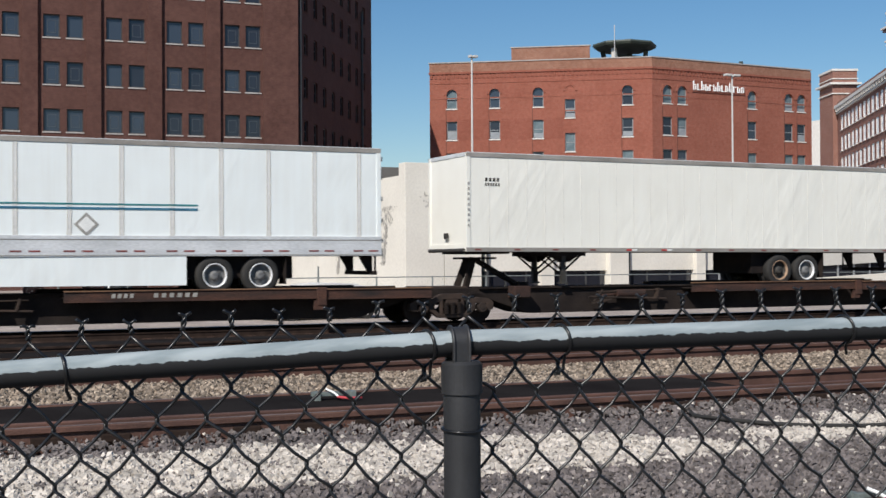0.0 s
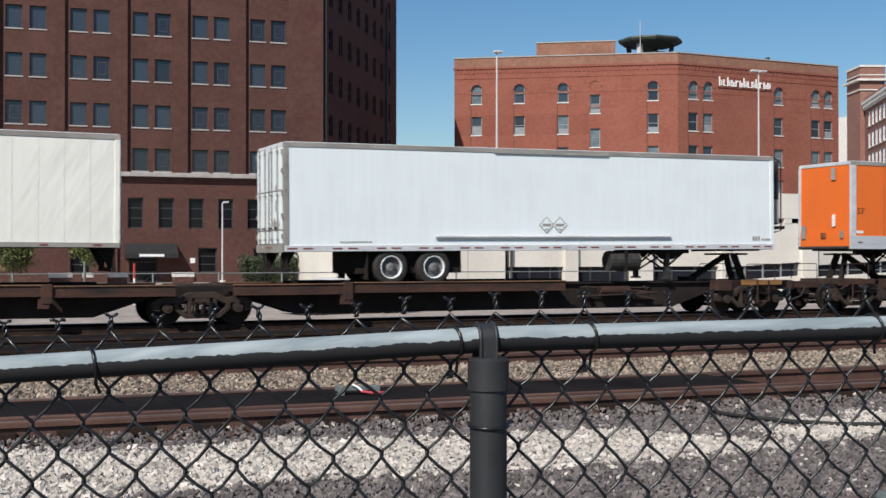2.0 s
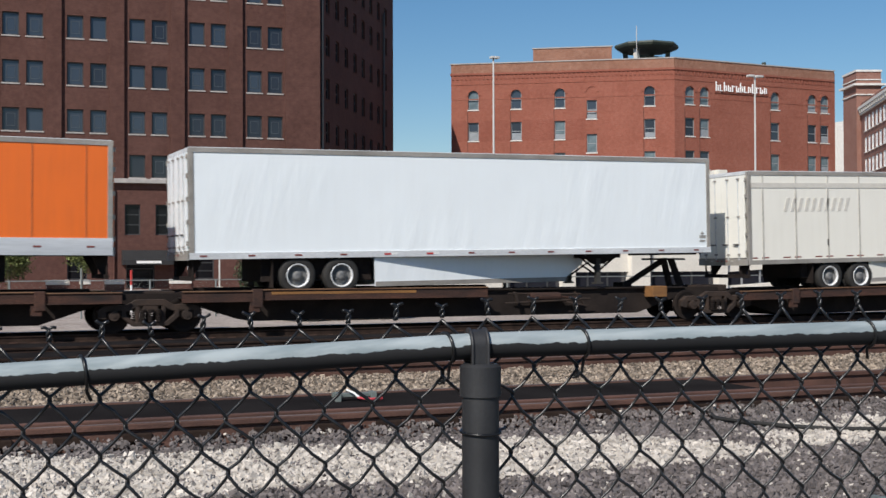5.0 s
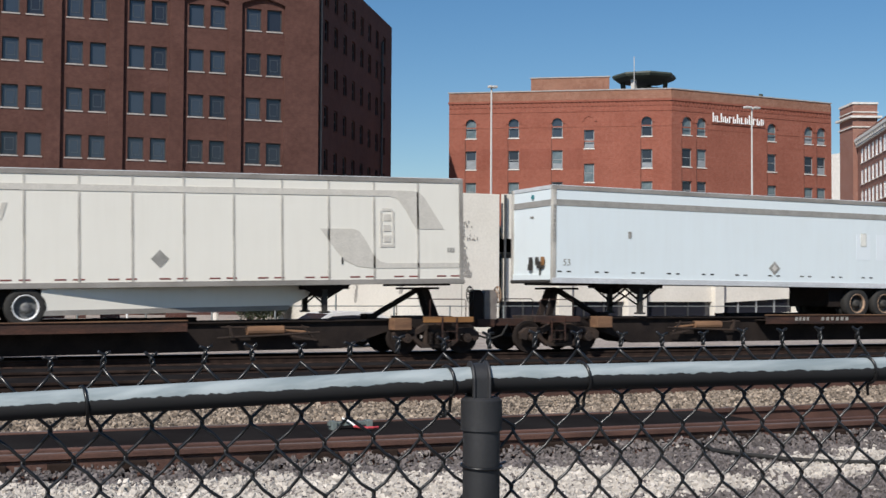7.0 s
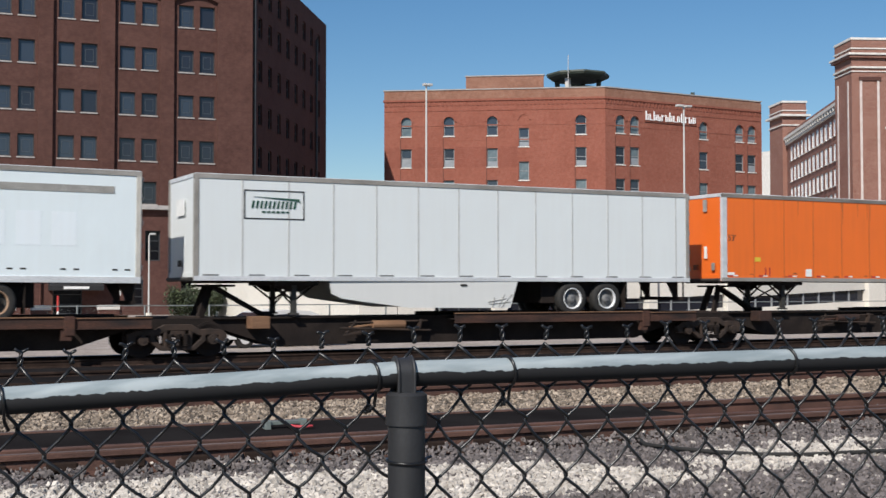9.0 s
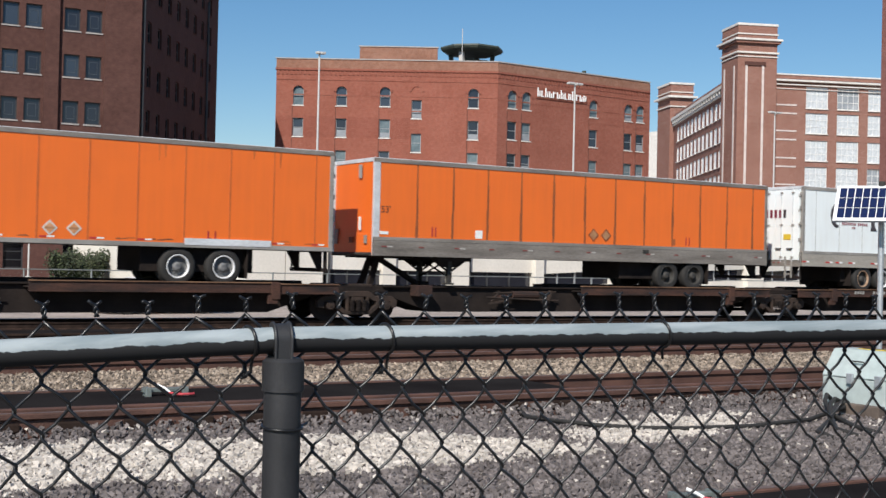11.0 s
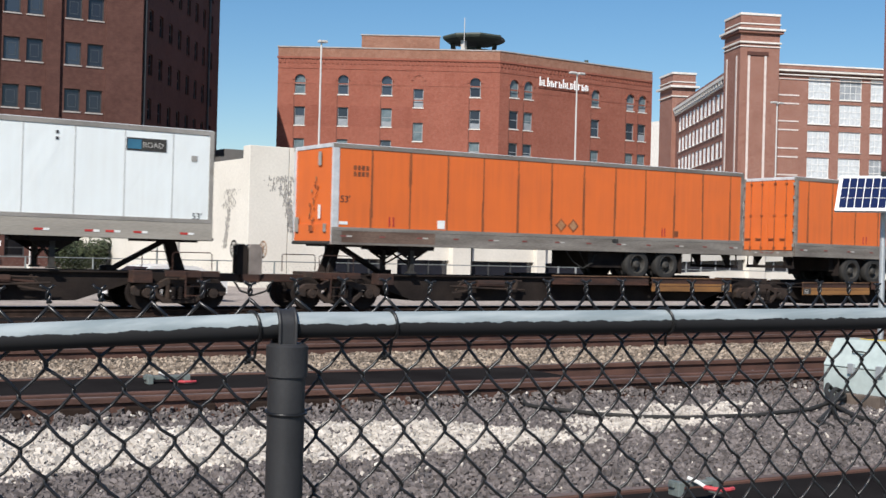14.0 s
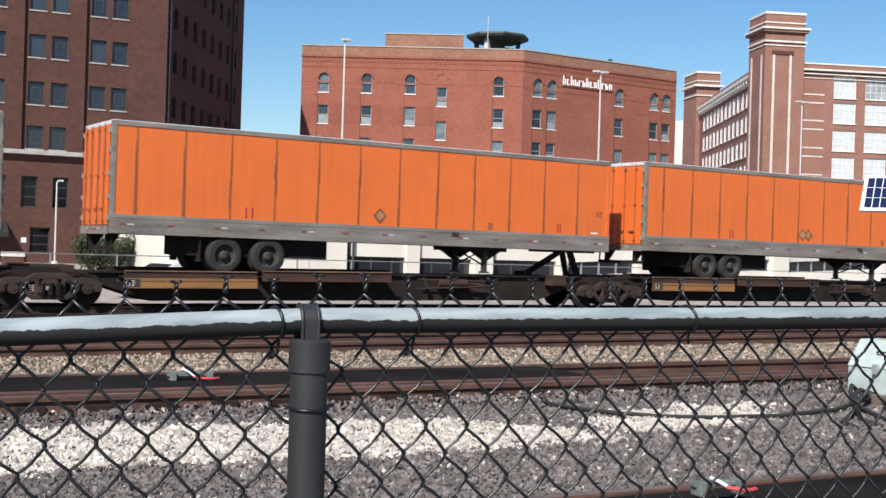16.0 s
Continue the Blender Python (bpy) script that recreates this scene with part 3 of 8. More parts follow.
def build_fence():
    t = thing("chain_link_fence", "black vinyl-coated chain-link fence with a peeling top rail", "fence")
    rng = random.Random(5)
    r = 0.00275
    wires = []
    rows = 13
    lo, hi = -17, 26
    for k in range(2 * lo, 2 * hi):
        path = []
        for j in range(-2, rows + 1):
            # the wire swings between two node columns
            right = (j + k) % 2 == 1
            i = (k + (1 if right else 0)) / 2
            wob = 0.0025 * math.sin(12.9 * i + 7.1 * j) + 0.002 * math.sin(3.7 * i + 2.1 * j)
            side = (0.0022 if right else -0.0022)
            if j > -2:
                # the strand bows a little on its way to the next node
                bow = 0.0008 if right else 0.003
                path.append(fence_point((2 * k + 1) / 4, -(j - 0.5) * ROW / 2 - bow))
            for off in (-0.0032, 0.0032):
                x_in = (0.0016 if right else -0.0016)
                if j == -2 and off < 0:
                    continue
                path.append(fence_point(i + (x_in + wob * 0.6) / PITCH, -j * ROW / 2 - off + wob, side * (1 if off > 0 else -1)))
        wires.append(path)
    part("chain_link_mesh", tube_mesh(wires, r, 6), M_WIRE, t, "black woven wire mesh", smooth=True)
    for i in range(lo, hi):
        base = fence_point(i, ROW)
        lean = rng.uniform(-0.004, 0.004)
        tall = 0.018 + rng.uniform(-0.004, 0.004)
        barbs = []
        for s in (0, math.pi):
            path = []
            for q in range(9):
                u = q / 8
                a = s + u * 5.5
                path.append(base + Vector((0.0025 * math.cos(a) + lean * u, 0.0025 * math.sin(a), u * tall)))
            d = 1 if s else -1
            path.append(base + Vector((lean + d * 0.006, 0.001, tall + 0.004)))
            path.append(base + Vector((lean + d * (0.009 + rng.uniform(0, 0.003)), 0.0, tall + 0.005 + rng.uniform(-0.002, 0.003))))
            barbs.append(path)
        part("twisted_wire_end", tube_mesh(barbs, 0.0025, 6), M_WIRE, t, smooth=True)
    # the top rail, in front of the mesh
    up = 0.0435
    line = [fence_point(lo - 2 + (2.75 - lo) * q / 30, up, -0.026) for q in range(31)] + [fence_point(0.75 + (hi - 0.75) * q / 40, up, -0.026) for q in range(1, 41)]
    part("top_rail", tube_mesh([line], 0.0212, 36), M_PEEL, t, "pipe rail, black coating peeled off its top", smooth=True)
    # post with a loop cap
    foot = Vector((POST.x, POST.y, ground_z(2) - 0.3)) + Vector((-0.009, -0.031, 0))
    top = POST.z + 0.006
    part("post", rod(bmesh.new(), foot, (foot.x, foot.y, top), 0.0302, 48), M_VINYL, t)
    bm = bmesh.new()
    rod(bm, (foot.x, foot.y, top - 0.044), (foot.x, foot.y, top + 0.004), 0.0338, 48)
    rod(bm, (foot.x, foot.y, top + 0.004), (foot.x, foot.y, top + 0.009), 0.0338, 48, 0.028)
    part("post_cap", bm, M_VINYL, t)
    # the loop: a strap bent over the rail, its edges raised
    ctr = fence_point(0.67, up, -0.026)
    ax = Vector((math.cos(-0.2), math.sin(-0.2), 0.03)).normalized()
    s1 = Vector((-ax.y, ax.x, 0)).normalized()
    n = 20
    bend = [(-1.0, -0.05)] + [(-math.cos(math.pi * q / n), math.sin(math.pi * q / n)) for q in range(n + 1)] + [(1.0, -0.05)]
    across = ((0.0216, -0.0148), (0.0298, -0.0148), (0.0304, -0.0132), (0.0298, -0.0112), (0.0268, -0.0094), (0.0268, 0.0094), (0.0298, 0.0112), (0.0304, 0.0132), (0.0298, 0.0148), (0.0216, 0.0148))
    bm = bmesh.new()
    rings = []
    for c, d in bend:
        rings.append([bm.verts.new(ctr + s1 * c * rr + Vector((0, 0, d if d < 0 else d * rr)) + ax * hh) for rr, hh in across])
    for p, q in zip(rings, rings[1:]):
        for k in range(10):
            bm.faces.new((p[k], p[(k + 1) % 10], q[(k + 1) % 10], q[k]))
    bmesh.ops.recalc_face_normals(bm, faces=bm.faces)
    part("loop_cap", bm, M_VINYL, t, "cast loop round the rail")
    # tie wires round the rail
    for i, tail in ((-7.35, 0), (0.0, 1), (2.95, 1), (9.95, 0), (17.5, 0)):
        ctr = fence_point(i, up, -0.026)
        path = []
        for q in range(19):
            u = q / 18
            a = math.pi / 2 - 1.5 * math.pi * u
            path.append(ctr + Vector((-0.005 + 0.013 * u, math.sin(a) * 0.0245, math.cos(a) * 0.0245)))
        path.append(ctr + Vector((0.009, 0.004, -0.032)))
        path.append(ctr + Vector((0.01 if tail else 0.016, 0.01, -0.046)))
        if tail:
            for q in range(12):
                a = q * 1.35
                path.append(ctr + Vector((0.007 - q * 0.001 + 0.0035 * math.cos(a), 0.01 + 0.0035 * math.sin(a), -0.05 - q * 0.0008)))
        part("tie_wire", tube_mesh([path], 0.0028, 6), M_WIRE, t, smooth=True)
    # a wire wound once about the post
    ring = [(foot.x + 0.0325 * math.cos(2 * math.pi * q / 24), foot.y + 0.0325 * math.sin(2 * math.pi * q / 24), top - 0.102 + 0.002 * math.sin(2 * math.pi * q / 24)) for q in range(25)]
    part("tie_wire", tube_mesh([ring + [(foot.x + 0.05, foot.y + 0.012, top - 0.1)]], 0.0026, 6), M_WIRE, t, smooth=True)
    return t

# ---- buildings ----
def pierced_wall(length, z0, z1, openings, reveal=0.3, arches=(), back=0.0):
    """A wall front at y = 0 from x = 0, with openings (x0, x1, z0, z1) cut through, their reveals running to y = reveal."""
    bm = bmesh.new()
    xs = sorted({0.0, length, *[v for o in openings for v in o[:2]]})
    zs = sorted({z0, z1, *[v for o in openings for v in o[2:]]})
    xs = [x for x in xs if 0 <= x <= length]
    verts = {}

    def v(x, y, z):
        k = (round(x, 4), round(y, 4), round(z, 4))
        if k not in verts:
            verts[k] = bm.verts.new((x, y, z))
        return verts[k]

    def quad(*p):
        try:
            bm.faces.new([v(*q) for q in p])
        except ValueError:
            pass
    for xa, xb in zip(xs, xs[1:]):
        for za, zb in zip(zs, zs[1:]):
            cx, cz = (xa + xb) / 2, (za + zb) / 2
            if not any(o[0] < cx < o[1] and o[2] < cz < o[3] for o in openings):
                quad((xa, 0, za), (xb, 0, za), (xb, 0, zb), (xa, 0, zb))
    for a, b, c, d in openings:
        quad((a, 0, c), (a, 0, d), (a, reveal, d), (a, reveal, c))
        quad((b, 0, d), (b, 0, c), (b, reveal, c), (b, reveal, d))
        quad((a, 0, d), (b, 0, d), (b, reveal, d), (a, reveal, d))
        quad((b, 0, c), (a, 0, c), (a, reveal, c), (b, reveal, c))
    for a, b, c, d in arches:
        r, n = (b - a) / 2, 10
        cz, cx = d - r, (a + b) / 2
        pts = [(cx - r * math.cos(math.pi * q / n), cz + r * math.sin(math.pi * q / n)) for q in range(n + 1)]
        for p, q in zip(pts, pts[1:]):
            quad((p[0], 0, p[1]), (q[0], 0, q[1]), (q[0], 0, d), (p[0], 0, d))
            quad((p[0], 0, p[1]), (p[0], reveal, p[1]), (q[0], reveal, q[1]), (q[0], 0, q[1]))
    if back:
        box(bm, 0, length, reveal + 0.3, reveal + 0.3 + back, z0, z1)
    return bm


WINDOW_MESHES = {}
WINDOWS_MADE = []


def add_window(wall, x, z, w, h, y=0.16, frame_mat=None, pane_mat=None, bars=(1, 1), sill_mat=None, sill=True, bar_mat=None, sash=False):
    """A window in a wall's opening, a part of the building: frame, glazing bars, glass, sill."""
    frame_mat, pane_mat, sill_mat = frame_mat or M_FRAME_DARK, pane_mat or M_PANE, sill_mat or M_SILL
    key = (round(w, 2), round(h, 2), frame_mat.name, bars, sill_mat.name)
    parent = wall.parent
    f = min(0.09, 0.07 * w + 0.02)
    if key not in WINDOW_MESHES:
        made = [part("window", frame_ring(bmesh.new(), w, h, f, 0.1), frame_mat),
                part("pane", cube(f * 0.5, w - f * 0.5, 0.05, 0.066, f * 0.5, h - f * 0.5), pane_mat),
                part("sill", cube(-0.07, w + 0.07, -0.24, 0.02, -0.11, -0.002, bevel=0.01), sill_mat),
                part("glazing_bar", cube(-f * 0.3, f * 0.3, 0.02, 0.08, f, h - f), bar_mat or frame_mat),
                part("glazing_bar", cube(f, w - f, 0.015, 0.085, -f * 0.4, f * 0.4), bar_mat or frame_mat)]
        WINDOW_MESHES[key] = [o.data for o in made]
        for o in made:
            bpy.data.objects.remove(o)
    ma, mb, mc, mv, mh = WINDOW_MESHES[key]
    a = share("window", ma, parent, wall.matrix_basis @ Matrix.Translation((x, y, z)))
    WINDOWS_MADE.append(a)
    b = share("pane", mb, a)
    if sill:
        share("sill", mc, a)
    if sash:
        if "sash" not in WINDOW_MESHES:
            o = part("inner_sash", frame_ring(bmesh.new(), 0.66, 0.98, 0.045, 0.02), M_SASH)
            WINDOW_MESHES["sash"] = o.data
            bpy.data.objects.remove(o)
        share("inner_sash", WINDOW_MESHES["sash"], a, pose((w - 0.62) / 2, 0.032, (h - 0.95) * 0.45))
    for q in range(1, bars[0] + 1):
        share("glazing_bar", mv, a, pose(w * q / (bars[0] + 1), 0, 0))
    for q in range(1, bars[1] + 1):
        share("glazing_bar", mh, a, pose(0, 0, h * q / (bars[1] + 1)))
    if b.data.materials[0] is not pane_mat:
        b.material_slots[0].link = "OBJECT"
        b.material_slots[0].material = pane_mat
    return a


def facing(p, q):
    """The pose of a wall front that starts at p and runs to q, its outside to the right of that line."""
    return Matrix.Translation((p[0], p[1], 0)) @ Matrix.Rotation(math.atan2(q[1] - p[1], q[0] - p[0]), 4, "Z")


def wall_part(name, bm, mat, parent, m, label=""):
    ob = part(name, bm, mat, parent, label)
    ob.matrix_basis = m
    return ob


def build_brown_block():
    b = thing("office_building", "dark brown brick office building with paired windows", "building", kind="")
    x0, y0, corner, y = -26.0, 102.81, 32.24, 97.94
    far = (47.9, 120.9)
    lean = math.atan2(y - y0, corner - x0)
    front_len = math.dist((x0, y0), (corner, y))

    def along(x):
        """How far along the front a place lies that is x off the middle line at 100 m."""
        return (x * 100.636 / (100 + 0.0837 * x) - x0) / math.cos(lean)
    roof = 29.5
    ops = []
    rows = [8.62, 12.05, 15.7, 19.35, 23.0]
    for k in range(-7, 5):
        g = 7.5 + 4.77 * k
        if g < x0 + 1:
            continue
        for r in rows:
            for a in (0.24, 2.0):
                ops.append((along(g + a - 0.13), along(g + a - 0.13) + 1.23, r, r + 1.78))
    front = facing((x0, y0), (corner, y))
    rng = random.Random(3)
    lower_ops = []
    for k in range(-14, 7):
        a = 11.95 + 2.42 * k
        if a > x0 + 1 and a + 1.2 < corner - 0.6:
            lower_ops.append((along(a), along(a) + 1.2, 4.1, 6.5))
    for a in (5.0, 12.4, 16.9, 22.4, 27.0):
        lower_ops.append((along(a), along(a) + (2.2 if a == 16.9 else 1.5), -0.1 if a == 16.9 else 0.6, 2.55 if a != 16.9 else 2.2))
    wall = wall_part("front_wall", pierced_wall(front_len, 8.5, roof, ops, 0.35), M_BRICK_BROWN, b, front)
    low = wall_part("lower_wall", pierced_wall(front_len, -0.3, 7.75, lower_ops, 0.4), M_BRICK_BROWN, b, front)
    for o in ops:
        add_window(wall, o[0], o[2], o[1] - o[0], o[3] - o[2], 0.18, bars=(0, 0), sash=rng.random() < 0.7, pane_mat=rng.choice((M_PANE, M_PANE_BLUE, M_PANE_BLUE, M_PANE)))
    for o in lower_ops:
        add_window(low, o[0], o[2], o[1] - o[0], o[3] - o[2], 0.25, bars=(0, 2), sill=o[2] > 3, pane_mat=M_PANE_DIM)
    # proud piers between the bays, arched over the top pair
    for k in range(-7, 6):
        g = 7.5 + 4.77 * k
        if g - 1.2 < x0:
            continue
        part("pier", cube(along(g - 1.4), along(g - 0.3) if k < 5 else front_len, -0.26, 0.0, 8.5, roof), M_BRICK_BROWN, wall)
        if k < 5:
            bm = bmesh.new()
            for q in range(8):
                u0, u1 = q / 8, (q + 1) / 8
                f0, f1 = math.sin(math.pi * u0), math.sin(math.pi * u1)
                xa, xb = along(g - 0.3) + 3.6 * u0, along(g - 0.3) + 3.6 * u1
                prism(bm, [(xa, 25.1 + 0.5 * f0), (xb, 25.1 + 0.5 * f1), (xb, 26.6), (xa, 26.6)], -0.28, 0.0)
            part("arch", bm, M_BRICK_BROWN, wall)
    part("ledge", cube(0, front_len, -0.45, 0.35, 8.15, 8.5, bevel=0.05), M_SILL, low, "weathered stone ledge")
    part("frieze", cube(0, front_len, -0.12, 0.35, 7.75, 8.15), M_BRICK_BROWN, low)
    part("downpipe", rod(bmesh.new(), (along(15.95), -0.14, -0.1), (along(15.95), -0.14, 7.7), 0.09, 8), M_BRICK_BROWN, low)
    # side in shade
    side_len = math.dist((corner, y), far)
    sops = [(2.0 + 3.1 * k, 3.2 + 3.1 * k, r, r + 1.78) for k in range(8) for r in rows + [26.0] if 3.2 + 3.1 * k < side_len - 0.5]
    side = wall_part("side_wall", pierced_wall(side_len, -0.3, roof, sops, 0.35), M_BRICK_BROWN, b, facing((corner, y), far))
    for o in sops:
        add_window(side, o[0], o[2], o[1] - o[0], o[3] - o[2], 0.18, bars=(0, 1), pane_mat=M_PANE_DIM, sill_mat=M_BRICK_BROWN)
    part("drain_pipe", rod(bmesh.new(), (side_len * 0.82, -0.16, 2), (side_len * 0.82, -0.16, roof - 2.5), 0.11, 8), M_FRAME_DARK, side)
    part("corner_pipe", rod(bmesh.new(), (0.25, -0.2, 2), (0.25, -0.2, roof - 1), 0.12, 8), M_FRAME_DARK, side)
    # back, far end and roof close the block
    bm = bmesh.new()
    pts = [(x0, y0 + 0.4), (corner - 0.2, y + 0.5), (far[0] - 0.3, far[1] + 0.2), (far[0] - 2, far[1] + 22), (x0, far[1] + 22)]
    a = [bm.verts.new((p[0], p[1], roof - 0.25)) for p in pts]
    c = [bm.verts.new((p[0], p[1], roof - 0.6)) for p in pts]
    bm.faces.new(a)
    bm.faces.new(c[::-1])
    part("roof", bm, M_ROOF, b)
    bm = bmesh.new()
    for p, q in zip(pts[2:] + pts[:1], pts[3:] + pts[:1]):
        d = (Vector(q) - Vector(p))
        if d.length > 0.1:
            bar(bm, (p[0], p[1], roof / 2), (q[0], q[1], roof / 2), 0.4, roof)
    part("rear_wall", bm, M_BRICK_BROWN, b)
    bm = bmesh.new()
    bar(bm, (x0, y0 + 1.2, roof / 2), (corner - 0.8, y + 1.4, roof / 2), 0.15, roof - 1.4)
    part("inner_wall", bm, M_FRAME_DARK, b)
    # awning over the street door
    bm = bmesh.new()
    for xa, xb in ((0, 4.0),):
        pts = [(0, 1.75), (-1.5, 1.75), (-1.5, 2.1), (0, 2.9)]
        vs = [[bm.verts.new((xx, p[0], p[1])) for p in pts] for xx in (xa, xb)]
        bm.faces.new(vs[0])
        bm.faces.new(vs[1][::-1])
        for k in range(4):
            bm.faces.new((vs[0][k], vs[0][(k + 1) % 4], vs[1][(k + 1) % 4], vs[1][k]))
        bmesh.ops.recalc_face_normals(bm, faces=bm.faces)
    aw = part("awning", bm, M_CANVAS, low, "black canvas awning with a white lettered strip")
    aw.location = (along(16.55), 0, 0)
    part("lettering", cube(1.0, 2.9, -1.53, -1.515, 1.86, 2.06), M_WHITE_PRINT, aw)
    part("wall_notice", cube(along(21.75), along(22.15), -0.03, 0.0, 1.35, 1.75), M_WHITE_PRINT, low)
    return b


def build_red_block():
    b = thing("brick_warehouse", "red brick warehouse with arched top-floor windows", "building")
    left, mid, right = (58.35, 129.3), (79.2, 115.4), (102.3, 116.2)
    ll, rl = math.dist(left, mid), math.dist(mid, right)
    fl, fr = facing(left, mid), facing(mid, right)
    w1, w2 = [], []
    arch1, arch2 = [], []
    for s in (1.95, 6.85, 11.78, 21.75):
        for z, top in ((19.25, 21.45), (15.7, 17.8), (12.15, 14.2), (8.6, 10.65), (5.05, 7.1)):
            w1.append((s, s + 1.2, z, top))
            if z > 19:
                arch1.append((s, s + 1.2, z, top))
    for z in (17.95, 14.15, 10.6, 7.0):
        w1.append((15.38, 16.52, z, z + 2.1))
    for s in (1.47, 3.5, 13.6, 19.15, 21.1):
        for z, top in ((19.45, 21.5), (15.9, 17.95), (12.25, 14.3), (8.7, 10.75), (5.15, 7.2)):
            w2.append((s, s + 1.3, z, top))
            if z > 19:
                arch2.append((s, s + 1.3, z, top))
    rng = random.Random(8)
    for nm, ops, arches, m, length in (("west_wall", w1, arch1, fl, ll), ("south_wall", w2, arch2, fr, rl)):
        wall = wall_part(nm, pierced_wall(length, -0.3, 23.2, ops, 0.32, arches), M_BRICK_RED, b, m)
        for o in ops:
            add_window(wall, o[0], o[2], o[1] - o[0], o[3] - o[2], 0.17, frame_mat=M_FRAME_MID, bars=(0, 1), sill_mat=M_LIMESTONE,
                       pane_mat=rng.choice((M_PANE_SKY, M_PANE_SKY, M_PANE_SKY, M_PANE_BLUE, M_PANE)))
            if rng.random() < 0.2:
                # a blind drawn part of the way, just behind the glass bars
                h = (o[3] - o[2]) * rng.choice((0.25, 0.35, 0.42))
                lift = 0.1 if rng.random() < 0.5 else o[3] - o[2] - h - (0.6 if o in arches else 0.1)
                wn_ = WINDOWS_MADE[-1]
                part("blind", cube(0.1, o[1] - o[0] - 0.1, 0.04, 0.049, lift, lift + h), M_PANE_LIGHT, wn_, "pale roller blind")
        for o in arches:
            bm = bmesh.new()
            r = (o[1] - o[0]) / 2
            cx, cz = (o[0] + o[1]) / 2, o[3] - r
            for q in range(10):
                a0, a1 = math.pi * q / 10, math.pi * (q + 1) / 10
                prism(bm, [(cx - r * math.cos(a0), cz + r * math.sin(a0)), (cx - r * math.cos(a1), cz + r * math.sin(a1)),
                           (cx - (r + 0.28) * math.cos(a1), cz + (r + 0.28) * math.sin(a1)), (cx - (r + 0.28) * math.cos(a0), cz + (r + 0.28) * math.sin(a0))], -0.07, 0.0)
            bmesh.ops.remove_doubles(bm, verts=bm.verts, dist=0.001)
            part("arch_ring", bm, M_BRICK_RED, wall)
        # corbel table and string courses
        part("string_course", cube(0.0, length, -0.045, 0.0, 22.1, 22.28), M_BRICK_RED, wall)
        part("lower_course", cube(0.0, length, -0.028, 0.0, 20.38, 20.5) if nm == "west_wall" else cube(0.0, length, -0.028, 0.0, 20.23, 20.35), M_BRICK_RED, wall)
        part("band", cube(0.0, length, -0.01, 0.0, 18.7, 18.82), M_BRICK_RED, wall)
        # thin upright joints that run down from the sills of the top windows
        for s in sorted({o[0] for o in ops if o[2] > 18.5}):
            part("upright_joint", cube(s - 0.09, s - 0.03, -0.012, 0.0, 2.0, 19.1), M_BRICK_BROWN, wall)
        if nm == "west_wall":
            # a faded band of old wall paint between the window columns
            cols = sorted({(o[0], o[1]) for o in ops if o[2] < 17.5 and o[3] > 16.2})
            edge = 0.02
            for xa, xb in cols:
                if edge > 14.0 or xa - 0.14 - edge < 0.2:
                    break
                part("faded_paint_band", cube(edge, xa - 0.14, -0.006, 0.0, 15.62, 18.0), M_BRICK_OLD, wall, "darker band of faded wall paint")
                edge = xb + 0.1
        n = int(length / 0.5)
        dm = None
        for q in range(n):
            if dm is None:
                dm = part("corbel", cube(0.08, 0.32, -0.07, 0.0, 22.7, 23.2), M_BRICK_RED, wall).data
            else:
                share("corbel", dm, wall, pose(q * length / n, 0, 0))
        part("cornice", cube(-0.1, length + 0.1, -0.14, 0.3, 23.2, 23.45, bevel=0.03), M_BRICK_RED, wall)
        part("parapet", cube(0.0, length, -0.12, 0.3, 23.45, 24.45), M_BRICK_TAN, wall, "paler weathered parapet")
        part("coping", cube(-0.1, length + 0.1, -0.2, 0.36, 24.45, 24.57), M_SILL, wall)
        if nm == "west_wall":
            part("raised_parapet", cube(9.4, 18.2, -0.1, 0.35, 24.57, 25.95), M_BRICK_TAN, wall)
            part("raised_coping", cube(9.3, 18.3, -0.18, 0.4, 25.95, 26.07), M_SILL, wall)
            ring = bmesh.new()
            for q in range(10):
                a0, a1 = math.pi * q / 10, math.pi * (q + 1) / 10
                prism(ring, [(15.95 - 0.57 * math.cos(a0), 21.0 + 0.57 * math.sin(a0)), (15.95 - 0.57 * math.cos(a1), 21.0 + 0.57 * math.sin(a1)),
                             (15.95 - 0.85 * math.cos(a1), 21.0 + 0.85 * math.sin(a1)), (15.95 - 0.85 * math.cos(a0), 21.0 + 0.85 * math.sin(a0))], -0.07, 0.0)
            bmesh.ops.remove_doubles(ring, verts=ring.verts, dist=0.001)
            part("blind_arch", ring, M_BRICK_RED, wall)
        else:
            # sign: a row of plain white strokes
            part("sign_backing", cube(5.5, 13.1, -0.1, -0.03, 20.95, 21.25), M_BRICK_RED, wall)
            x = 5.6
            rs = random.Random(2)
            for q in range(13):
                tall = 1.05 if q in (0, 2, 6, 9) else 0.72
                w = 0.5
                bm = bmesh.new()
                box(bm, x, x + 0.1, -0.22, -0.1, 21.15, 21.15 + tall)
                box(bm, x + 0.1, x + 0.38, -0.22, -0.1, 21.15 + (0.0 if q % 2 else 0.56), 21.15 + (0.1 if q % 2 else 0.66))
                if q % 3 != 1:
                    box(bm, x + 0.28, x + 0.38, -0.22, -0.1, 21.2, 21.66)
                part("sign_stroke", bm, M_SIGN, wall, "white raised sign stroke")
                x += 0.575
    # other sides and roof
    bl, br2 = (left[0] + 14, left[1] + 21), (right[0] + 0, right[1] + 30)
    bm = bmesh.new()
    ring = [left, mid, right, br2, bl]
    a = [bm.verts.new((p[0], p[1], 23.6)) for p in ring]
    bm.faces.new(a)
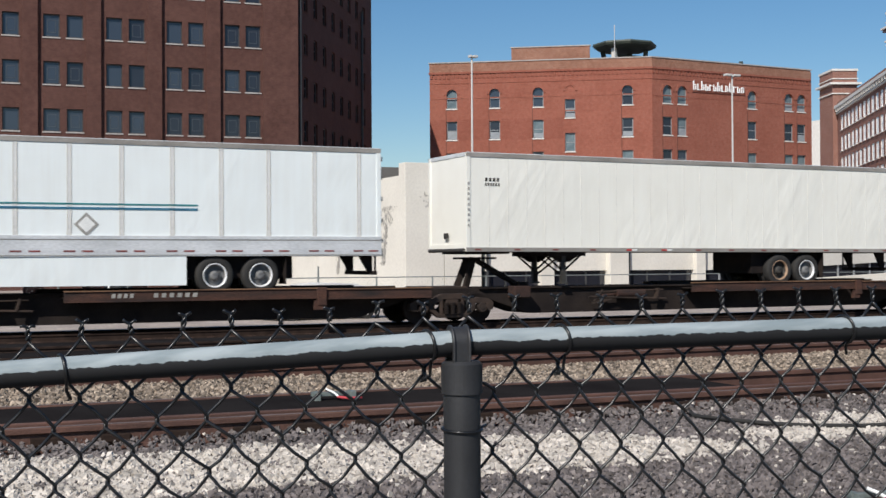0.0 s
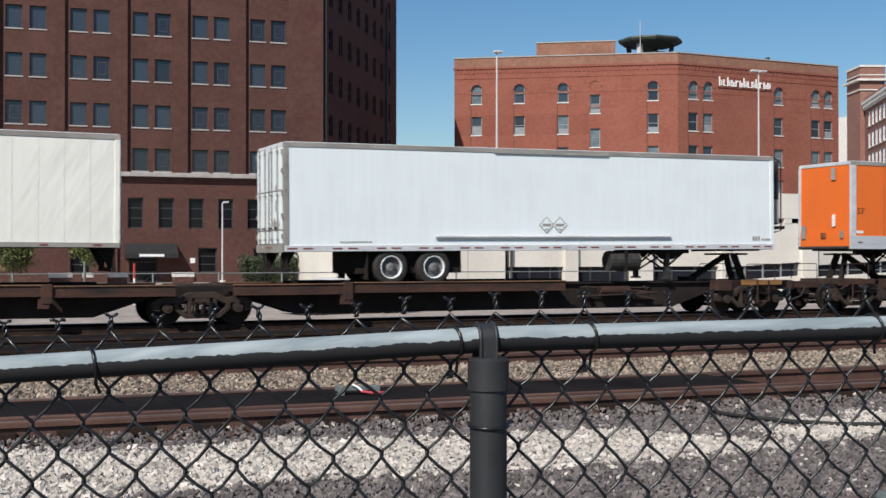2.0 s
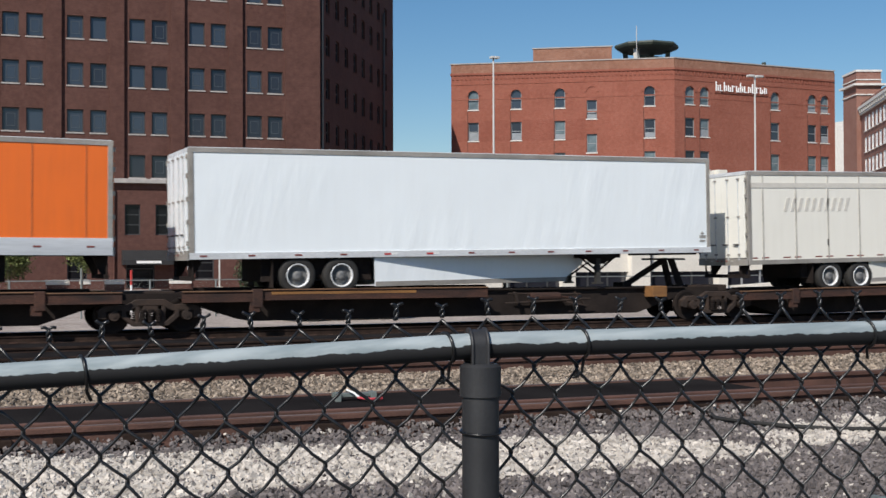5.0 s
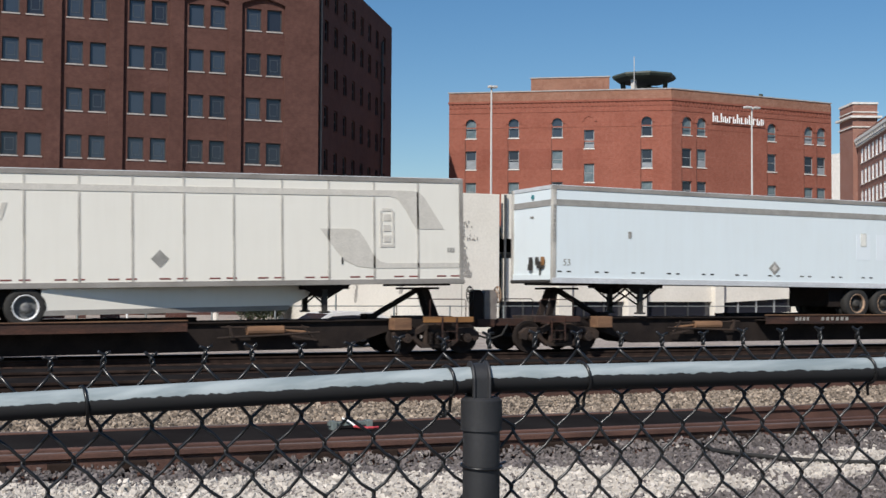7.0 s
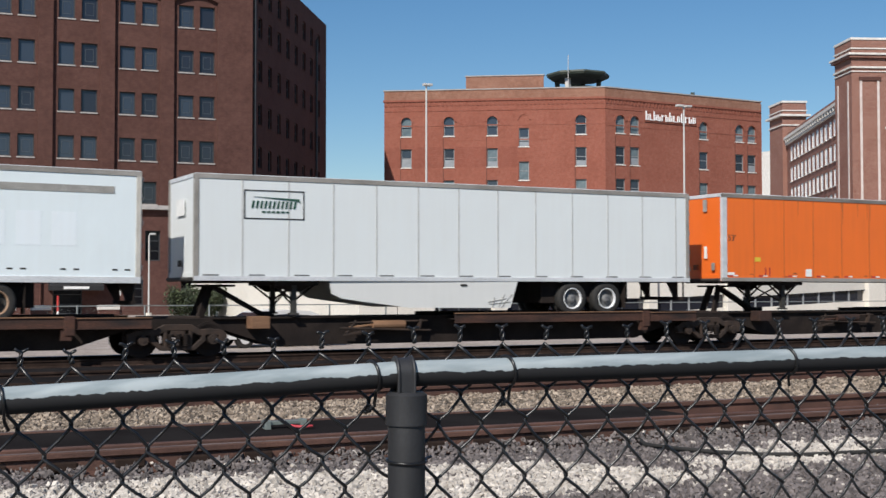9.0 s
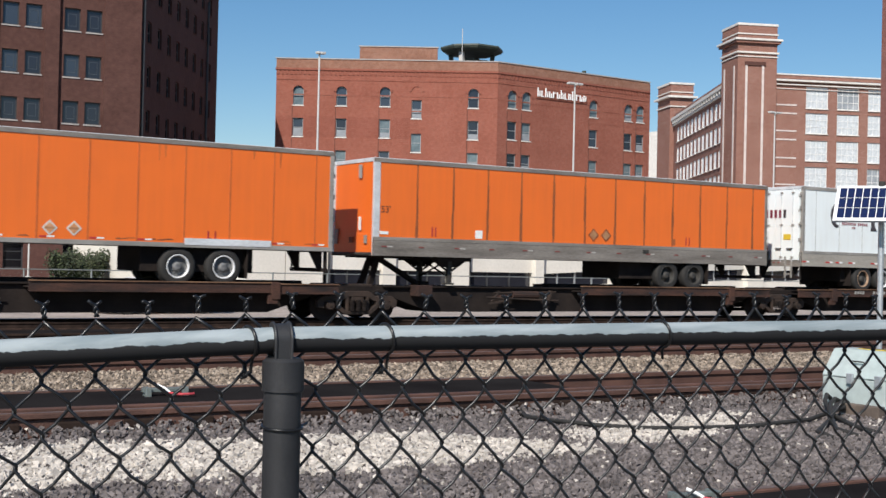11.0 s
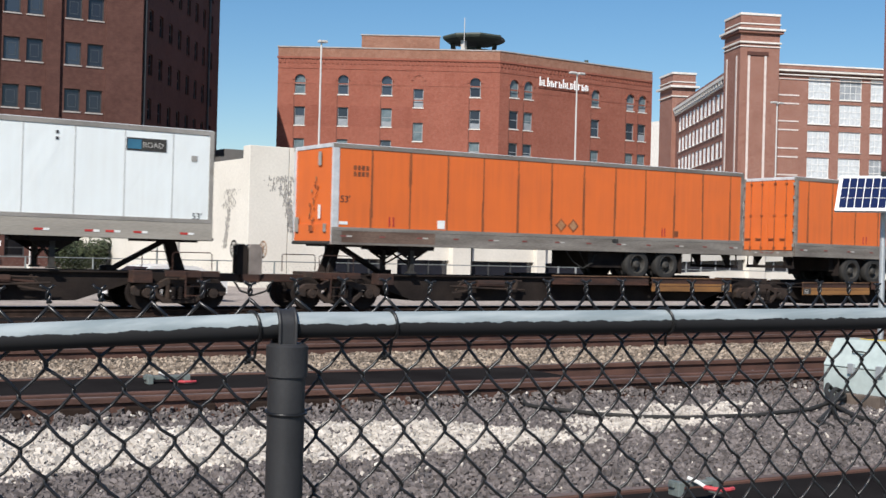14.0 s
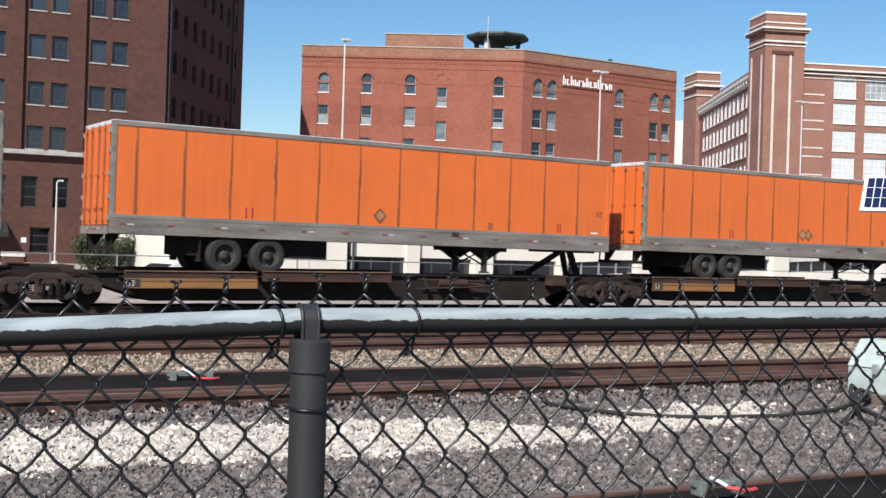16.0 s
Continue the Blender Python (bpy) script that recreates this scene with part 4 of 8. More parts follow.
    part("roof", bm, M_ROOF, b)
    bm = bmesh.new()
    for p, q in ((right, br2), (br2, bl), (bl, (left[0] + 0.8, left[1] + 0.4))):
        bar(bm, (p[0], p[1], 12.0), (q[0], q[1], 12.0), 0.4, 24.5)
    part("rear_wall", bm, M_BRICK_RED, b)
    bm = bmesh.new()
    c = Vector((85.0, 128.0, 0))
    for p, q in ((left, mid), (mid, right)):
        d = (Vector((*q, 0)) - Vector((*p, 0))).normalized()
        nrm = Vector((-d.y, d.x, 0))
        bar(bm, Vector((*p, 11.5)) + nrm * 1.2 + d * 1.2, Vector((*q, 11.5)) + nrm * 1.2 - d * 1.2, 0.2, 23)
    part("inner_wall", bm, M_FRAME_DARK, b)
    # rooftop canopy
    t = thing("rooftop_canopy", "dark octagonal rooftop canopy on stout legs", "rooftop structure", pose(79.8, 121.8, 23.6))
    bm = bmesh.new()
    rings = []
    for rr, zz in ((3.65, 3.35), (3.75, 3.15), (3.6, 2.9), (2.9, 2.6), (0.2, 2.55)):
        rings.append([bm.verts.new((rr * math.cos(math.pi * (q + 0.5) / 4), rr * math.sin(math.pi * (q + 0.5) / 4), zz)) for q in range(8)])
    for p, q in zip(rings, rings[1:]):
        for k in range(8):
            bm.faces.new((p[k], q[k], q[(k + 1) % 8], p[(k + 1) % 8]))
    bm.faces.new(rings[0])
    bm.faces.new(rings[-1][::-1])
    bmesh.ops.recalc_face_normals(bm, faces=bm.faces)
    part("canopy", bm, M_GREEN_METAL, t)
    for dx, dy, mt in ((-1.9, -1.0, M_LIMESTONE), (1.9, -1.0, M_GREEN_METAL), (1.6, 1.5, M_GREEN_METAL), (-1.6, 1.5, M_GREEN_METAL)):
        part("leg", bar(bmesh.new(), (dx, dy, 0), (dx * 1.15, dy * 1.15, 2.7), 0.5, 0.5), mt, t)
    part("cross_beam", cube(-1.7, 1.7, -0.9, -0.7, 1.7, 2.0), M_GREEN_METAL, t)
    m = thing("rooftop_mast", "thin pale mast on the warehouse roof", "mast", pose(76.9, 119.4, 23.6))
    part("pole", rod(bmesh.new(), (0, 0, 0), (0, 0, 5.0), 0.045, 6), M_POLE, m)
    v = thing("roof_vent", "small dark roof vent", "vent", pose(92.9, 117.2, 23.6))
    part("stack", rod(bmesh.new(), (0, 0, 0), (0, 0, 1.5), 0.25, 8), M_GREEN_METAL, v)
    return b


def build_mill():
    b = thing("mill_building", "brick mill with white trim and corner tower", "building")
    p0, p1 = (129.9, 121.7), (153.0, 112.0)
    fm = facing(p0, p1)
    flen = math.dist(p0, p1)
    ops = []
    for k in range(5):
        s = 4.75 + 4.65 * k
        if s + 3.3 < flen:
            for z, h in ((24.4, 3.0), (20.9, 2.85), (17.1, 2.85), (13.4, 2.85), (9.7, 2.85), (6.0, 2.85)):
                ops.append((s, s + 3.3, z, z + h))
    wall = wall_part("front_wall", pierced_wall(flen, -0.3, 28.0, ops, 0.3), M_BRICK_MILL, b, fm)
    rng = random.Random(4)
    for o in ops:
        add_window(wall, o[0], o[2], o[1] - o[0], o[3] - o[2], 0.1, frame_mat=M_FRAME_WHITE, pane_mat=M_PANE_MILL if rng.random() < 0.9 else M_PANE_LIGHT,
                   bars=(3, 2), sill_mat=M_LIMESTONE)
    for z in (24.75, 23.6, 21.15, 19.95, 17.4, 16.2, 13.7, 12.5):
        part("stone_band", cube(0.1, 3.4, -0.06, 0.0, z - 0.1, z + 0.1), M_TRIM, wall)
    for z0, z1, pr in ((28.0, 28.25, 0.6), (27.5, 27.65, 0.3), (28.9, 29.1, 0.15), (26.95, 27.05, 0.12)):
        part("cornice", cube(0.1, flen, -pr, 0.3, z0, z1, bevel=0.03), M_LIMESTONE, wall)
    part("parapet", cube(0.1, flen, -0.05, 0.3, 28.4, 28.9), M_BRICK_MILL, wall)
    # corner tower
    tw = facing((p0[0] - 0.0, p0[1]), p1)
    tower = part("tower", cube(-5.6, 0.1, -0.6, 5.2, -0.3, 35.4), M_BRICK_MILL, b)
    tower.matrix_basis = tw
    for z0, z1, g in ((35.4, 35.72, 0.1), (34.15, 34.33, 0.12), (33.3, 33.58, 0.6), (32.95, 33.3, 0.4), (31.55, 31.8, 0.22), (31.05, 31.2, 0.12)):
        part("tower_cornice", cube(-5.6 - g, 0.1 + g, -0.6 - g, 5.2 + g, z0, z1, bevel=0.03), M_LIMESTONE if g != 0.4 else M_BRICK_MILL, tower)
    for s in (-4.5, -2.1):
        part("pilaster_strip", cube(s, s + 0.32, -0.68, -0.6, 6, 29.9), M_TRIM, tower)
    part("tower_recess_frame", cube(-4.6, -1.55, -0.75, -0.6, 29.9, 30.4), M_BRICK_BROWN, tower)
    for y in (0.4, 3.9):
        part("pilaster_strip", cube(-5.68, -5.6, y, y + 0.4, 6, 29.9), M_TRIM, tower)
    # long side wing runs back from the tower
    d = (Vector(p1) - Vector(p0)).normalized()
    st = Vector(p0) - d * 5.0
    e = st + Vector((math.sin(radians(32.6)), math.cos(radians(32.6)))) * 52
    st2 = st + Vector((math.sin(radians(32.6)), math.cos(radians(32.6)))) * 4.0
    sm = facing(e, st2)
    slen = math.dist(e, st2)
    sops = []
    for k in range(14):
        s = 4.0 + 3.15 * k
        if s + 1.9 < slen - 1:
            for z in (24.0, 20.4, 16.8, 13.2, 9.6):
                sops.append((s, s + 1.9, z, z + 2.5))
    side = wall_part("side_wall", pierced_wall(slen, -0.3, 28.0, sops, 0.3), M_BRICK_MILL, b, sm)
    for o in sops:
        add_window(side, o[0], o[2], o[1] - o[0], o[3] - o[2], 0.05, frame_mat=M_FRAME_WHITE, pane_mat=M_PANE_SIDE, bars=(1, 1), sill_mat=M_LIMESTONE)
    for z0, z1, pr in ((28.0, 28.5, 0.6), (27.1, 27.4, 0.3)):
        part("cornice", cube(0, slen, -pr, 0.3, z0, z1, bevel=0.03), M_LIMESTONE, side)
    part("parapet", cube(0, slen, -0.05, 0.3, 28.5, 29.2), M_BRICK_MILL, side)
    first = part("bracket", cube(0, 0.5, -0.55, 0, 27.4, 28.0), M_LIMESTONE, side)
    for k in range(1, 26):
        share("bracket", first.data, side, pose(k * slen / 26, 0, 0))
    # stair tower at the far end
    t2 = part("rear_tower", cube(-0.9, 3.4, -0.7, 6, -0.3, 35.0), M_BRICK_MILL, b)
    t2.matrix_basis = Matrix.Translation((e.x, e.y, 0)) @ Matrix.Rotation(math.atan2(d.y, d.x), 4, "Z")
    for z0, z1, g in ((34.7, 35.05, 0.15), (33.25, 33.42, 0.15), (32.3, 32.65, 0.6), (30.65, 30.85, 0.2)):
        part("tower_cornice", cube(-0.9 - g, 3.4 + g, -0.7 - g, 6 + g, z0, z1), M_LIMESTONE, t2)
    bm = bmesh.new()
    q1, q2 = Vector(p1), e + d * 26
    a = [bm.verts.new((p.x, p.y, 27.9)) for p in (Vector(p0), q1, q2, e)]
    bm.faces.new(a)
    bar(bm, (q1.x, q1.y, 14), (q2.x, q2.y, 14), 0.4, 28)
    bar(bm, (q2.x, q2.y, 14), (e.x, e.y, 14), 0.4, 28)
    part("roof", bm, M_ROOF, b)
    return b


def build_far_blocks():
    b = thing("tower_block", "brick tower at the street end, shade put into its brown", "building")
    w = part("wall", cube(0, 14, 0, 14, -0.3, 46), M_BRICK_END, b)
    for k in range(3):
        for z in range(6):
            add_window(w, 2.5 + 4 * k, 6 + 6 * z, 1.8, 2.6, -0.06, bars=(1, 1))
    b.matrix_basis = pose(93.72, 74.9, 0, 0, 0, -52)
    g = thing("distant_building", "pale grey office tower far behind", "building", pose(272, 301, 0))
    w = part("wall", cube(0, 9, 0, 20, 0, 46), M_LIMESTONE, g)
    for z in range(10):
        part("window_band", cube(0.5, 8.5, -0.05, 0.0, 8 + 3.7 * z, 9.6 + 3.7 * z), M_PANE, w)
    s = thing("low_building", "low grey flat-roofed building behind the garage", "building", pose(45, 104, 0))
    w = part("wall", cube(-3.4, 0.0, 0, 12, -0.2, 9.3), M_SILL, s)
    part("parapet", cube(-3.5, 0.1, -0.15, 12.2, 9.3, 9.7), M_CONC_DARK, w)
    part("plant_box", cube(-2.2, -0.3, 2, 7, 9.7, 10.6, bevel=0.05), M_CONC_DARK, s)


def build_garage():
    g = thing("parking_garage", "beige concrete parking garage with dark open bays", "parking garage")
    y = 55.0
    # plain end wall facing the sun, in tall cast panels
    for k in range(7):
        ya, yb = y + 0.8 + 4.1 * k, y + 0.8 + 4.1 * (k + 1) - 0.03
        part("wall_panel", cube(23.52, 23.9, ya, yb, -0.25, 6.0), M_CONC, g)
    part("corner_block", cube(23.5, 25.55, y, y + 0.8, -0.25, 6.6, bevel=0.03), M_CONC, g)
    part("solid_panel", cube(25.58, 27.6, y + 0.02, y + 0.7, -0.25, 6.6, bevel=0.03), M_CONC, g)
    # front: parapet, open bay, spandrel, window strip, base, between piers
    def run(x0, x1, top, bay):
        part("parapet_panel", cube(x0, x1, y + 0.25, y + 0.55, bay[1], top), M_CONC, g)
        part("spandrel_panel", cube(x0, x1, y + 0.25, y + 0.55, 1.3, bay[0]), M_CONC, g)
        part("base_wall", cube(x0, x1, y + 0.25, y + 0.55, -0.25, 0.45), M_CONC, g)
        n = max(1, int((x1 - x0) / 1.1))
        for q in range(n):
            a = x0 + (x1 - x0) * q / n
            part("strip_window", cube(a + 0.05, a + (x1 - x0) / n - 0.05, y + 0.42, y + 0.46, 0.45, 1.3), M_PANE, g)
            part("mullion", cube(a - 0.04, a + 0.04, y + 0.36, y + 0.5, 0.45, 1.3), M_FRAME_DARK, g)
    run(27.95, 35.0, 6.65, (3.45, 4.42))
    part("pier", cube(35.0, 36.15, y - 0.1, y + 0.6, -0.25, 6.7, bevel=0.03), M_CONC, g)
    run(36.16, 40.5, 6.69, (3.47, 4.46))
    part("pier", cube(40.5, 41.1, y - 0.05, y + 0.6, -0.25, 6.75, bevel=0.03), M_CONC, g)
    part("pier", cube(31.0, 31.75, y + 0.05, y + 0.5, -0.25, 3.45), M_CONC, g)
    # guard wall and stubs seen through the two open bays
    part("guard_wall", cube(36.2, 40.45, y + 0.6, y + 0.78, 3.88, 4.2), M_CONC, g)
    for a, b in ((37.15, 37.64), (38.4, 38.85)):
        part("stub", cube(a, b, y + 0.6, y + 0.8, 3.2, 3.88), M_CONC, g)
    part("stub", cube(34.3, 34.98, y + 0.56, y + 0.8, 3.2, 3.95), M_CONC, g)
    for a in (27.97, 36.3):
        part("downpipe", rod(bmesh.new(), (a, y + 0.12, -0.2), (a, y + 0.12, 6.6), 0.065, 8), M_FRAME_DARK, g)
    # lower stretch with a window strip that climbs along the ramp
    def ramp(x0, x1, sill, head, climb, slots):
        rise = climb * (x1 - x0)
        part("parapet_panel", cube(x0, x1, y + 0.2, y + 0.5, 3.93 if slots else 4.06, 5.3), M_CONC, g)
        lower = 3.66 if slots else 4.055
        part("spandrel_panel", prism(bmesh.new(), [(x0, head), (x1, head + rise), (x1, lower), (x0, lower)], y + 0.25, y + 0.55), M_CONC if slots else M_CONC_GREY, g)
        part("base_wall", prism(bmesh.new(), [(x0, -0.25), (x1, -0.25), (x1, sill + rise), (x0, sill)], y + 0.25, y + 0.55), M_CONC, g)
        if slots:
            q = x0
            while q < x1:
                part("slot_block", cube(q, min(x1, q + 0.5), y + 0.22, y + 0.52, 3.66, 3.93), M_CONC, g)
                q += 1.27
        n = round((x1 - x0) / 1.27)
        for q in range(n):
            a, b = x0 + (x1 - x0) * q / n, x0 + (x1 - x0) * (q + 1) / n
            za, zb = climb * (a - x0), climb * (b - x0)
            part("strip_window", prism(bmesh.new(), [(a + 0.05, sill + za), (b - 0.05, sill + zb), (b - 0.05, head + zb), (a + 0.05, head + za)], y + 0.42, y + 0.46), M_PANE, g)
            part("mullion", cube(a - 0.045, a + 0.045, y + 0.36, y + 0.5, sill + za, head + za), M_FRAME_MID, g)
    ramp(41.1, 46.0, 0.5, 1.25, 0.053, True)
    part("pier", cube(46.0, 47.1, y + 0.05, y + 0.6, -0.25, 2.7, bevel=0.02), M_CONC, g)
    part("pier_head", cube(46.0, 47.1, y + 0.05, y + 0.6, 2.72, 3.66, bevel=0.02), M_CONC, g)
    part("parapet_panel", cube(46.0, 47.1, y + 0.2, y + 0.5, 3.93, 5.3), M_CONC, g)
    part("slot_block", cube(46.45, 46.75, y + 0.22, y + 0.52, 3.66, 3.93), M_CONC, g)
    x = 47.1
    for k, w in enumerate((9.6, 8.4, 8.4)):
        ramp(x, x + w, 0.68 + 0.3 * k, 1.34 + 0.3 * k, 0.044, False)
        part("pier", cube(x + w, x + w + 1.4, y - 0.05, y + 0.6, -0.25, 5.35, bevel=0.03), M_CONC, g)
        x += w + 1.4
    # decks and back; the decks' dark colour holds the inside shade
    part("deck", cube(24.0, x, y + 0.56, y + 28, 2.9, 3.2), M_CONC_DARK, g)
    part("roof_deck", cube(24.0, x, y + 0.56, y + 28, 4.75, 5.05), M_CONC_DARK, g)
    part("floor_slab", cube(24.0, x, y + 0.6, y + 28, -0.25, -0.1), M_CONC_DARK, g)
    part("rear_wall", cube(23.6, x, y + 28.2, y + 28.6, -0.25, 6.0), M_CONC, g)
    # dead creeper on the end wall
    for cy, cz, s, on_front in ((57.4, 3.75, 0.8, False), (64.0, 3.5, 0.9, False), (25.35, 4.45, 0.75, True)):
        bm = bmesh.new()
        rr = random.Random(int(cy * 10))
        for q in range(420):
            h = rr.uniform(-2.6, 1.0)
            wdt = 0.14 if h < -0.2 else 0.55
            yy, zz = cy + rr.gauss(0, wdt) * s - 0.2 * h, cz + h * s
            w, hh = rr.uniform(0.012, 0.045), rr.uniform(0.02, 0.1)
            prism_pts = [(yy - w, zz), (yy, zz - hh), (yy + w, zz), (yy + 0.2 * w, zz + hh)]
            off = 0.01 + 0.0001 * (q % 60)
            if on_front:
                vs = [bm.verts.new((p[0], y - off, p[1])) for p in prism_pts]
                v2 = [bm.verts.new((p[0], y - 0.004, p[1])) for p in prism_pts]
            else:
                vs = [bm.verts.new((23.52 - off, p[0], p[1])) for p in prism_pts]
                v2 = [bm.verts.new((23.515, p[0], p[1])) for p in prism_pts]
            bm.faces.new(vs)
            for k in range(4):
                bm.faces.new((vs[k], vs[(k + 1) % 4], v2[(k + 1) % 4], v2[k]))
        ob = part("creeper", bm, M_VINE)
        tagged(ob, "withered grey creeper on the concrete wall", "creeper", "creepers on the wall", "stuff")
    return g


def build_lamp(x, y, z0, z1, heads, label):
    t = thing("street_lamp", label, "street lamp", pose(x, y, z0), "lot lamps")
    h = z1 - z0
    part("pole", rod(bmesh.new(), (0, 0, 0), (0, 0, h), 0.06, 10, 0.045), M_POLE, t)
    part("base", rod(bmesh.new(), (0, 0, 0), (0, 0, 0.5), 0.2, 10), M_CONC, t)
    for s, a, b in heads:
        part("arm", bar(bmesh.new(), (0, 0, h - 0.05), (s * a, 0, h + 0.08), 0.06, 0.06), M_POLE, t)
        x0, x1 = sorted((s * a, s * b))
        part("lamp_head", cube(x0, x1, -0.15, 0.15, h + 0.03, h + 0.15, bevel=0.03), M_POLE, t)
    return t


def build_yard_fence():
    t = thing("yard_fence", "low galvanised chain-link fence beyond the train", "fence")
    y, z = 46.0, 1.18
    part("top_rail", rod(bmesh.new(), (-6, y, z), (60, y, z), 0.02, 6), M_OLD_GALV, t)
    for k in range(13):
        x = -6 + 2.44 * k
        tall = z + (0.45 if k % 4 == 1 else 0.03)
        part("post", rod(bmesh.new(), (x, y, -0.2), (x, y, tall), 0.035, 6), M_OLD_GALV, t)
    paths = []
    for k in range(0, 284, 2):
        x = -6 + 0.1 * k
        paths.append([(x, y + 0.01, -0.15), (x + 1.2, y + 0.01, z)])
        paths.append([(x + 1.2, y + 0.012, -0.15), (x, y + 0.012, z)])
    part("wire_mesh", tube_mesh(paths, 0.0011, 3), M_OLD_GALV, t)


def build_tree(x, y, h, spread, seed, kind="tree", label="small leafy street tree"):
    rr = random.Random(seed)
    t = thing(kind, label, "tree" if kind == "tree" else "shrub", pose(x, y, -0.19))
    bm = bmesh.new()
    tips = []
    stem = h * (0.16 if kind == "tree" else 0.12)
    if kind == "tree":
        rod(bm, (0, 0, 0), (0.05, 0, stem), 0.09, 8, 0.07)
        rod(bm, (0.05, 0, stem), (0, 0.05, h * 0.85), 0.07, 6, 0.02)
    n = 20 if kind == "tree" else 18
    for q in range(n):
        a, u = rr.uniform(0, 6.28), rr.uniform(0.1, 1)
        z0 = stem * 0.8 + (h - stem) * 0.55 * u * (1 if kind == "tree" else 0.3)
        r = spread * rr.uniform(0.45, 0.95) * (1.05 - 0.6 * u if kind == "tree" else 1)
        e = Vector((r * math.cos(a), r * math.sin(a), min(h, z0 + (h - stem) * rr.uniform(0.15, 0.45))))
        s = Vector((0.03, 0, z0)) if kind == "tree" else Vector((0.3 * e.x, 0.3 * e.y, 0))
        rod(bm, s, e, 0.03, 5, 0.01)
        tips += [s.lerp(e, 0.55), s.lerp(e, 0.8), e]
    part("trunk", bm, M_BARK, t)
    bm = bmesh.new()
    for tip in tips:
        for q in range(110 if kind == "tree" else 85):
            c = tip + Vector((rr.gauss(0, 0.2), rr.gauss(0, 0.2), rr.gauss(0, 0.2))) * spread * 0.75
            if c.z < 0.05:
                continue
            a = Vector((rr.gauss(0, 1), rr.gauss(0, 1), rr.gauss(0, 1))).normalized()
            w = a.orthogonal().normalized()
            L, W = rr.uniform(0.07, 0.14), rr.uniform(0.03, 0.06)
            vs = [bm.verts.new(c + d) for d in (-a * L, w * W, a * L, -w * W)]
            bm.faces.new(vs)
    part("crown", bm, M_LEAF if kind == "tree" else M_LEAF_DARK, t)
    return t


def build_car(x, y, turn, paint, label):
    t = thing("parked_car", label, "car", pose(x, y, -0.19, 0, 0, turn), "cars in the lot")
    prof = [(0, 0.3), (-0.02, 0.62), (0.15, 0.7), (0.9, 0.82), (1.6, 1.2), (2.4, 1.27), (3.3, 1.22), (4.2, 0.9), (4.5, 0.78), (4.5, 0.3)]
    part("body", prism(bmesh.new(), prof, 0, 1.75), paint, t)
    for y0, y1 in ((-0.012, -0.004), (1.754, 1.762)):
        part("side_window", prism(bmesh.new(), [(1.1, 0.84), (1.65, 1.09), (2.4, 1.13), (3.25, 1.08), (3.9, 0.85)], y0, y1), M_PANE, t)
    part("windscreen", prism(bmesh.new(), [(0.93, 0.84), (1.56, 1.17), (1.53, 1.18), (0.9, 0.85)], 0.1, 1.65), M_PANE, t)
    for a in (0.85, 3.65):
        for b in (0.0, 1.55):
            w = part("wheel", rod(bmesh.new(), (a, b, 0.33), (a, b + 0.2, 0.33), 0.33, 16), M_TYRE, t)
            part("rim", rod(bmesh.new(), (a, b - 0.01, 0.33), (a, b + 0.21, 0.33), 0.2, 12), M_RIM, w)


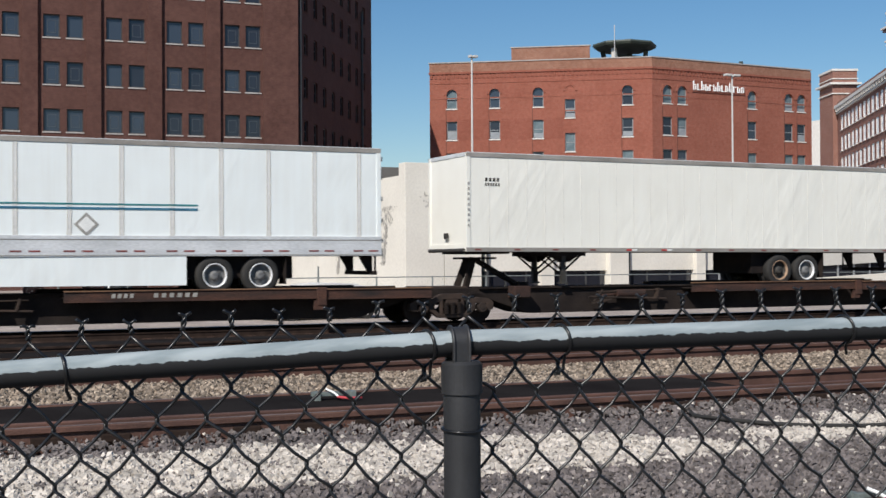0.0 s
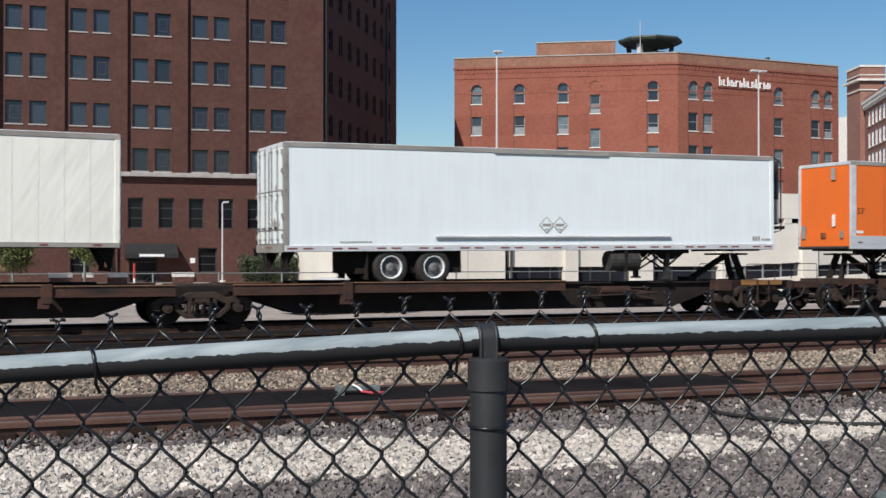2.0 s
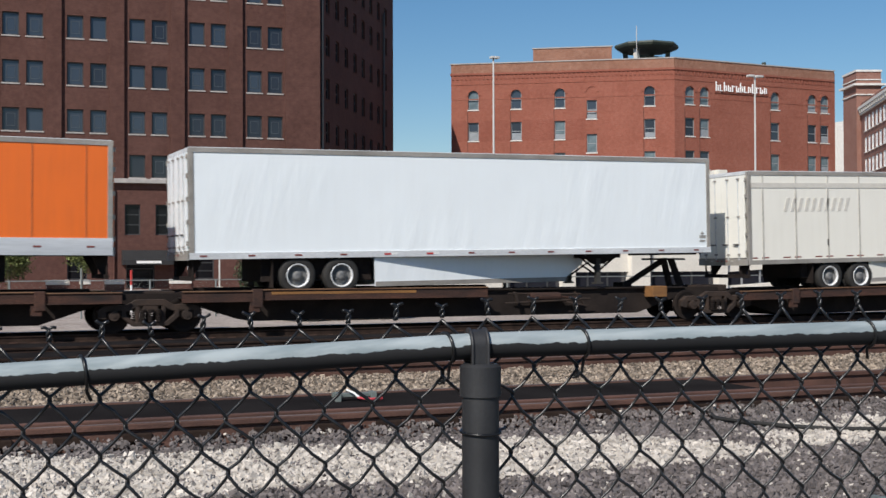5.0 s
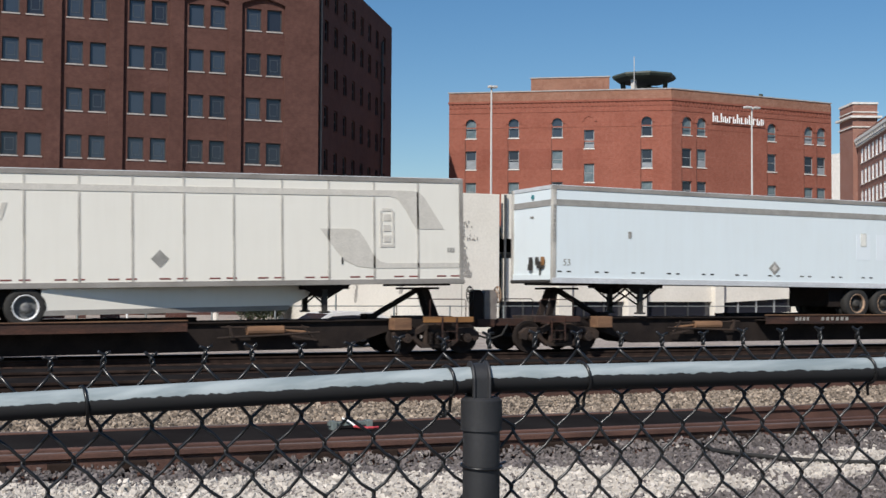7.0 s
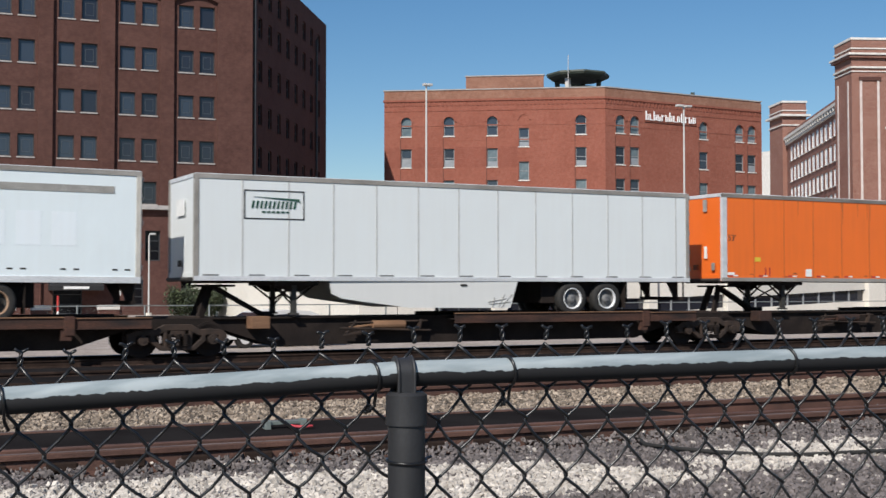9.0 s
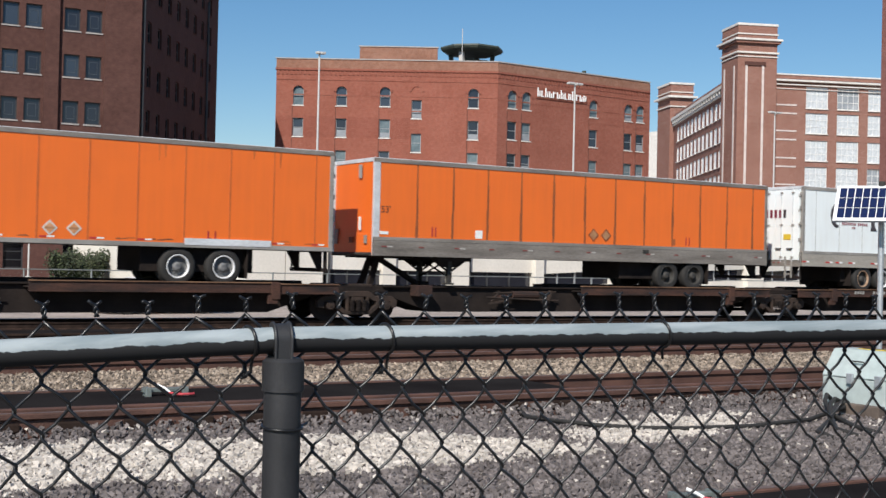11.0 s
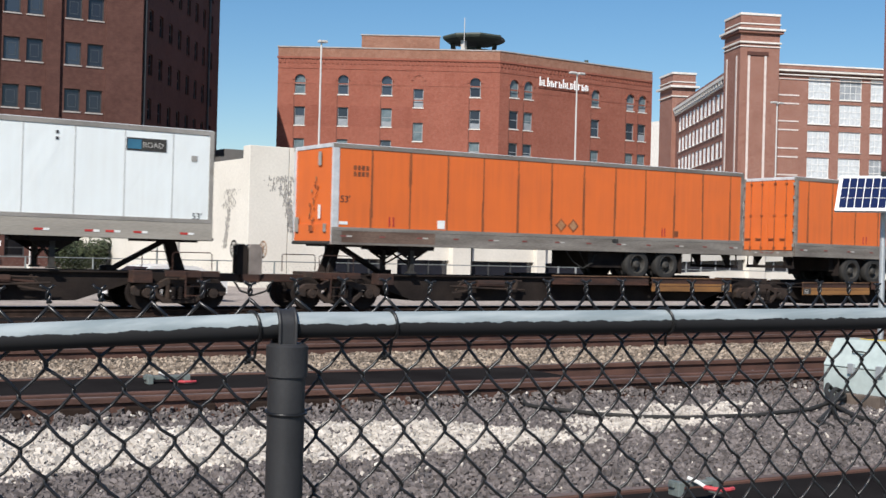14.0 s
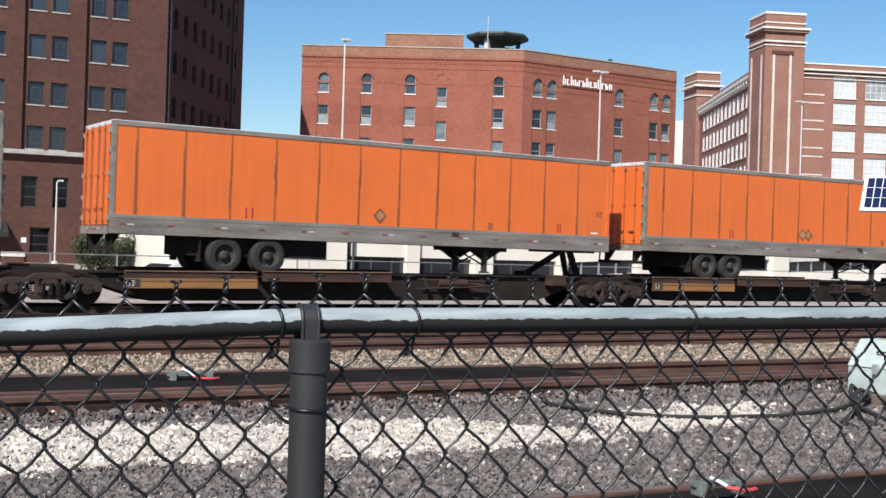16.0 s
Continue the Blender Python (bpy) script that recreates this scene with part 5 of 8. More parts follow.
def build_solar():
    # cabinet by the track, with its panel on a pole
    c = thing("equipment_cabinet", "pale green metal cabinet beside the track", "cabinet", pose(9.76, 8.4, 0.36, 0, 0, -88))
    part("body", cube(0, 0.72, 0, 0.46, 0.06, 0.352, bevel=0.012), M_CABINET, c)
    bm = bmesh.new()
    pts = [(-0.012, 0.358), (0.47, 0.358), (0.47, 0.62), (0.17, 0.62)]
    vs = [[bm.verts.new((x, p[0], p[1])) for p in pts] for x in (-0.006, 0.726)]
    bm.faces.new(vs[0])
    bm.faces.new(vs[1][::-1])
    for k in range(4):
        bm.faces.new((vs[0][k], vs[0][(k + 1) % 4], vs[1][(k + 1) % 4], vs[1][k]))
    bmesh.ops.recalc_face_normals(bm, faces=bm.faces)
    bmesh.ops.bevel(bm, geom=list(bm.edges), offset=0.008, segments=2, affect="EDGES")
    part("sloped_lid", bm, M_CABINET, c)
    for x in (0.3, 0.62):
        part("latch", cube(x, x + 0.07, -0.03, 0.0, 0.3, 0.4, bevel=0.006), M_GALV, c)
    part("handle", tube_mesh([[(0.28, 0.075, 0.5), (0.29, 0.055, 0.515), (0.43, 0.055, 0.515), (0.44, 0.075, 0.5)]], 0.008, 6), M_HUB, c)
    part("warning_label", bar(bmesh.new(), (0.2, 0.33, 0.624), (0.7, 0.33, 0.624), 0.1, 0.006), M_YELLOW, c, "black and yellow warning strip")
    for q in range(4):
        part("label_mark", cube(0.24 + 0.12 * q, 0.3 + 0.12 * q, 0.29, 0.37, 0.628, 0.63), M_BLACK_PRINT, c)
    for a, b in ((0.05, 0.05), (0.62, 0.05), (0.05, 0.38), (0.62, 0.38)):
        part("foot", cube(a, a + 0.06, b, b + 0.06, -0.02, 0.065), M_GALV, c)
    for k in range(3):
        h = thing("black_hose", "black hose looping from the cabinet to the gravel", "hose", group="cabinet hoses")
        o = 0.12 * k
        part("run", tube_mesh([[(9.8, 8.3 - 0.1 * k, 0.47), (9.66, 8.26 - 0.1 * k, 0.54 - 0.03 * k), (9.45 - 0.06 * k, 8.1 - o, 0.5), (9.2 - 0.15 * k, 7.8 - o, 0.42),
                                (8.9 - 0.3 * k, 7.3 - 0.5 * o, 0.39), (8.75 - 0.3 * k, 6.9, 0.385)]], 0.022, 8), M_TYRE, h, smooth=True)
    w = thing("timber_block", "weathered brown timber block under the cabinet", "timber", pose(9.68, 8.16, 0.36, 0, 0, -86))
    part("block", cube(0, 0.5, -0.04, 0.06, 0, 0.12, bevel=0.01), M_TIE, w)
    s = thing("solar_panel", "tilted solar panel on a grey pole", "solar panel", pose(10.67, 8.46, 0.36))
    part("pole", rod(bmesh.new(), (0, 0, -0.05), (0, 0, 2.27), 0.03, 12), M_GALV, s)
    part("pole_cap", rod(bmesh.new(), (0, 0, 2.27), (0, 0, 2.32), 0.034, 12), M_HUB, s)
    tilt = Matrix.Translation((-0.056, -0.235, 2.09)) @ Matrix.Rotation(radians(-58), 4, "Z") @ Matrix.Rotation(radians(50), 4, "X")
    W, H = 1.22, 0.49
    fr = part("panel_frame", cube(-W / 2, W / 2, -H / 2, H / 2, -0.03, 0.0, bevel=0.004), M_WHITE_PRINT, s)
    fr.matrix_basis = tilt
    nx, ny = 15, 3
    cm = None
    for a in range(nx):
        for b in range(ny):
            cw, ch = (W - 0.07) / nx, (H - 0.07) / ny
            if cm is None:
                ob = part("solar_cell", cube(0.004, cw - 0.004, 0.004, ch - 0.004, 0.0, 0.003), M_SOLAR, fr)
                cm = ob.data
            else:
                ob = share("solar_cell", cm, fr)
            ob.location = (-W / 2 + 0.035 + a * cw, -H / 2 + 0.035 + b * ch, 0.0005)
    part("bracket", bar(bmesh.new(), (0, 0, 1.95), (-0.04, -0.17, 2.05), 0.12, 0.06), M_GALV, s)


def build_lubricator(x, y, z, turn, size):
    t = thing("rail_lubricator", "small grease applicator with a red hose on the rail", "rail lubricator", pose(x, y, z, 0, 0, turn), "rail lubricators")
    k = size
    part("body", cube(0, 0.4 * k, -0.035 * k, 0.03 * k, 0.02 * k, 0.055 * k, bevel=0.006), M_DEVICE, t)
    for c in (0.02, 0.36):
        part("clamp", cube(c * k, (c + 0.05) * k, -0.08 * k, 0.05 * k, -0.04 * k, 0.065 * k, bevel=0.004), M_DEVICE, t)
    part("white_fitting", tube_mesh([[(0.13 * k, -0.03 * k, 0.09 * k), (0.19 * k, -0.08 * k, 0.06 * k), (0.23 * k, -0.12 * k, 0.02)]], 0.0095, 8), M_WHITE_PRINT, t)
    part("red_hose", tube_mesh([[(0.22 * k, -0.11 * k, 0.02), (0.27 * k, -0.17 * k, 0.015), (0.32 * k, -0.2 * k, 0.012), (0.38 * k, -0.2 * k, 0.012), (0.43 * k, -0.18 * k, 0.012)]], 0.012, 8), M_HOSE_RED, t)

# ---- the train ----
SPEED, SLOWING, HALFWAY = 13.137, -0.0187, 8.0
TRAIN_Y = 31.8
WIDE = 2.59
TRACK_MID = TRAIN_Y + WIDE / 2
MOVERS = []
WHEELSETS = []


def train_shift(t):
    # a short check in its pace near 6.7 s
    return -(SPEED * (t - HALFWAY) + SLOWING * (t - HALFWAY) ** 2 / 2) + 0.3 * min(1.0, max(0.0, (t - 6.5) / 0.5))


def lathe(bm, profile, seg=24):
    """Turns a profile of (radius, y) about the y axis."""
    rings = [[bm.verts.new((r * math.cos(2 * math.pi * k / seg), y, r * math.sin(2 * math.pi * k / seg))) for k in range(seg)] for r, y in profile]
    for a, b in zip(rings, rings[1:]):
        for k in range(seg):
            bm.faces.new((a[k], a[(k + 1) % seg], b[(k + 1) % seg], b[k]))
    return bm


ROAD_WHEEL = {}


def road_wheel(parent, x, y, z, rim_mat, out=-1):
    """A trailer wheel: tyre, rim, hub; out = -1 when it faces -y."""
    if not ROAD_WHEEL:
        bm = lathe(bmesh.new(), [(0.3, 0.02), (0.34, 0.0), (0.44, 0.005), (0.49, 0.03), (0.505, 0.07), (0.505, 0.23), (0.49, 0.27), (0.44, 0.3), (0.3, 0.29)], 28)
        a = part("tyre", bm, M_TYRE)
        bm = lathe(bmesh.new(), [(0.325, 0.03), (0.318, 0.004), (0.298, 0.004), (0.285, 0.03), (0.276, 0.07)], 32)
        b = part("rim", bm, M_RIM)
        bm = lathe(bmesh.new(), [(0.276, 0.07), (0.27, 0.17), (0.2, 0.14), (0.13, 0.13), (0.12, 0.05), (0.1, 0.02), (0.05, 0.01), (0.001, 0.01)], 20)
        for q in range(10):
            an = 2 * math.pi * q / 10
            rod(bm, (0.165 * math.cos(an), 0.11, 0.165 * math.sin(an)), (0.165 * math.cos(an), 0.15, 0.165 * math.sin(an)), 0.016, 6)
        c = part("hub", bm, M_HUB)
        for n, o in (("tyre", a), ("rim", b), ("hub", c)):
            for p in o.data.polygons:
                p.use_smooth = True
            ROAD_WHEEL[n] = o.data
            bpy.data.objects.remove(o)
    m = Matrix.Translation((x, y, z)) @ Matrix.Rotation(0 if out < 0 else math.pi, 4, "Z")
    w = share("wheel", ROAD_WHEEL["tyre"], parent, m)
    r = share("rim", ROAD_WHEEL["rim"], w)
    if rim_mat is not M_RIM:
        r.material_slots[0].link = "OBJECT"
        r.material_slots[0].material = rim_mat
    hub = share("hub", ROAD_WHEEL["hub"], w)
    if rim_mat is M_RIM:
        hub.material_slots[0].link = "OBJECT"
        hub.material_slots[0].material = M_HUB_GREY
    return w


def diamond(bm, x, z, r, y=-0.012):
    prism(bm, [(x - r, z), (x, z - r), (x + r, z), (x, z + r)], y, y + 0.01)


def strokes(bm, x, z, n, w, h, gap=0.3, y=-0.012, skew=0.0):
    """A line of plain bars in place of letters."""
    cw = w / n
    for q in range(n):
        a = x + q * cw
        prism(bm, [(a, z), (a + cw * (1 - gap), z), (a + cw * (1 - gap) + skew * h, z + h), (a + skew * h, z + h)], y, y + 0.01)
    return bm


def bars(parent, mat, x, z, n, w, h, gap=0.3, y=-0.012, skew=0.0):
    """A line of plain bars, each a part of its own."""
    cw = w / n
    for q in range(n):
        a, b = x + q * cw, x + (q + 1 - gap) * cw
        part("number_mark", prism(bmesh.new(), [(a, z), (b, z), (b + skew * h, z + h), (a + skew * h, z + h)], y, y + 0.01), mat, parent)


def text_part(name, words, size, x, z, parent, mat, y=-0.006, label=""):
    cu = bpy.data.curves.new(name, "FONT")
    cu.body, cu.size, cu.extrude = words, size, 0.003
    cu.materials.append(mat)
    ob = new(name, cu)
    ob.parent = parent
    ob.matrix_basis = Matrix.Translation((x, y, z)) @ Matrix.Rotation(math.pi / 2, 4, "X")
    dg = bpy.context.evaluated_depsgraph_get()
    me = bpy.data.meshes.new_from_object(ob.evaluated_get(dg))
    bpy.data.objects.remove(ob)
    o2 = new(name, me)
    o2.parent = parent
    o2.matrix_basis = Matrix.Translation((x, y, z)) @ Matrix.Rotation(math.pi / 2, 4, "X")
    if label:
        o2["label"] = label
    return o2


def row_of(name, bm, mat, parent, spots):
    """Alike parts at several places along x."""
    first = part(name, bm, mat, parent)
    first.location.x = spots[0]
    for x in spots[1:]:
        share(name, first.data, parent, pose(x, 0, 0))


def placard(parent, x, z, r, mat, face=None, face_r=0.7):
    """A diamond-shaped plate, with a second tone inside."""
    bm = bmesh.new()
    diamond(bm, x, z, r)
    p = part("placard", bm, mat, parent, "diamond-shaped placard")
    if face:
        bm = bmesh.new()
        diamond(bm, x, z, r * face_r, -0.018)
        part("placard_face", bm, face, p)


def plate(name, parent, x0, x1, z0, z1, mat, y=-0.012, label=""):
    return part(name, cube(x0, x1, y, -0.002, z0, z1), mat, parent, label)


def build_trailer(s, length, zb, zt, front, paint, label, ribs=0, rib_mat=None, band=0.14, band_mat=None, top_mat=None, corner_mat=None,
                  rim=None, skirt=None, axle=(3.3, 4.55), marker_z=None, end_paint=None, rib_size=(0.05, 0.012), legs=2.9, skirt_mat=None, slider=0.95, rear_post=None, wheel_z=1.49, first_rib=None, rib_step=None, rake=0.0, marks="red"):
    """A road trailer riding the train. front: "L" or "R", the end over the hitch. Local x runs along the train, z up from the rail."""
    band_mat, top_mat, rim = band_mat or M_ALU, top_mat or M_GREY_RAIL, rim or M_RIM
    corner_mat = corner_mat or M_GREY_RAIL
    if paint in (P_ORANGE, P_ORANGE2, P_BONE):
        rear_post = M_DIRTY_RAIL if band_mat is M_DIRTY_RAIL else M_GREY_RAIL
    L = length
    t = thing("semi_trailer", label, "trailer", pose(s, TRAIN_Y, 0), "trailers on the train")
    MOVERS.append((t, s, TRAIN_Y, rake, L, 0.0))

    def X(u):
        return u if front == "L" else L - u
    z0, z1 = zb + band, zt - 0.1
    part("body", cube(0.04, L - 0.04, 0.0, WIDE, z0 - 0.05, z1, bevel=0.015), paint, t)
    part("roof", cube(0.02, L - 0.02, 0.02, WIDE - 0.02, z1, zt + 0.02, bevel=0.02), M_ALU, t)
    for y0, y1 in ((-0.02, 0.03), (WIDE - 0.03, WIDE + 0.02)):
        part("top_rail", cube(0.0, L, y0, y1, z1 - 0.02, zt), top_mat, t)
        part("bottom_rail", cube(0.0, L, y0 - (0.012 if y0 < 0 else 0), y1 + (0.012 if y0 > 0 else 0), zb, z0, bevel=0.006), band_mat, t)
    part("floor_frame", cube(0.1, L - 0.1, 0.05, WIDE - 0.05, zb + 0.02, zb + 0.1), M_BLACK_STEEL, t)
    if ribs:
        post = cube(-rib_size[0] / 2, rib_size[0] / 2, -rib_size[1], 0.001, z0, z1 - 0.02)
        row_of("side_post", post, rib_mat or paint, t, [(first_rib + (q - 1) * rib_step) if first_rib else 0.12 + (L - 0.24) * q / ribs for q in range(1, ribs)])
    # corner posts
    pw = 0.2 if paint in (P_ORANGE, P_ORANGE2) and front == "L" else 0.13
    for x0, x1 in ((0.0, pw), (L - 0.13, L)):
        for y0, y1 in ((-0.018, 0.09), (WIDE - 0.09, WIDE + 0.018)):
            is_front = (x0 < 1) == (front == "L")
            part("corner_post", cube(x0, x1, y0, y1, zb, zt - 0.01, bevel=0.01), corner_mat if is_front or rear_post is None else rear_post, t)
    # markers along the bottom rail
    mz = zb + 0.5 * band if marker_z is None else marker_z
    n = int(L / 1.22)
    y = -0.04 if marker_z is None or marker_z < z0 else -0.006
    spots = [0.45 + q * (L - 0.9) / (n - 1) for q in range(n)]
    dull = band_mat in (M_DIRTY_RAIL, M_TAN_BAND)
    if marks == "pair":
        for d in (-0.2, 0.12):
            row_of("dark_marker", cube(d - 0.07, d + 0.07, y, y + 0.01, mz - 0.02, mz + 0.02), M_HUB, t, spots)
    elif marks == "long":
        row_of("dark_marker", cube(-0.22, 0.22, y, y + 0.01, mz - 0.018, mz + 0.018), M_HUB_GREY, t, spots)
    elif marks == "bold":
        for d in (-0.3, 0.24):
            row_of("red_marker", cube(d - 0.16, d + 0.06, y, y + 0.01, mz - 0.028, mz + 0.028), M_RED, t, spots if d < 0 else spots[1::3])
            row_of("white_marker", cube(d + 0.064, d + 0.22, y, y + 0.01, mz - 0.03, mz + 0.03), M_WHITE_PRINT, t, spots if d < 0 else spots[1::3])
    elif marks == "double":
        for d in (-0.24, 0.2):
            row_of("red_marker", cube(d - 0.14, d + 0.14, y, y + 0.01, mz - 0.02, mz + 0.02), M_DULL_RED, t, spots)
    else:
        row_of("red_marker", cube(-0.19, 0.0, y, y + 0.01, mz - 0.022, mz + 0.022), M_DULL_RED, t, spots)
        lit = [spots[4], spots[5]] if L > 16.1 else [spots[3], spots[6]]
        white = spots if marks == "tape" else spots[::2] if dull else lit
        row_of("white_marker", cube(0.004, 0.19, y, y + 0.01, mz - 0.022, mz + 0.022), M_DULL_WHITE if dull else M_WHITE_PRINT, t, white)
        if marks == "tape" or not dull:
            row_of("bright_marker", cube(-0.19, 0.0, y - 0.004, y, mz - 0.024, mz + 0.024), M_RED, t, white)
    if dull:
        part("rub_rail", cube(0.02, L - 0.02, -0.04, -0.01, z0 - 0.1, z0 + 0.005, bevel=0.006), M_DIRTY_RAIL if band_mat is M_DIRTY_RAIL else M_GREY_RAIL, t)
    # ends
    rx = L if front == "L" else 0.0
    rod_mat = P_RIB_DARK if paint in (P_ORANGE, P_ORANGE2) else M_GREY_RAIL if paint is P_SMOOTH else M_ALU
    o = 1 if front == "L" else -1
    for q in (0, 1):
        y0 = 0.1 + q * (WIDE / 2 - 0.1)
        door = part("rear_door", cube(rx, rx + o * 0.04, y0 + 0.01, y0 + WIDE / 2 - 0.11, zb + 0.22, zt - 0.12, bevel=0.008), end_paint or paint, t)
        for yy in (0.3, 0.85):
            part("lock_handle", cube(rx + o * 0.075, rx + o * 0.1, y0 + yy - 0.02, y0 + yy + 0.26, zb + 0.62, zb + 0.66), M_HUB if rod_mat in (M_ALU, M_GREY_RAIL) else rod_mat, door)
            for h in (0.3, 1.5, zt - zb - 0.25):
                part("rod_guide", cube(rx + o * 0.04, rx + o * 0.1, y0 + yy - 0.045, y0 + yy + 0.045, zb + h, zb + h + 0.05), M_GREY_RAIL if rod_mat in (M_ALU, M_GREY_RAIL) else rod_mat, door)
            part("lock_rod", rod(bmesh.new(), (rx + o * 0.07, y0 + yy, zb + 0.15), (rx + o * 0.07, y0 + yy, zt - 0.08), 0.017, 6), rod_mat, door)
        ye = 0.03 if q == 0 else WIDE - 0.07
        for h in (0.35, 0.9, 1.5, 2.1, 2.6):
            part("hinge", cube(rx, rx + o * 0.06, ye, ye + 0.05, zb + h, zb + h + 0.12), M_GREY_RAIL, door)
        part("tail_lamp", cube(rx, rx + o * 0.05, (0.2 if q == 0 else WIDE - 0.5), (0.5 if q == 0 else WIDE - 0.2), zb + 0.05, zb + 0.14), M_RED, t)
    part("door_sill", cube(rx - 0.02, rx + o * 0.06, 0.03, WIDE - 0.03, zb - 0.02, zb + 0.2), M_DIRTY_RAIL if dull else M_GREY_RAIL, t)
    for y in (0.75, 1.05, 1.29, 1.53, 1.83):
        part("clearance_lamp", cube(rx + o * 0.06, rx + o * 0.075, y - 0.05, y + 0.05, zb + 0.1, zb + 0.14), M_DULL_WHITE if y in (0.75, 1.83) else M_DULL_RED, t)
    # underride guard
    bm = bmesh.new()
    gx = rx - o * 0.12
    box(bm, gx - 0.05, gx + 0.05, 0.15, WIDE - 0.15, 1.42, 1.53)
    for y in (0.5, WIDE - 0.6):
        prism(bm, [(gx - 0.04, 1.45), (gx + 0.05, 1.45), (gx + 0.05, zb), (gx - 0.04 - o * 0.3, zb)] if o > 0 else [(gx - 0.05, 1.45), (gx + 0.04, 1.45), (gx + 0.04 - o * 0.3, zb), (gx - 0.05, zb)], y, y + 0.1)
    for y in (0.17, WIDE - 0.17):
        rod(bm, (gx, y, 1.5), (gx, y, zb + 0.02), 0.028, 6)
    part("underride_guard", bm, M_BLACK_STEEL, t)
    fx = 0.0 if front == "L" else L
    part("front_panel", cube(fx + o * 0.005, fx + o * 0.06, 0.09, WIDE - 0.09, zb, z0 + 0.1, bevel=0.005), end_paint or paint, t)
    part("front_bumper", rod(bmesh.new(), (fx - o * 0.03, 0.1, zb + 0.04), (fx - o * 0.03, WIDE - 0.1, zb + 0.04), 0.055, 10), M_HUB, t)
    bm = bmesh.new()
    box(bm, fx - o * 0.05, fx, 1.2, 1.42, zb + 0.38, zb + 0.55)
    part("coupling_box", bm, P_RIB_DARK if paint in (P_ORANGE, P_ORANGE2) else M_HUB, t)
    part("kingpin_plate", cube(min(X(0.25), X(1.6)), max(X(0.25), X(1.6)), 0.4, WIDE - 0.4, zb - 0.06, zb + 0.03), M_BLACK_STEEL, t)
    # landing gear
    lx = X(legs)
    for y in (0.35, WIDE - 0.5):
        g = part("landing_leg", cube(lx - 0.07, lx + 0.07, y, y + 0.14, 1.12, zb), M_HUB, t)
        part("foot", cube(lx - 0.12, lx + 0.12, y - 0.06, y + 0.2, 1.075, 1.13, bevel=0.01), M_HUB, g)
    yn, yf = 0.4, WIDE - 0.45
    for p, q, w in (((lx, yn, 1.45), (lx - 0.75, yn, zb + 0.02), 0.05), ((lx, yn, 1.45), (lx + 0.75, yn, zb + 0.02), 0.05), ((lx, yf, 1.45), (lx - 0.75, yf, zb + 0.02), 0.05),
                    ((lx, yf, 1.45), (lx + 0.75, yf, zb + 0.02), 0.05), ((lx, yn, 1.3), (lx, yf, zb - 0.05), 0.04), ((lx, yf, 1.3), (lx, yn, zb - 0.05), 0.04),
                    ((lx, yn, zb - 0.08), (lx, yf, zb - 0.08), 0.08)):
        part("leg_brace", bar(bmesh.new(), p, q, w, w), M_BLACK_STEEL, t)
    for y in (0.36, WIDE - 0.42):
        part("leg_gusset", prism(bmesh.new(), [(lx - 0.72, zb + 0.02), (lx - 0.2, zb - 0.3), (lx + 0.2, zb - 0.3), (lx + 0.72, zb + 0.02)], y, y + 0.02), M_BLACK_STEEL, t)
    part("leg_housing", cube(lx - 0.62, lx + 0.62, 0.12, WIDE - 0.12, zb - 0.12, zb + 0.02), M_BLACK_STEEL, t)
    # tandem
    us = [L - a for a in axle]
    xs = [X(u) for u in us]
    fore = min(xs) - slider if front == "L" else min(xs) - 0.95
    aft = max(xs) + slider if front == "R" else max(xs) + 0.95
    part("suspension", cube(fore, aft, 0.3, WIDE - 0.3, 1.35, zb + 0.03, bevel=0.02), M_BLACK_STEEL, t)
    for x, rim_here in zip(xs, rim if isinstance(rim, tuple) else (rim, rim)):
        wz = wheel_z - rake * (x / L - 0.5)
        part("axle", rod(bmesh.new(), (x, 0.2, wz), (x, WIDE - 0.2, wz), 0.07, 8), M_BLACK_STEEL, t)
        for y, out in ((0.02, -1), (WIDE - 0.02, 1)):
            road_wheel(t, x, y, wz, rim_here, out)
        for y, out in ((0.34, -1), (WIDE - 0.34, 1)):
            road_wheel(t, x, y, wz, M_RIM_RUST, out)
    fl = max(xs) if front == "L" else min(xs)
    for y in (0.05, WIDE - 0.65):
        part("mud_flap", cube(fl + o * 0.68, fl + o * 0.7, y, y + 0.6, 1.2, zb), M_BLACK_STEEL, t)
    if skirt:
        u0, u1, kind = skirt
        x0, x1 = X(u0), X(u1)
        if kind == "taper":
            pts = [(u0, zb + 0.02), (u0 + 0.15, zb - 0.3), (u0 + 0.9, 1.17), (u1, 1.17), (u1, zb + 0.02)]
        elif kind == "wave":
            pts = [(u0, zb + 0.0), (u0 + 0.06, zb - 0.35), (u0 + 0.35, zb - 0.48), (u0 + 0.9, zb - 0.56), (u0 + 1.7, zb - 0.66), (u0 + 2.4, 1.25), (u1 - 0.25, 1.22), (u1, zb + 0.0)]
        else:
            pts = [(u0, zb + 0.02), (u0 + 0.8, zb - 0.12), (u0 + 1.6, zb - 0.4), (u0 + 2.4, 1.22), (u1, 1.2), (u1, zb + 0.02)]
        tuck, edge = (0.75, 0.04) if kind == "taper" else (0.04, -0.02)
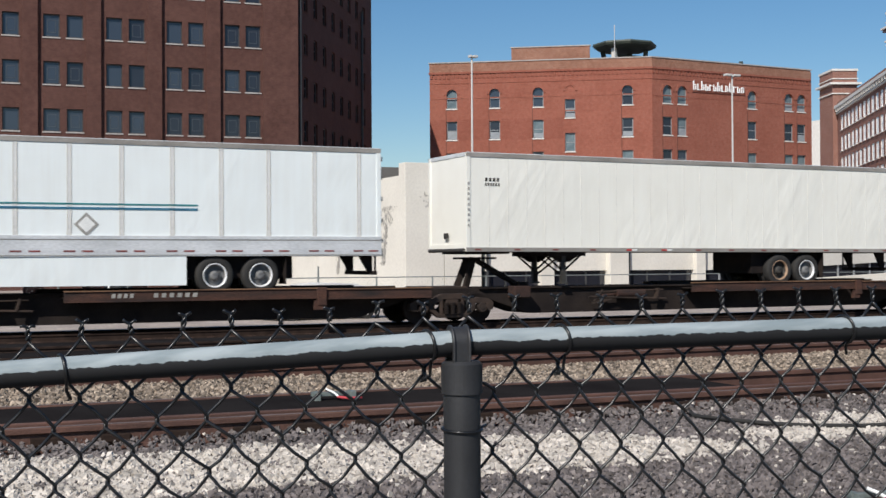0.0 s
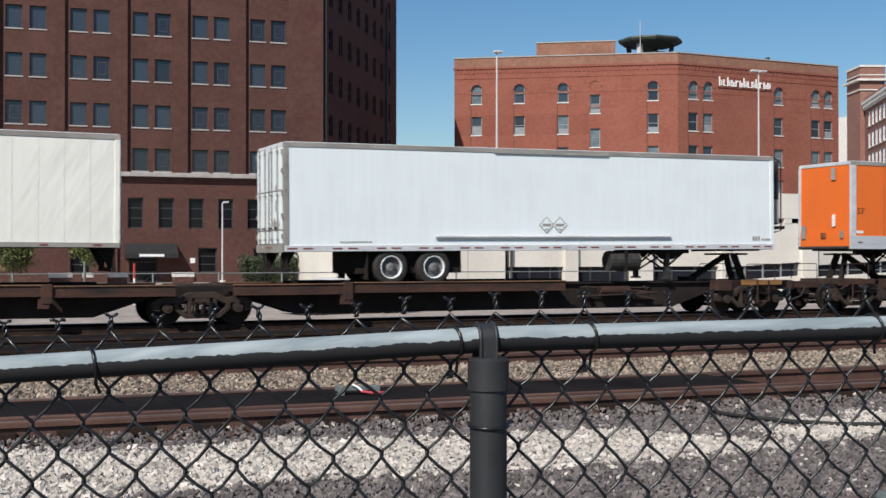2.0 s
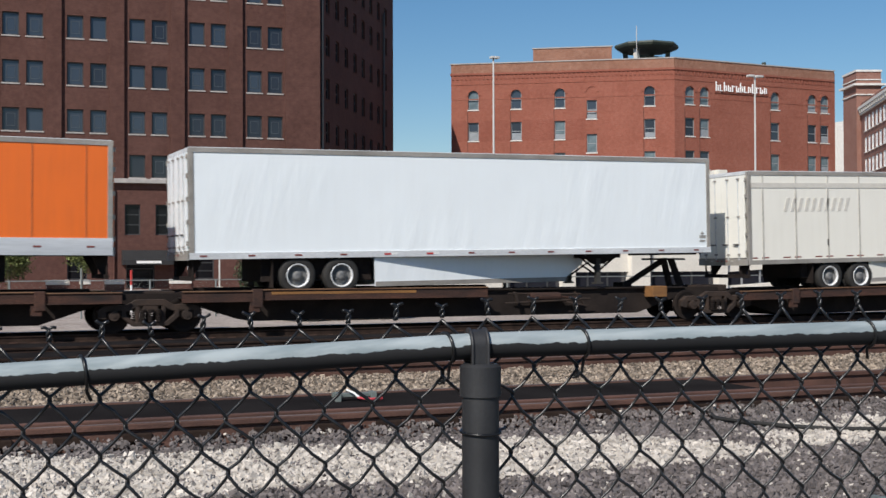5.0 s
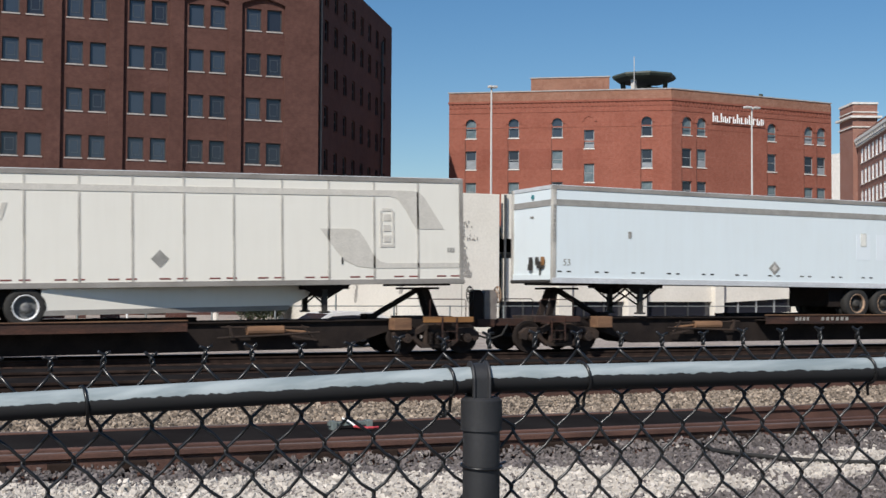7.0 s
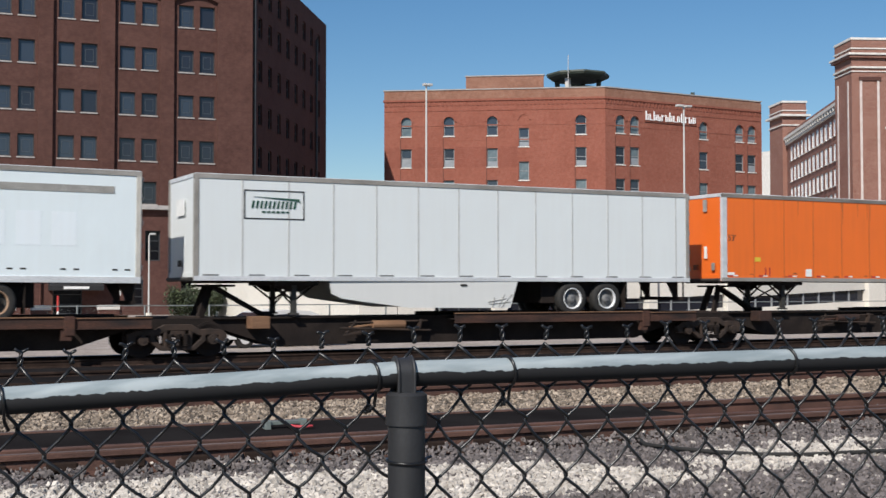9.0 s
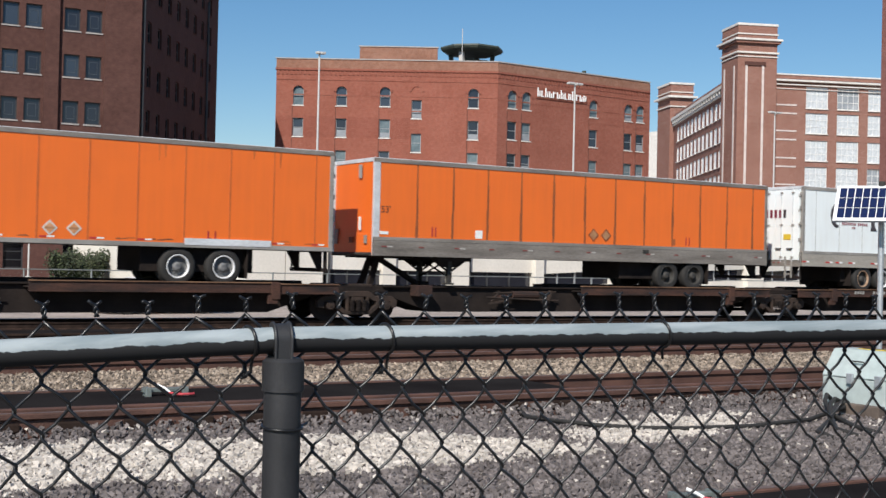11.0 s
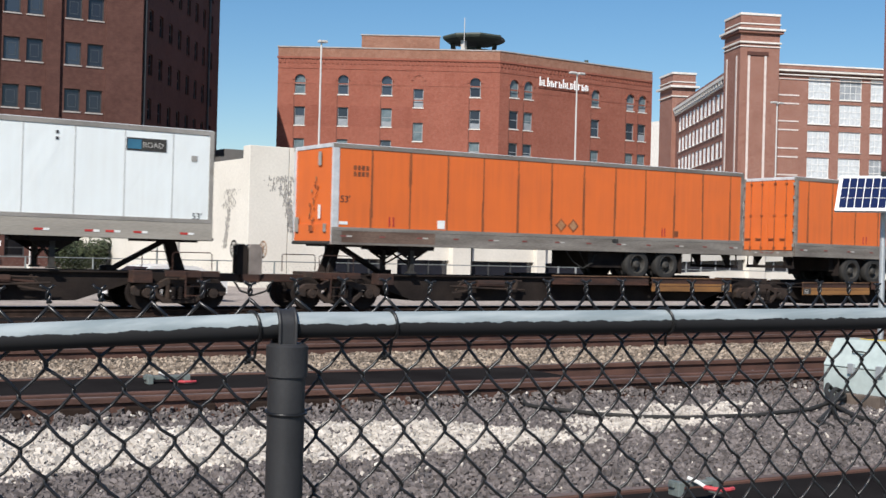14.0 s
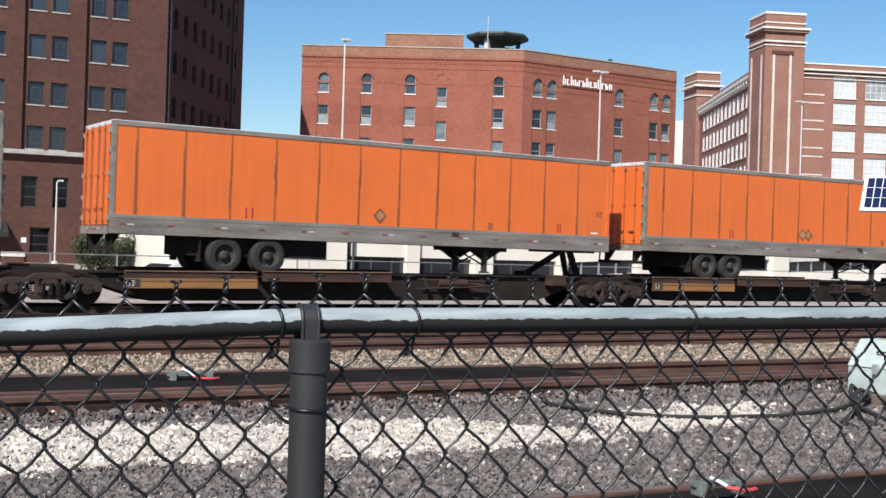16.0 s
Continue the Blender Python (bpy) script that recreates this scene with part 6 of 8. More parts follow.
        for sy in (1, -1):
            bm = prism(bmesh.new(), [(X(a), b) for a, b in pts], 0.0, 0.03)
            for v in bm.verts:
                u = v.co.x if front == "L" else L - v.co.x
                y = edge + v.co.y + tuck * (u1 - u) / (u1 - u0)
                v.co.y = y if sy > 0 else WIDE - y
            bmesh.ops.recalc_face_normals(bm, faces=bm.faces)
            if kind == "taper":
                strip = prism(bmesh.new(), [(X(u0 + 0.75), 1.17), (X(u0 + 0.68), 1.3), (X(u1 - 0.02), 1.3), (X(u1 - 0.02), 1.17)], -0.012, 0.0)
                for v in strip.verts:
                    u = v.co.x if front == "L" else L - v.co.x
                    y = edge + v.co.y + tuck * (u1 - u) / (u1 - u0)
                    v.co.y = y if sy > 0 else WIDE - y
                bmesh.ops.recalc_face_normals(strip, faces=strip.faces)
                part("rubber_strip", strip, M_GREY_RAIL, t, "grey rubber strip under the skirt")
            part("side_skirt", bm, skirt_mat or paint, t, "aerodynamic side skirt")
    return t


def build_unit(s, length, front, left_end, right_end, ochre=None, numbers=False, rake=0.0, drop=0.0):
    """One spine-car platform under a trailer; left_end and right_end: its bogie centres by the trailer's own x."""
    t = thing("spine_car", "black and rust-brown spine car platform", "railcar", pose(s, TRAIN_Y, 0), "platforms of the train")
    MOVERS.append((t, s, TRAIN_Y, rake, length, drop))
    L = length
    mid = WIDE / 2

    def X(u):
        return u if front == "L" else L - u
    a, b = left_end, right_end
    part("centre_sill", prism(bmesh.new(), [(a - 0.3, 1.0), (a - 0.3, 0.72), (a + 1.35, 0.68), (a + 2.7, 0.24), (b - 2.7, 0.24), (b - 1.35, 0.68), (b + 0.3, 0.72), (b + 0.3, 1.0)],
                              mid - 0.75, mid + 0.75), M_BLACK_STEEL, t)
    part("sill_flange", cube(a + 1.0, b - 1.0, mid - 0.85, mid + 0.85, 0.98, 1.02), M_BLACK_STEEL, t)
    # wheel decks on both sides, in two lengths with a hinge bracket between
    u0, uh = (L - 8.3, L - 4.2) if ochre == "boards" else (L - 8.45, L - 1.75)
    end_u = (L - 0.45) if ochre == "boards" else (b - 0.75) if front == "L" else (L - a - 0.75)
    for y0, y1, e in ((-0.06, 0.78, -0.06), (WIDE - 0.78, WIDE + 0.06, WIDE)):
        for ua, ub, drop in ((u0, uh - 0.08, 0.0), (uh + 0.08, end_u, -0.03)):
            xa, xb = sorted((X(ua), X(ub)))
            d = part("wheel_deck", cube(xa, xb, y0 + 0.05, y1, 0.9 + drop, 0.935 + drop), M_BLACK_STEEL, t)
            part("edge_channel", cube(xa, xb, e + 0.02, e + 0.05, 0.82 + drop, 1.075 + drop), M_RUST_STEEL, d, "rusty edge beam")
            if ochre == "stripe" and drop == 0.0:
                part("ochre_strip", cube(xa + 0.3, xb - 2.2, e + 0.012, e + 0.02, 0.95, 1.02), M_OCHRE, d, "worn ochre strip on the edge beam")
            part("lower_lip", cube(xa, xb, e - 0.012, e + 0.075, 0.8 + drop, 0.82 + drop), M_RUST_STEEL, d)
            if ochre == "boards" and drop:
                part("side_board", cube(xa, xb, e - 0.01, e + 0.05, 0.6, 0.86, bevel=0.006), M_OCHRE, d, "ochre side board with a size mark")
                if e < 0:
                    xs = xb - 0.45 if front == "L" else xa + 0.05
                    part("mark_patch", cube(xs - 0.06, xs + 0.36, e - 0.014, e - 0.008, 0.625, 0.845), M_HUB, d)
                    text_part("size_mark", "53", 0.22, xs, 0.655, d, M_DULL_WHITE, e - 0.02)
            part("edge_lip", cube(xa, xb, e - 0.015, e + 0.075, 1.065 + drop, 1.095 + drop), M_TAN_EDGE, d)
        arm = bar(bmesh.new(), (0, y0 + (0.1 if y0 < 1 else 0.74), 0.98), (0, mid, 0.45), 0.08, 0.06)
        row_of("deck_bracket", arm, M_BLACK_STEEL, t, [X(u0 + 0.4 + q * (L - u0) / 6) for q in range(6)])
        xh = X(uh)
        if ochre != "boards":
            bm = cube(xh - 0.13, xh + 0.13, e - 0.05, e + 0.16, 0.62, 1.1, bevel=0.02)
            box(bm, xh - 0.2, xh + 0.05, e - 0.02, e + 0.12, 0.5, 0.75)
            part("hinge_bracket", bm, M_RUST_STEEL, t, "rusty hinge bracket")
    # inner run of the sill top, slightly raised guard near the decks
    xa, xb = sorted((X(u0 - 0.5), X(L - 0.4)))
    part("guide_rail", cube(xa, xb, mid - 0.2, mid + 0.2, 1.02, 1.13), M_BLACK_STEEL, t)
    # hitch stand under the kingpin
    for sy in (-1, 1):
        part("hitch_stand", bar(bmesh.new(), (X(0.45), mid + sy * 0.3, 1.0), (X(0.75), mid + sy * 0.2, 1.88), 0.1, 0.2), M_BLACK_STEEL, t)
    part("hitch_strut", bar(bmesh.new(), (X(2.4), mid, 1.02), (X(0.9), mid, 1.84), 0.3, 0.1), M_BLACK_STEEL, t)
    part("strut_foot", cube(X(2.4) - 0.16, X(2.4) + 0.16, mid - 0.3, mid + 0.3, 1.0, 1.16, bevel=0.03), M_BLACK_STEEL, t)
    xa, xb = sorted((X(0.45), X(1.35)))
    part("hitch_plate", cube(xa, xb, mid - 0.55, mid + 0.55, 1.84, 1.9, bevel=0.01), M_BLACK_STEEL, t)
    part("end_bracket", cube(X(1.85) - 0.26, X(1.85) + 0.26, 0.05, 0.5, 0.72, 1.05, bevel=0.02), {"stripe": M_OCHRE, "tan": M_TAN_EDGE}.get(ochre, M_RUST_STEEL), t, "boxy end bracket")
    # brake gear and air tank
    bm = bmesh.new()
    rod(bm, (X(5.2), 0.3, 0.78), (X(6.2), 0.3, 0.78), 0.12, 12)
    rod(bm, (X(4.5), 0.28, 0.7), (X(5.2), 0.3, 0.78), 0.04, 6)
    part("brake_cylinder", bm, M_TAN_EDGE if ochre == "tan" or s == -50.60 else M_RUST_STEEL, t, "rust-orange brake cylinder")
    bm = bmesh.new()
    rod(bm, (X(4.2), 0.24, 0.7), (X(7.0), 0.24, 0.6), 0.03, 6)
    rod(bm, (X(4.5), 0.26, 0.84), (X(6.9), 0.26, 0.88), 0.025, 6)
    rod(bm, (X(4.4), 0.26, 0.56), (X(4.7), 0.26, 0.9), 0.03, 6)
    bar(bm, (X(6.6), 0.26, 0.6), (X(6.7), 0.26, 0.92), 0.14, 0.06)
    bar(bm, (X(5.0), 0.25, 0.62), (X(4.3), 0.25, 0.5), 0.08, 0.05)
    part("brake_rigging", bm, M_BOGIE, t)
    if numbers:
        xa = min(X(u0), X(uh))
        bars(t, M_MARK_GREY, xa + 1.15, 0.9, 4, 0.6, 0.11, 0.4, -0.05, 0.15)
        bars(t, M_MARK_GREY, xa + 2.2, 0.9, 6, 1.2, 0.11, 0.45, -0.05, 0.15)
    return t


WHEELS = {}


def build_bogie(s, label="dark brown cast-steel bogie"):
    t = thing("bogie", label, "bogie", pose(s, TRACK_MID, 0), "bogies of the train")
    MOVERS.append((t, s, TRACK_MID, 0.0, 1.0, 0.0))
    if not WHEELS:
        bm = bmesh.new()
        prism(bm, [(-1.3, 0.4), (-1.32, 0.6), (-1.14, 0.72), (-0.84, 0.74), (-0.6, 0.72), (-0.36, 0.86), (0.36, 0.86), (0.6, 0.72), (0.84, 0.74), (1.14, 0.72), (1.32, 0.6), (1.3, 0.4),
                   (1.1, 0.36), (1.08, 0.56), (0.74, 0.58), (0.56, 0.56), (0.3, 0.7), (-0.3, 0.7), (-0.56, 0.56), (-0.74, 0.58), (-1.08, 0.56), (-1.1, 0.36)], -0.09, 0.09)
        prism(bm, [(-0.74, 0.6), (-0.74, 0.42), (-0.44, 0.18), (0.44, 0.18), (0.74, 0.42), (0.74, 0.6), (0.62, 0.6), (0.6, 0.46), (0.38, 0.29), (-0.38, 0.29), (-0.6, 0.46), (-0.62, 0.6)], -0.09, 0.09)
        for x in (-0.33, 0.33):
            box(bm, x - 0.05, x + 0.05, -0.085, 0.085, 0.28, 0.72)
        bmesh.ops.bevel(bm, geom=list(bm.edges), offset=0.014, segments=1, affect="EDGES")
        for x in (-0.92, 0.92):
            rod(bm, (x, -0.17, 0.46), (x, 0.05, 0.46), 0.13, 14)
            rod(bm, (x, -0.19, 0.46), (x, -0.1, 0.46), 0.06, 8)
        WHEELS["side"] = bm
        o = part("side_frame", bm, M_BOGIE)
        WHEELS["side"] = o.data
        bpy.data.objects.remove(o)
        bm = bmesh.new()
        for x in (-0.2, 0.0, 0.2):
            for q in range(6):
                lathe_z = 0.3 + q * 0.055
                rod(bm, (x, -0.12, lathe_z), (x, -0.12, lathe_z + 0.035), 0.075, 10)
        o = part("spring_nest", bm, M_BLACK_STEEL)
        WHEELS["springs"] = o.data
        bpy.data.objects.remove(o)
        bm = bmesh.new()
        for sd in (-1, 1):
            y = sd * 0.7525
            lathe(bm, [(0.1, y - 0.07), (0.3, y - 0.03), (0.39, y - 0.06), (0.46, y - 0.06), (0.46, y + 0.06), (0.39, y + 0.06), (0.3, y + 0.03), (0.1, y + 0.07)], 28)
        rod(bm, (0, -1.05, 0), (0, 1.05, 0), 0.08, 10)
        for q in range(4):
            an = math.pi / 2 * q
            for y in (-0.83, 0.83):
                rod(bm, (0.2 * math.cos(an), y, 0.2 * math.sin(an)), (0.2 * math.cos(an), y * 0.98, 0.2 * math.sin(an)), 0.03, 6)
        bmesh.ops.recalc_face_normals(bm, faces=bm.faces)
        o = part("wheelset", bm, M_BLACK_STEEL)
        WHEELS["wheelset"] = o.data
        bpy.data.objects.remove(o)
    for y in (-1.02, 1.02):
        sf = share("side_frame", WHEELS["side"], t, pose(0, y, 0))
        share("spring_nest", WHEELS["springs"], sf, pose(0, 0, 0, 0, 0, 0 if y < 0 else 180))
    part("bolster", cube(-0.2, 0.2, -1.1, 1.1, 0.52, 0.82, bevel=0.03), M_BOGIE, t)
    part("centre_plate", cube(-0.72, 0.72, -0.62, 0.62, 0.86, 1.06, bevel=0.02), M_BOGIE, t)
    part("brake_beam", bar(bmesh.new(), (-0.45, -0.7, 0.42), (-0.45, 0.7, 0.42), 0.08, 0.08), M_BLACK_STEEL, t)
    part("brake_beam", bar(bmesh.new(), (0.45, -0.7, 0.42), (0.45, 0.7, 0.42), 0.08, 0.08), M_BLACK_STEEL, t)
    for x in (-0.92, 0.92):
        w = share("wheelset", WHEELS["wheelset"], t, pose(x, 0, 0.46))
        WHEELSETS.append((w, x))
    return t


def build_coupler(s0, s1, step_mat=None, wheel=True):
    """The coupling between two cars, with a hand-brake stand."""
    t = thing("coupler", "rusty coupler and brake stand between two cars", "coupler", pose((s0 + s1) / 2, TRACK_MID, 0), "couplers of the train")
    MOVERS.append((t, (s0 + s1) / 2, TRACK_MID, 0.0, 1.0, 0.0))
    h = (s1 - s0) / 2
    part("drawbar", cube(-h + 0.3, h - 0.3, -0.12, 0.12, 0.75, 0.98, bevel=0.03), M_RUST_STEEL, t)
    part("knuckle", cube(-0.3, 0.3, -0.2, 0.2, 0.72, 1.02, bevel=0.05), M_RUST_STEEL, t)
    part("air_hose", tube_mesh([[(-0.6, -0.4, 0.8), (-0.4, -0.42, 0.5), (0.0, -0.44, 0.38), (0.4, -0.42, 0.5), (0.6, -0.4, 0.8)]], 0.03, 8), M_TYRE, t)
    for sx in (-1, 1):
        e = sx * (h - 0.25)
        part("end_sill", cube(e - 0.14, e + 0.14, -1.25, 1.25, 0.82, 1.04, bevel=0.015), M_RUST_STEEL, t)
        part("side_step", cube(e - 0.75, e + 0.75, -1.4, -1.28, 0.9, 1.06, bevel=0.01), (step_mat or M_OCHRE) if sx < 0 else M_RUST_STEEL, t)
        bm = bmesh.new()
        for x in (e - 0.22, e + 0.22):
            bar(bm, (x, -1.42, 0.35), (x, -1.42, 1.05), 0.04, 0.02)
        for z in (0.4, 0.65, 0.9):
            bar(bm, (e - 0.22, -1.43, z), (e + 0.22, -1.43, z), 0.03, 0.02)
        part("step_ladder", bm, M_RUST_STEEL, t)
        for y in (-1.3, 1.2):
            part("grab_rail", tube_mesh([[(e - 0.55, y, 1.04), (e - 0.55, y, 1.5), (e - 0.5, y, 1.55), (e + 0.5, y, 1.55), (e + 0.55, y, 1.5), (e + 0.55, y, 1.04)]], 0.014, 6), M_RUST_STEEL, t, "thin rusty grab rail")
    if not wheel:
        return
    # two brake stands back to back, each with its hand wheel on the outer side
    for x0, x1, xw, mat in ((-0.42, -0.1, -0.47, M_BLACK_STEEL), (-0.06, 0.34, 0.43, M_GREY_RUST)):
        bm = prism(bmesh.new(), [(x0, 0.95), (x1, 0.95), (x1, 1.72), (x1 - 0.1, 1.82), (x0 + 0.08, 1.82), (x0, 1.74)], -0.2, 0.12)
        part("brake_stand", bm, mat, t)
        bm = lathe(bmesh.new(), [(0.235, -0.018), (0.26, 0.0), (0.235, 0.018), (0.21, 0.0), (0.235, -0.018)], 20)
        for q in range(4):
            a = math.pi * q / 4
            bar(bm, (-0.23 * math.cos(a), 0, -0.23 * math.sin(a)), (0.23 * math.cos(a), 0, 0.23 * math.sin(a)), 0.02, 0.02)
        ob = part("brake_wheel", bm, M_HUB if xw < 0 else M_RIM_RUST, t)
        ob.rotation_euler = (0, 0, radians(90))
        ob.location = (xw, -0.05, 1.68)
        part("wheel_shaft", rod(bmesh.new(), (xw, -0.05, 1.68), ((x0 + x1) / 2, -0.05, 1.68), 0.025, 6), mat, t)


P_WHITE = trailer_paint("white_trailer_paint", (0.775, 0.815, 0.81), (0.6, 0.58, 0.54), 0.2, streak=0.25)
P_COOL = trailer_paint("cool_white_trailer_paint", (0.7, 0.765, 0.785), (0.58, 0.59, 0.57), 0.13, streak=0.15)
P_CREAM = trailer_paint("off_white_trailer_paint", (0.8, 0.785, 0.72), (0.56, 0.51, 0.43), 0.38, streak=0.18, tilt=28)
P_CLEAN = trailer_paint("clean_white_trailer_paint", (0.78, 0.82, 0.84), (0.66, 0.67, 0.66), 0.3, streak=0.16, tilt=14)
P_SMOOTH = trailer_paint("smooth_white_trailer_paint", (0.77, 0.82, 0.83), (0.6, 0.63, 0.62), 0.07, streak=0.3, tilt=8)
P_BONE = trailer_paint("bone_trailer_paint", (0.78, 0.75, 0.675), (0.6, 0.56, 0.48), 0.08, streak=0.16)
P_GREY = trailer_paint("pale_grey_trailer_paint", (0.67, 0.7, 0.7), (0.6, 0.59, 0.57), 0.12, streak=0.2)
P_GHOST_BLUE = trailer_paint("faded_blue_white_print", (0.735, 0.79, 0.82), (0.62, 0.62, 0.6), 0.13, streak=0.15)
P_SKIRT = trailer_paint("grey_skirt_panel", (0.64, 0.64, 0.62), (0.5, 0.49, 0.46), 0.05, streak=0.15)
P_ORANGE = trailer_paint("orange_trailer_paint", (0.76, 0.15, 0.019), (0.5, 0.11, 0.025), 0.12, streak=0.25)
P_ORANGE2 = trailer_paint("faded_orange_trailer_paint", (0.68, 0.145, 0.028), (0.42, 0.1, 0.035), 0.15)
P_RIB_DARK = surf("stained_orange_rib", (0.11, 0.04, 0.02), (0.36, 0.1, 0.03), 2, 0.6, stretch=(1, 1, 0.4))
P_RIB_BONE = surf("stained_bone_rib", (0.25, 0.225, 0.2), (0.6, 0.57, 0.51), 2, 0.6, stretch=(1, 1, 0.4))
P_RIB_ORANGE = surf("orange_rib", (0.4, 0.095, 0.022), (0.6, 0.135, 0.026), 2, 0.5, stretch=(1, 1, 0.4))
M_RAIL_RUST = surf("rusted_bottom_rail", (0.085, 0.05, 0.036), (0.19, 0.13, 0.1), 1.6, 0.85, 0.05, 0.2, 24, stretch=(0.4, 1, 2.0), grain=0.2)
P_PLACARD_PALE = surf("faded_buff_placard", (0.5, 0.2, 0.075), (0.56, 0.3, 0.16), 5, 0.6)
P_PLACARD = surf("faded_tan_placard", (0.3, 0.14, 0.06), (0.42, 0.24, 0.13), 4, 0.6)
P_SEAM = surf("off_white_seam", (0.6, 0.585, 0.54), (0.74, 0.725, 0.67), 2, 0.5, stretch=(1, 1, 0.4))
P_RIB_PALE = surf("stained_white_post", (0.56, 0.55, 0.53), (0.72, 0.73, 0.725), 1.6, 0.6, stretch=(1, 1, 0.35), contrast=0.3)
P_RIB_GREY = surf("pale_rib", (0.4, 0.4, 0.39), (0.54, 0.54, 0.53), 2, 0.5)


def build_train():
    S = [-108.98, -90.23, -69.73, -50.6, -32.49, -14.87, 4.2, 21.76, 39.19, 56.59, 74.6, 94.36, 113.3, 131.02]
    mk = lambda bm, mat, t, name="marking", label="": part(name, bm, mat, t, label)
    # white trailer with twin teal stripes
    t = build_trailer(S[0], 16.15, 1.95, 4.89, "L", P_WHITE, "white trailer with twin teal stripes and side skirt", 13, P_RIB_PALE, 0.52, M_ALU,
                      skirt=(3.4, 10.75, "curve"), rib_size=(0.1, 0.006), marker_z=2.08, axle=(3.41, 4.64), wheel_z=1.445, first_rib=1.45, rib_step=1.277, marks="double", rear_post=P_WHITE)
    for d in (-0.045, 0.045):
        row_of("post_edge", cube(d - 0.009, d + 0.009, -0.012, -0.004, 2.47, 4.76), M_FADED, t, [1.45 + 1.277 * q for q in range(12)])
    part("rub_rail", cube(0.02, 16.12, -0.045, -0.03, 2.38, 2.47, bevel=0.005), M_ALU, t)
    part("rail_groove", cube(0.02, 16.12, -0.036, -0.03, 2.355, 2.378), M_MARK_GREY, t)
    part("rail_groove", cube(0.02, 16.12, -0.036, -0.03, 1.97, 1.99), M_MARK_GREY, t)
    plate("teal_stripe", t, 0.5, 11.05, 3.24, 3.28, M_TEAL)
    plate("blue_stripe", t, 0.5, 11.05, 3.12, 3.18, M_BLUE)
    placard(t, 8.25, 2.75, 0.3, M_MARK_GREY, M_WHITE_PRINT)
    # creamy buckled trailer
    t = build_trailer(S[1], 16.21, 2.03, 4.86, "L", P_CREAM, "off-white trailer with buckled side sheets", 26, P_SEAM, 0.12, M_GREY_RAIL, legs=3.4, corner_mat=P_CREAM,
                      rim=(M_RIM, M_RIM_RUST), rib_size=(0.02, 0.004), axle=(3.85, 4.95), wheel_z=1.445, rake=-0.05)
    bars(t, M_HUB, 0.6, 4.05, 4, 0.5, 0.1, 0.45, -0.012, 0.1)
    bars(t, M_HUB, 0.6, 3.92, 6, 0.5, 0.08, 0.45)
    bm = bmesh.new()
    for q in range(9):
        box(bm, 0.04, 0.09, -0.03, -0.019, 2.75 + 0.15 * q, 2.82 + 0.15 * q)
    mk(bm, M_MARK_GREY, t, "corner_mark")
    # white refrigerated trailer
    t = build_trailer(S[2], 16.02, 1.97, 4.88, "R", P_SMOOTH, "white refrigerated trailer with a nose unit", 0, None, 0.16, M_ALU, axle=(3.05, 4.33), corner_mat=P_SMOOTH, rear_post=M_GREY_RAIL, legs=3.75, rake=0.12, marks="double")
    nose = part("cooling_unit", cube(16.02, 16.5, 0.3, 2.3, 2.75, 4.78, bevel=0.06), M_HUB, t, "dark cooling unit on the nose")
    part("unit_panel", cube(16.06, 16.46, 0.28, 0.31, 2.8, 3.55, bevel=0.008), M_MARK_GREY, nose)
    part("nose_frame", tube_mesh([[(16.05, 0.0, 2.5), (16.3, 0.0, 2.55), (16.32, 0.0, 4.7), (16.05, 0.0, 4.85)]], 0.025, 6), M_BLACK_STEEL, t)
    part("step_shelf", cube(16.05, 16.7, 0.3, 1.2, 2.6, 2.7), M_BLACK_STEEL, t)
    part("fuel_tank", rod(bmesh.new(), (10.05, 0.25, 1.64), (11.05, 0.25, 1.64), 0.3, 18), M_HUB, t, "dark fuel tank")
    part("fuel_tank_cap", rod(bmesh.new(), (11.05, 0.25, 1.64), (11.08, 0.25, 1.64), 0.28, 18), M_GREY_RAIL, t)
    part("fuel_tank_strap", cube(10.5, 10.56, -0.06, 0.5, 1.32, 1.97), M_BLACK_STEEL, t)
    part("side_tube", rod(bmesh.new(), (4.35, -0.045, 2.36), (12.1, -0.045, 2.36), 0.045, 8), M_ALU, t)
    part("roof_strip", cube(6.2, 9.96, -0.05, 0.0, 4.74, 4.81), M_MARK_GREY, t)
    for x in (7.87, 8.31):
        placard(t, x, 2.7, 0.25, M_MARK_GREY, P_SMOOTH, 0.84)
        plate("placard_mark", t, x - 0.14, x + 0.14, 2.66, 2.74, M_MARK_GREY, -0.021)
        plate("placard_mark", t, x - 0.05, x + 0.05, 2.55, 2.59, M_MARK_GREY, -0.021)
    # closed rear doors: cross bars, two grey placards and a strip of marks
    for h in (2.55, 3.6):
        mk(cube(-0.055, -0.045, 0.06, 2.53, h, h + 0.025), M_GREY_RAIL, t, "door_bar")
    mk(cube(-0.056, -0.045, 1.24, 1.3, 2.2, 4.74), M_HUB, t, "door_seal")
    for y in (0.42, 0.72):
        bm = bmesh.new()
        vs = [(y - 0.15, 2.72), (y, 2.56), (y + 0.15, 2.72), (y, 2.88)]
        fa = [bm.verts.new((-0.064, a, b)) for a, b in vs]
        fb = [bm.verts.new((-0.046, a, b)) for a, b in vs]
        bm.faces.new(fa)
        for q in range(4):
            bm.faces.new((fa[q], fb[q], fb[(q + 1) % 4], fa[(q + 1) % 4]))
        mk(bm, M_MARK_GREY, t, "door_placard")
    mk(cube(-0.06, -0.045, 0.5, 0.62, 3.05, 3.35), M_MARK_GREY, t, "door_label")
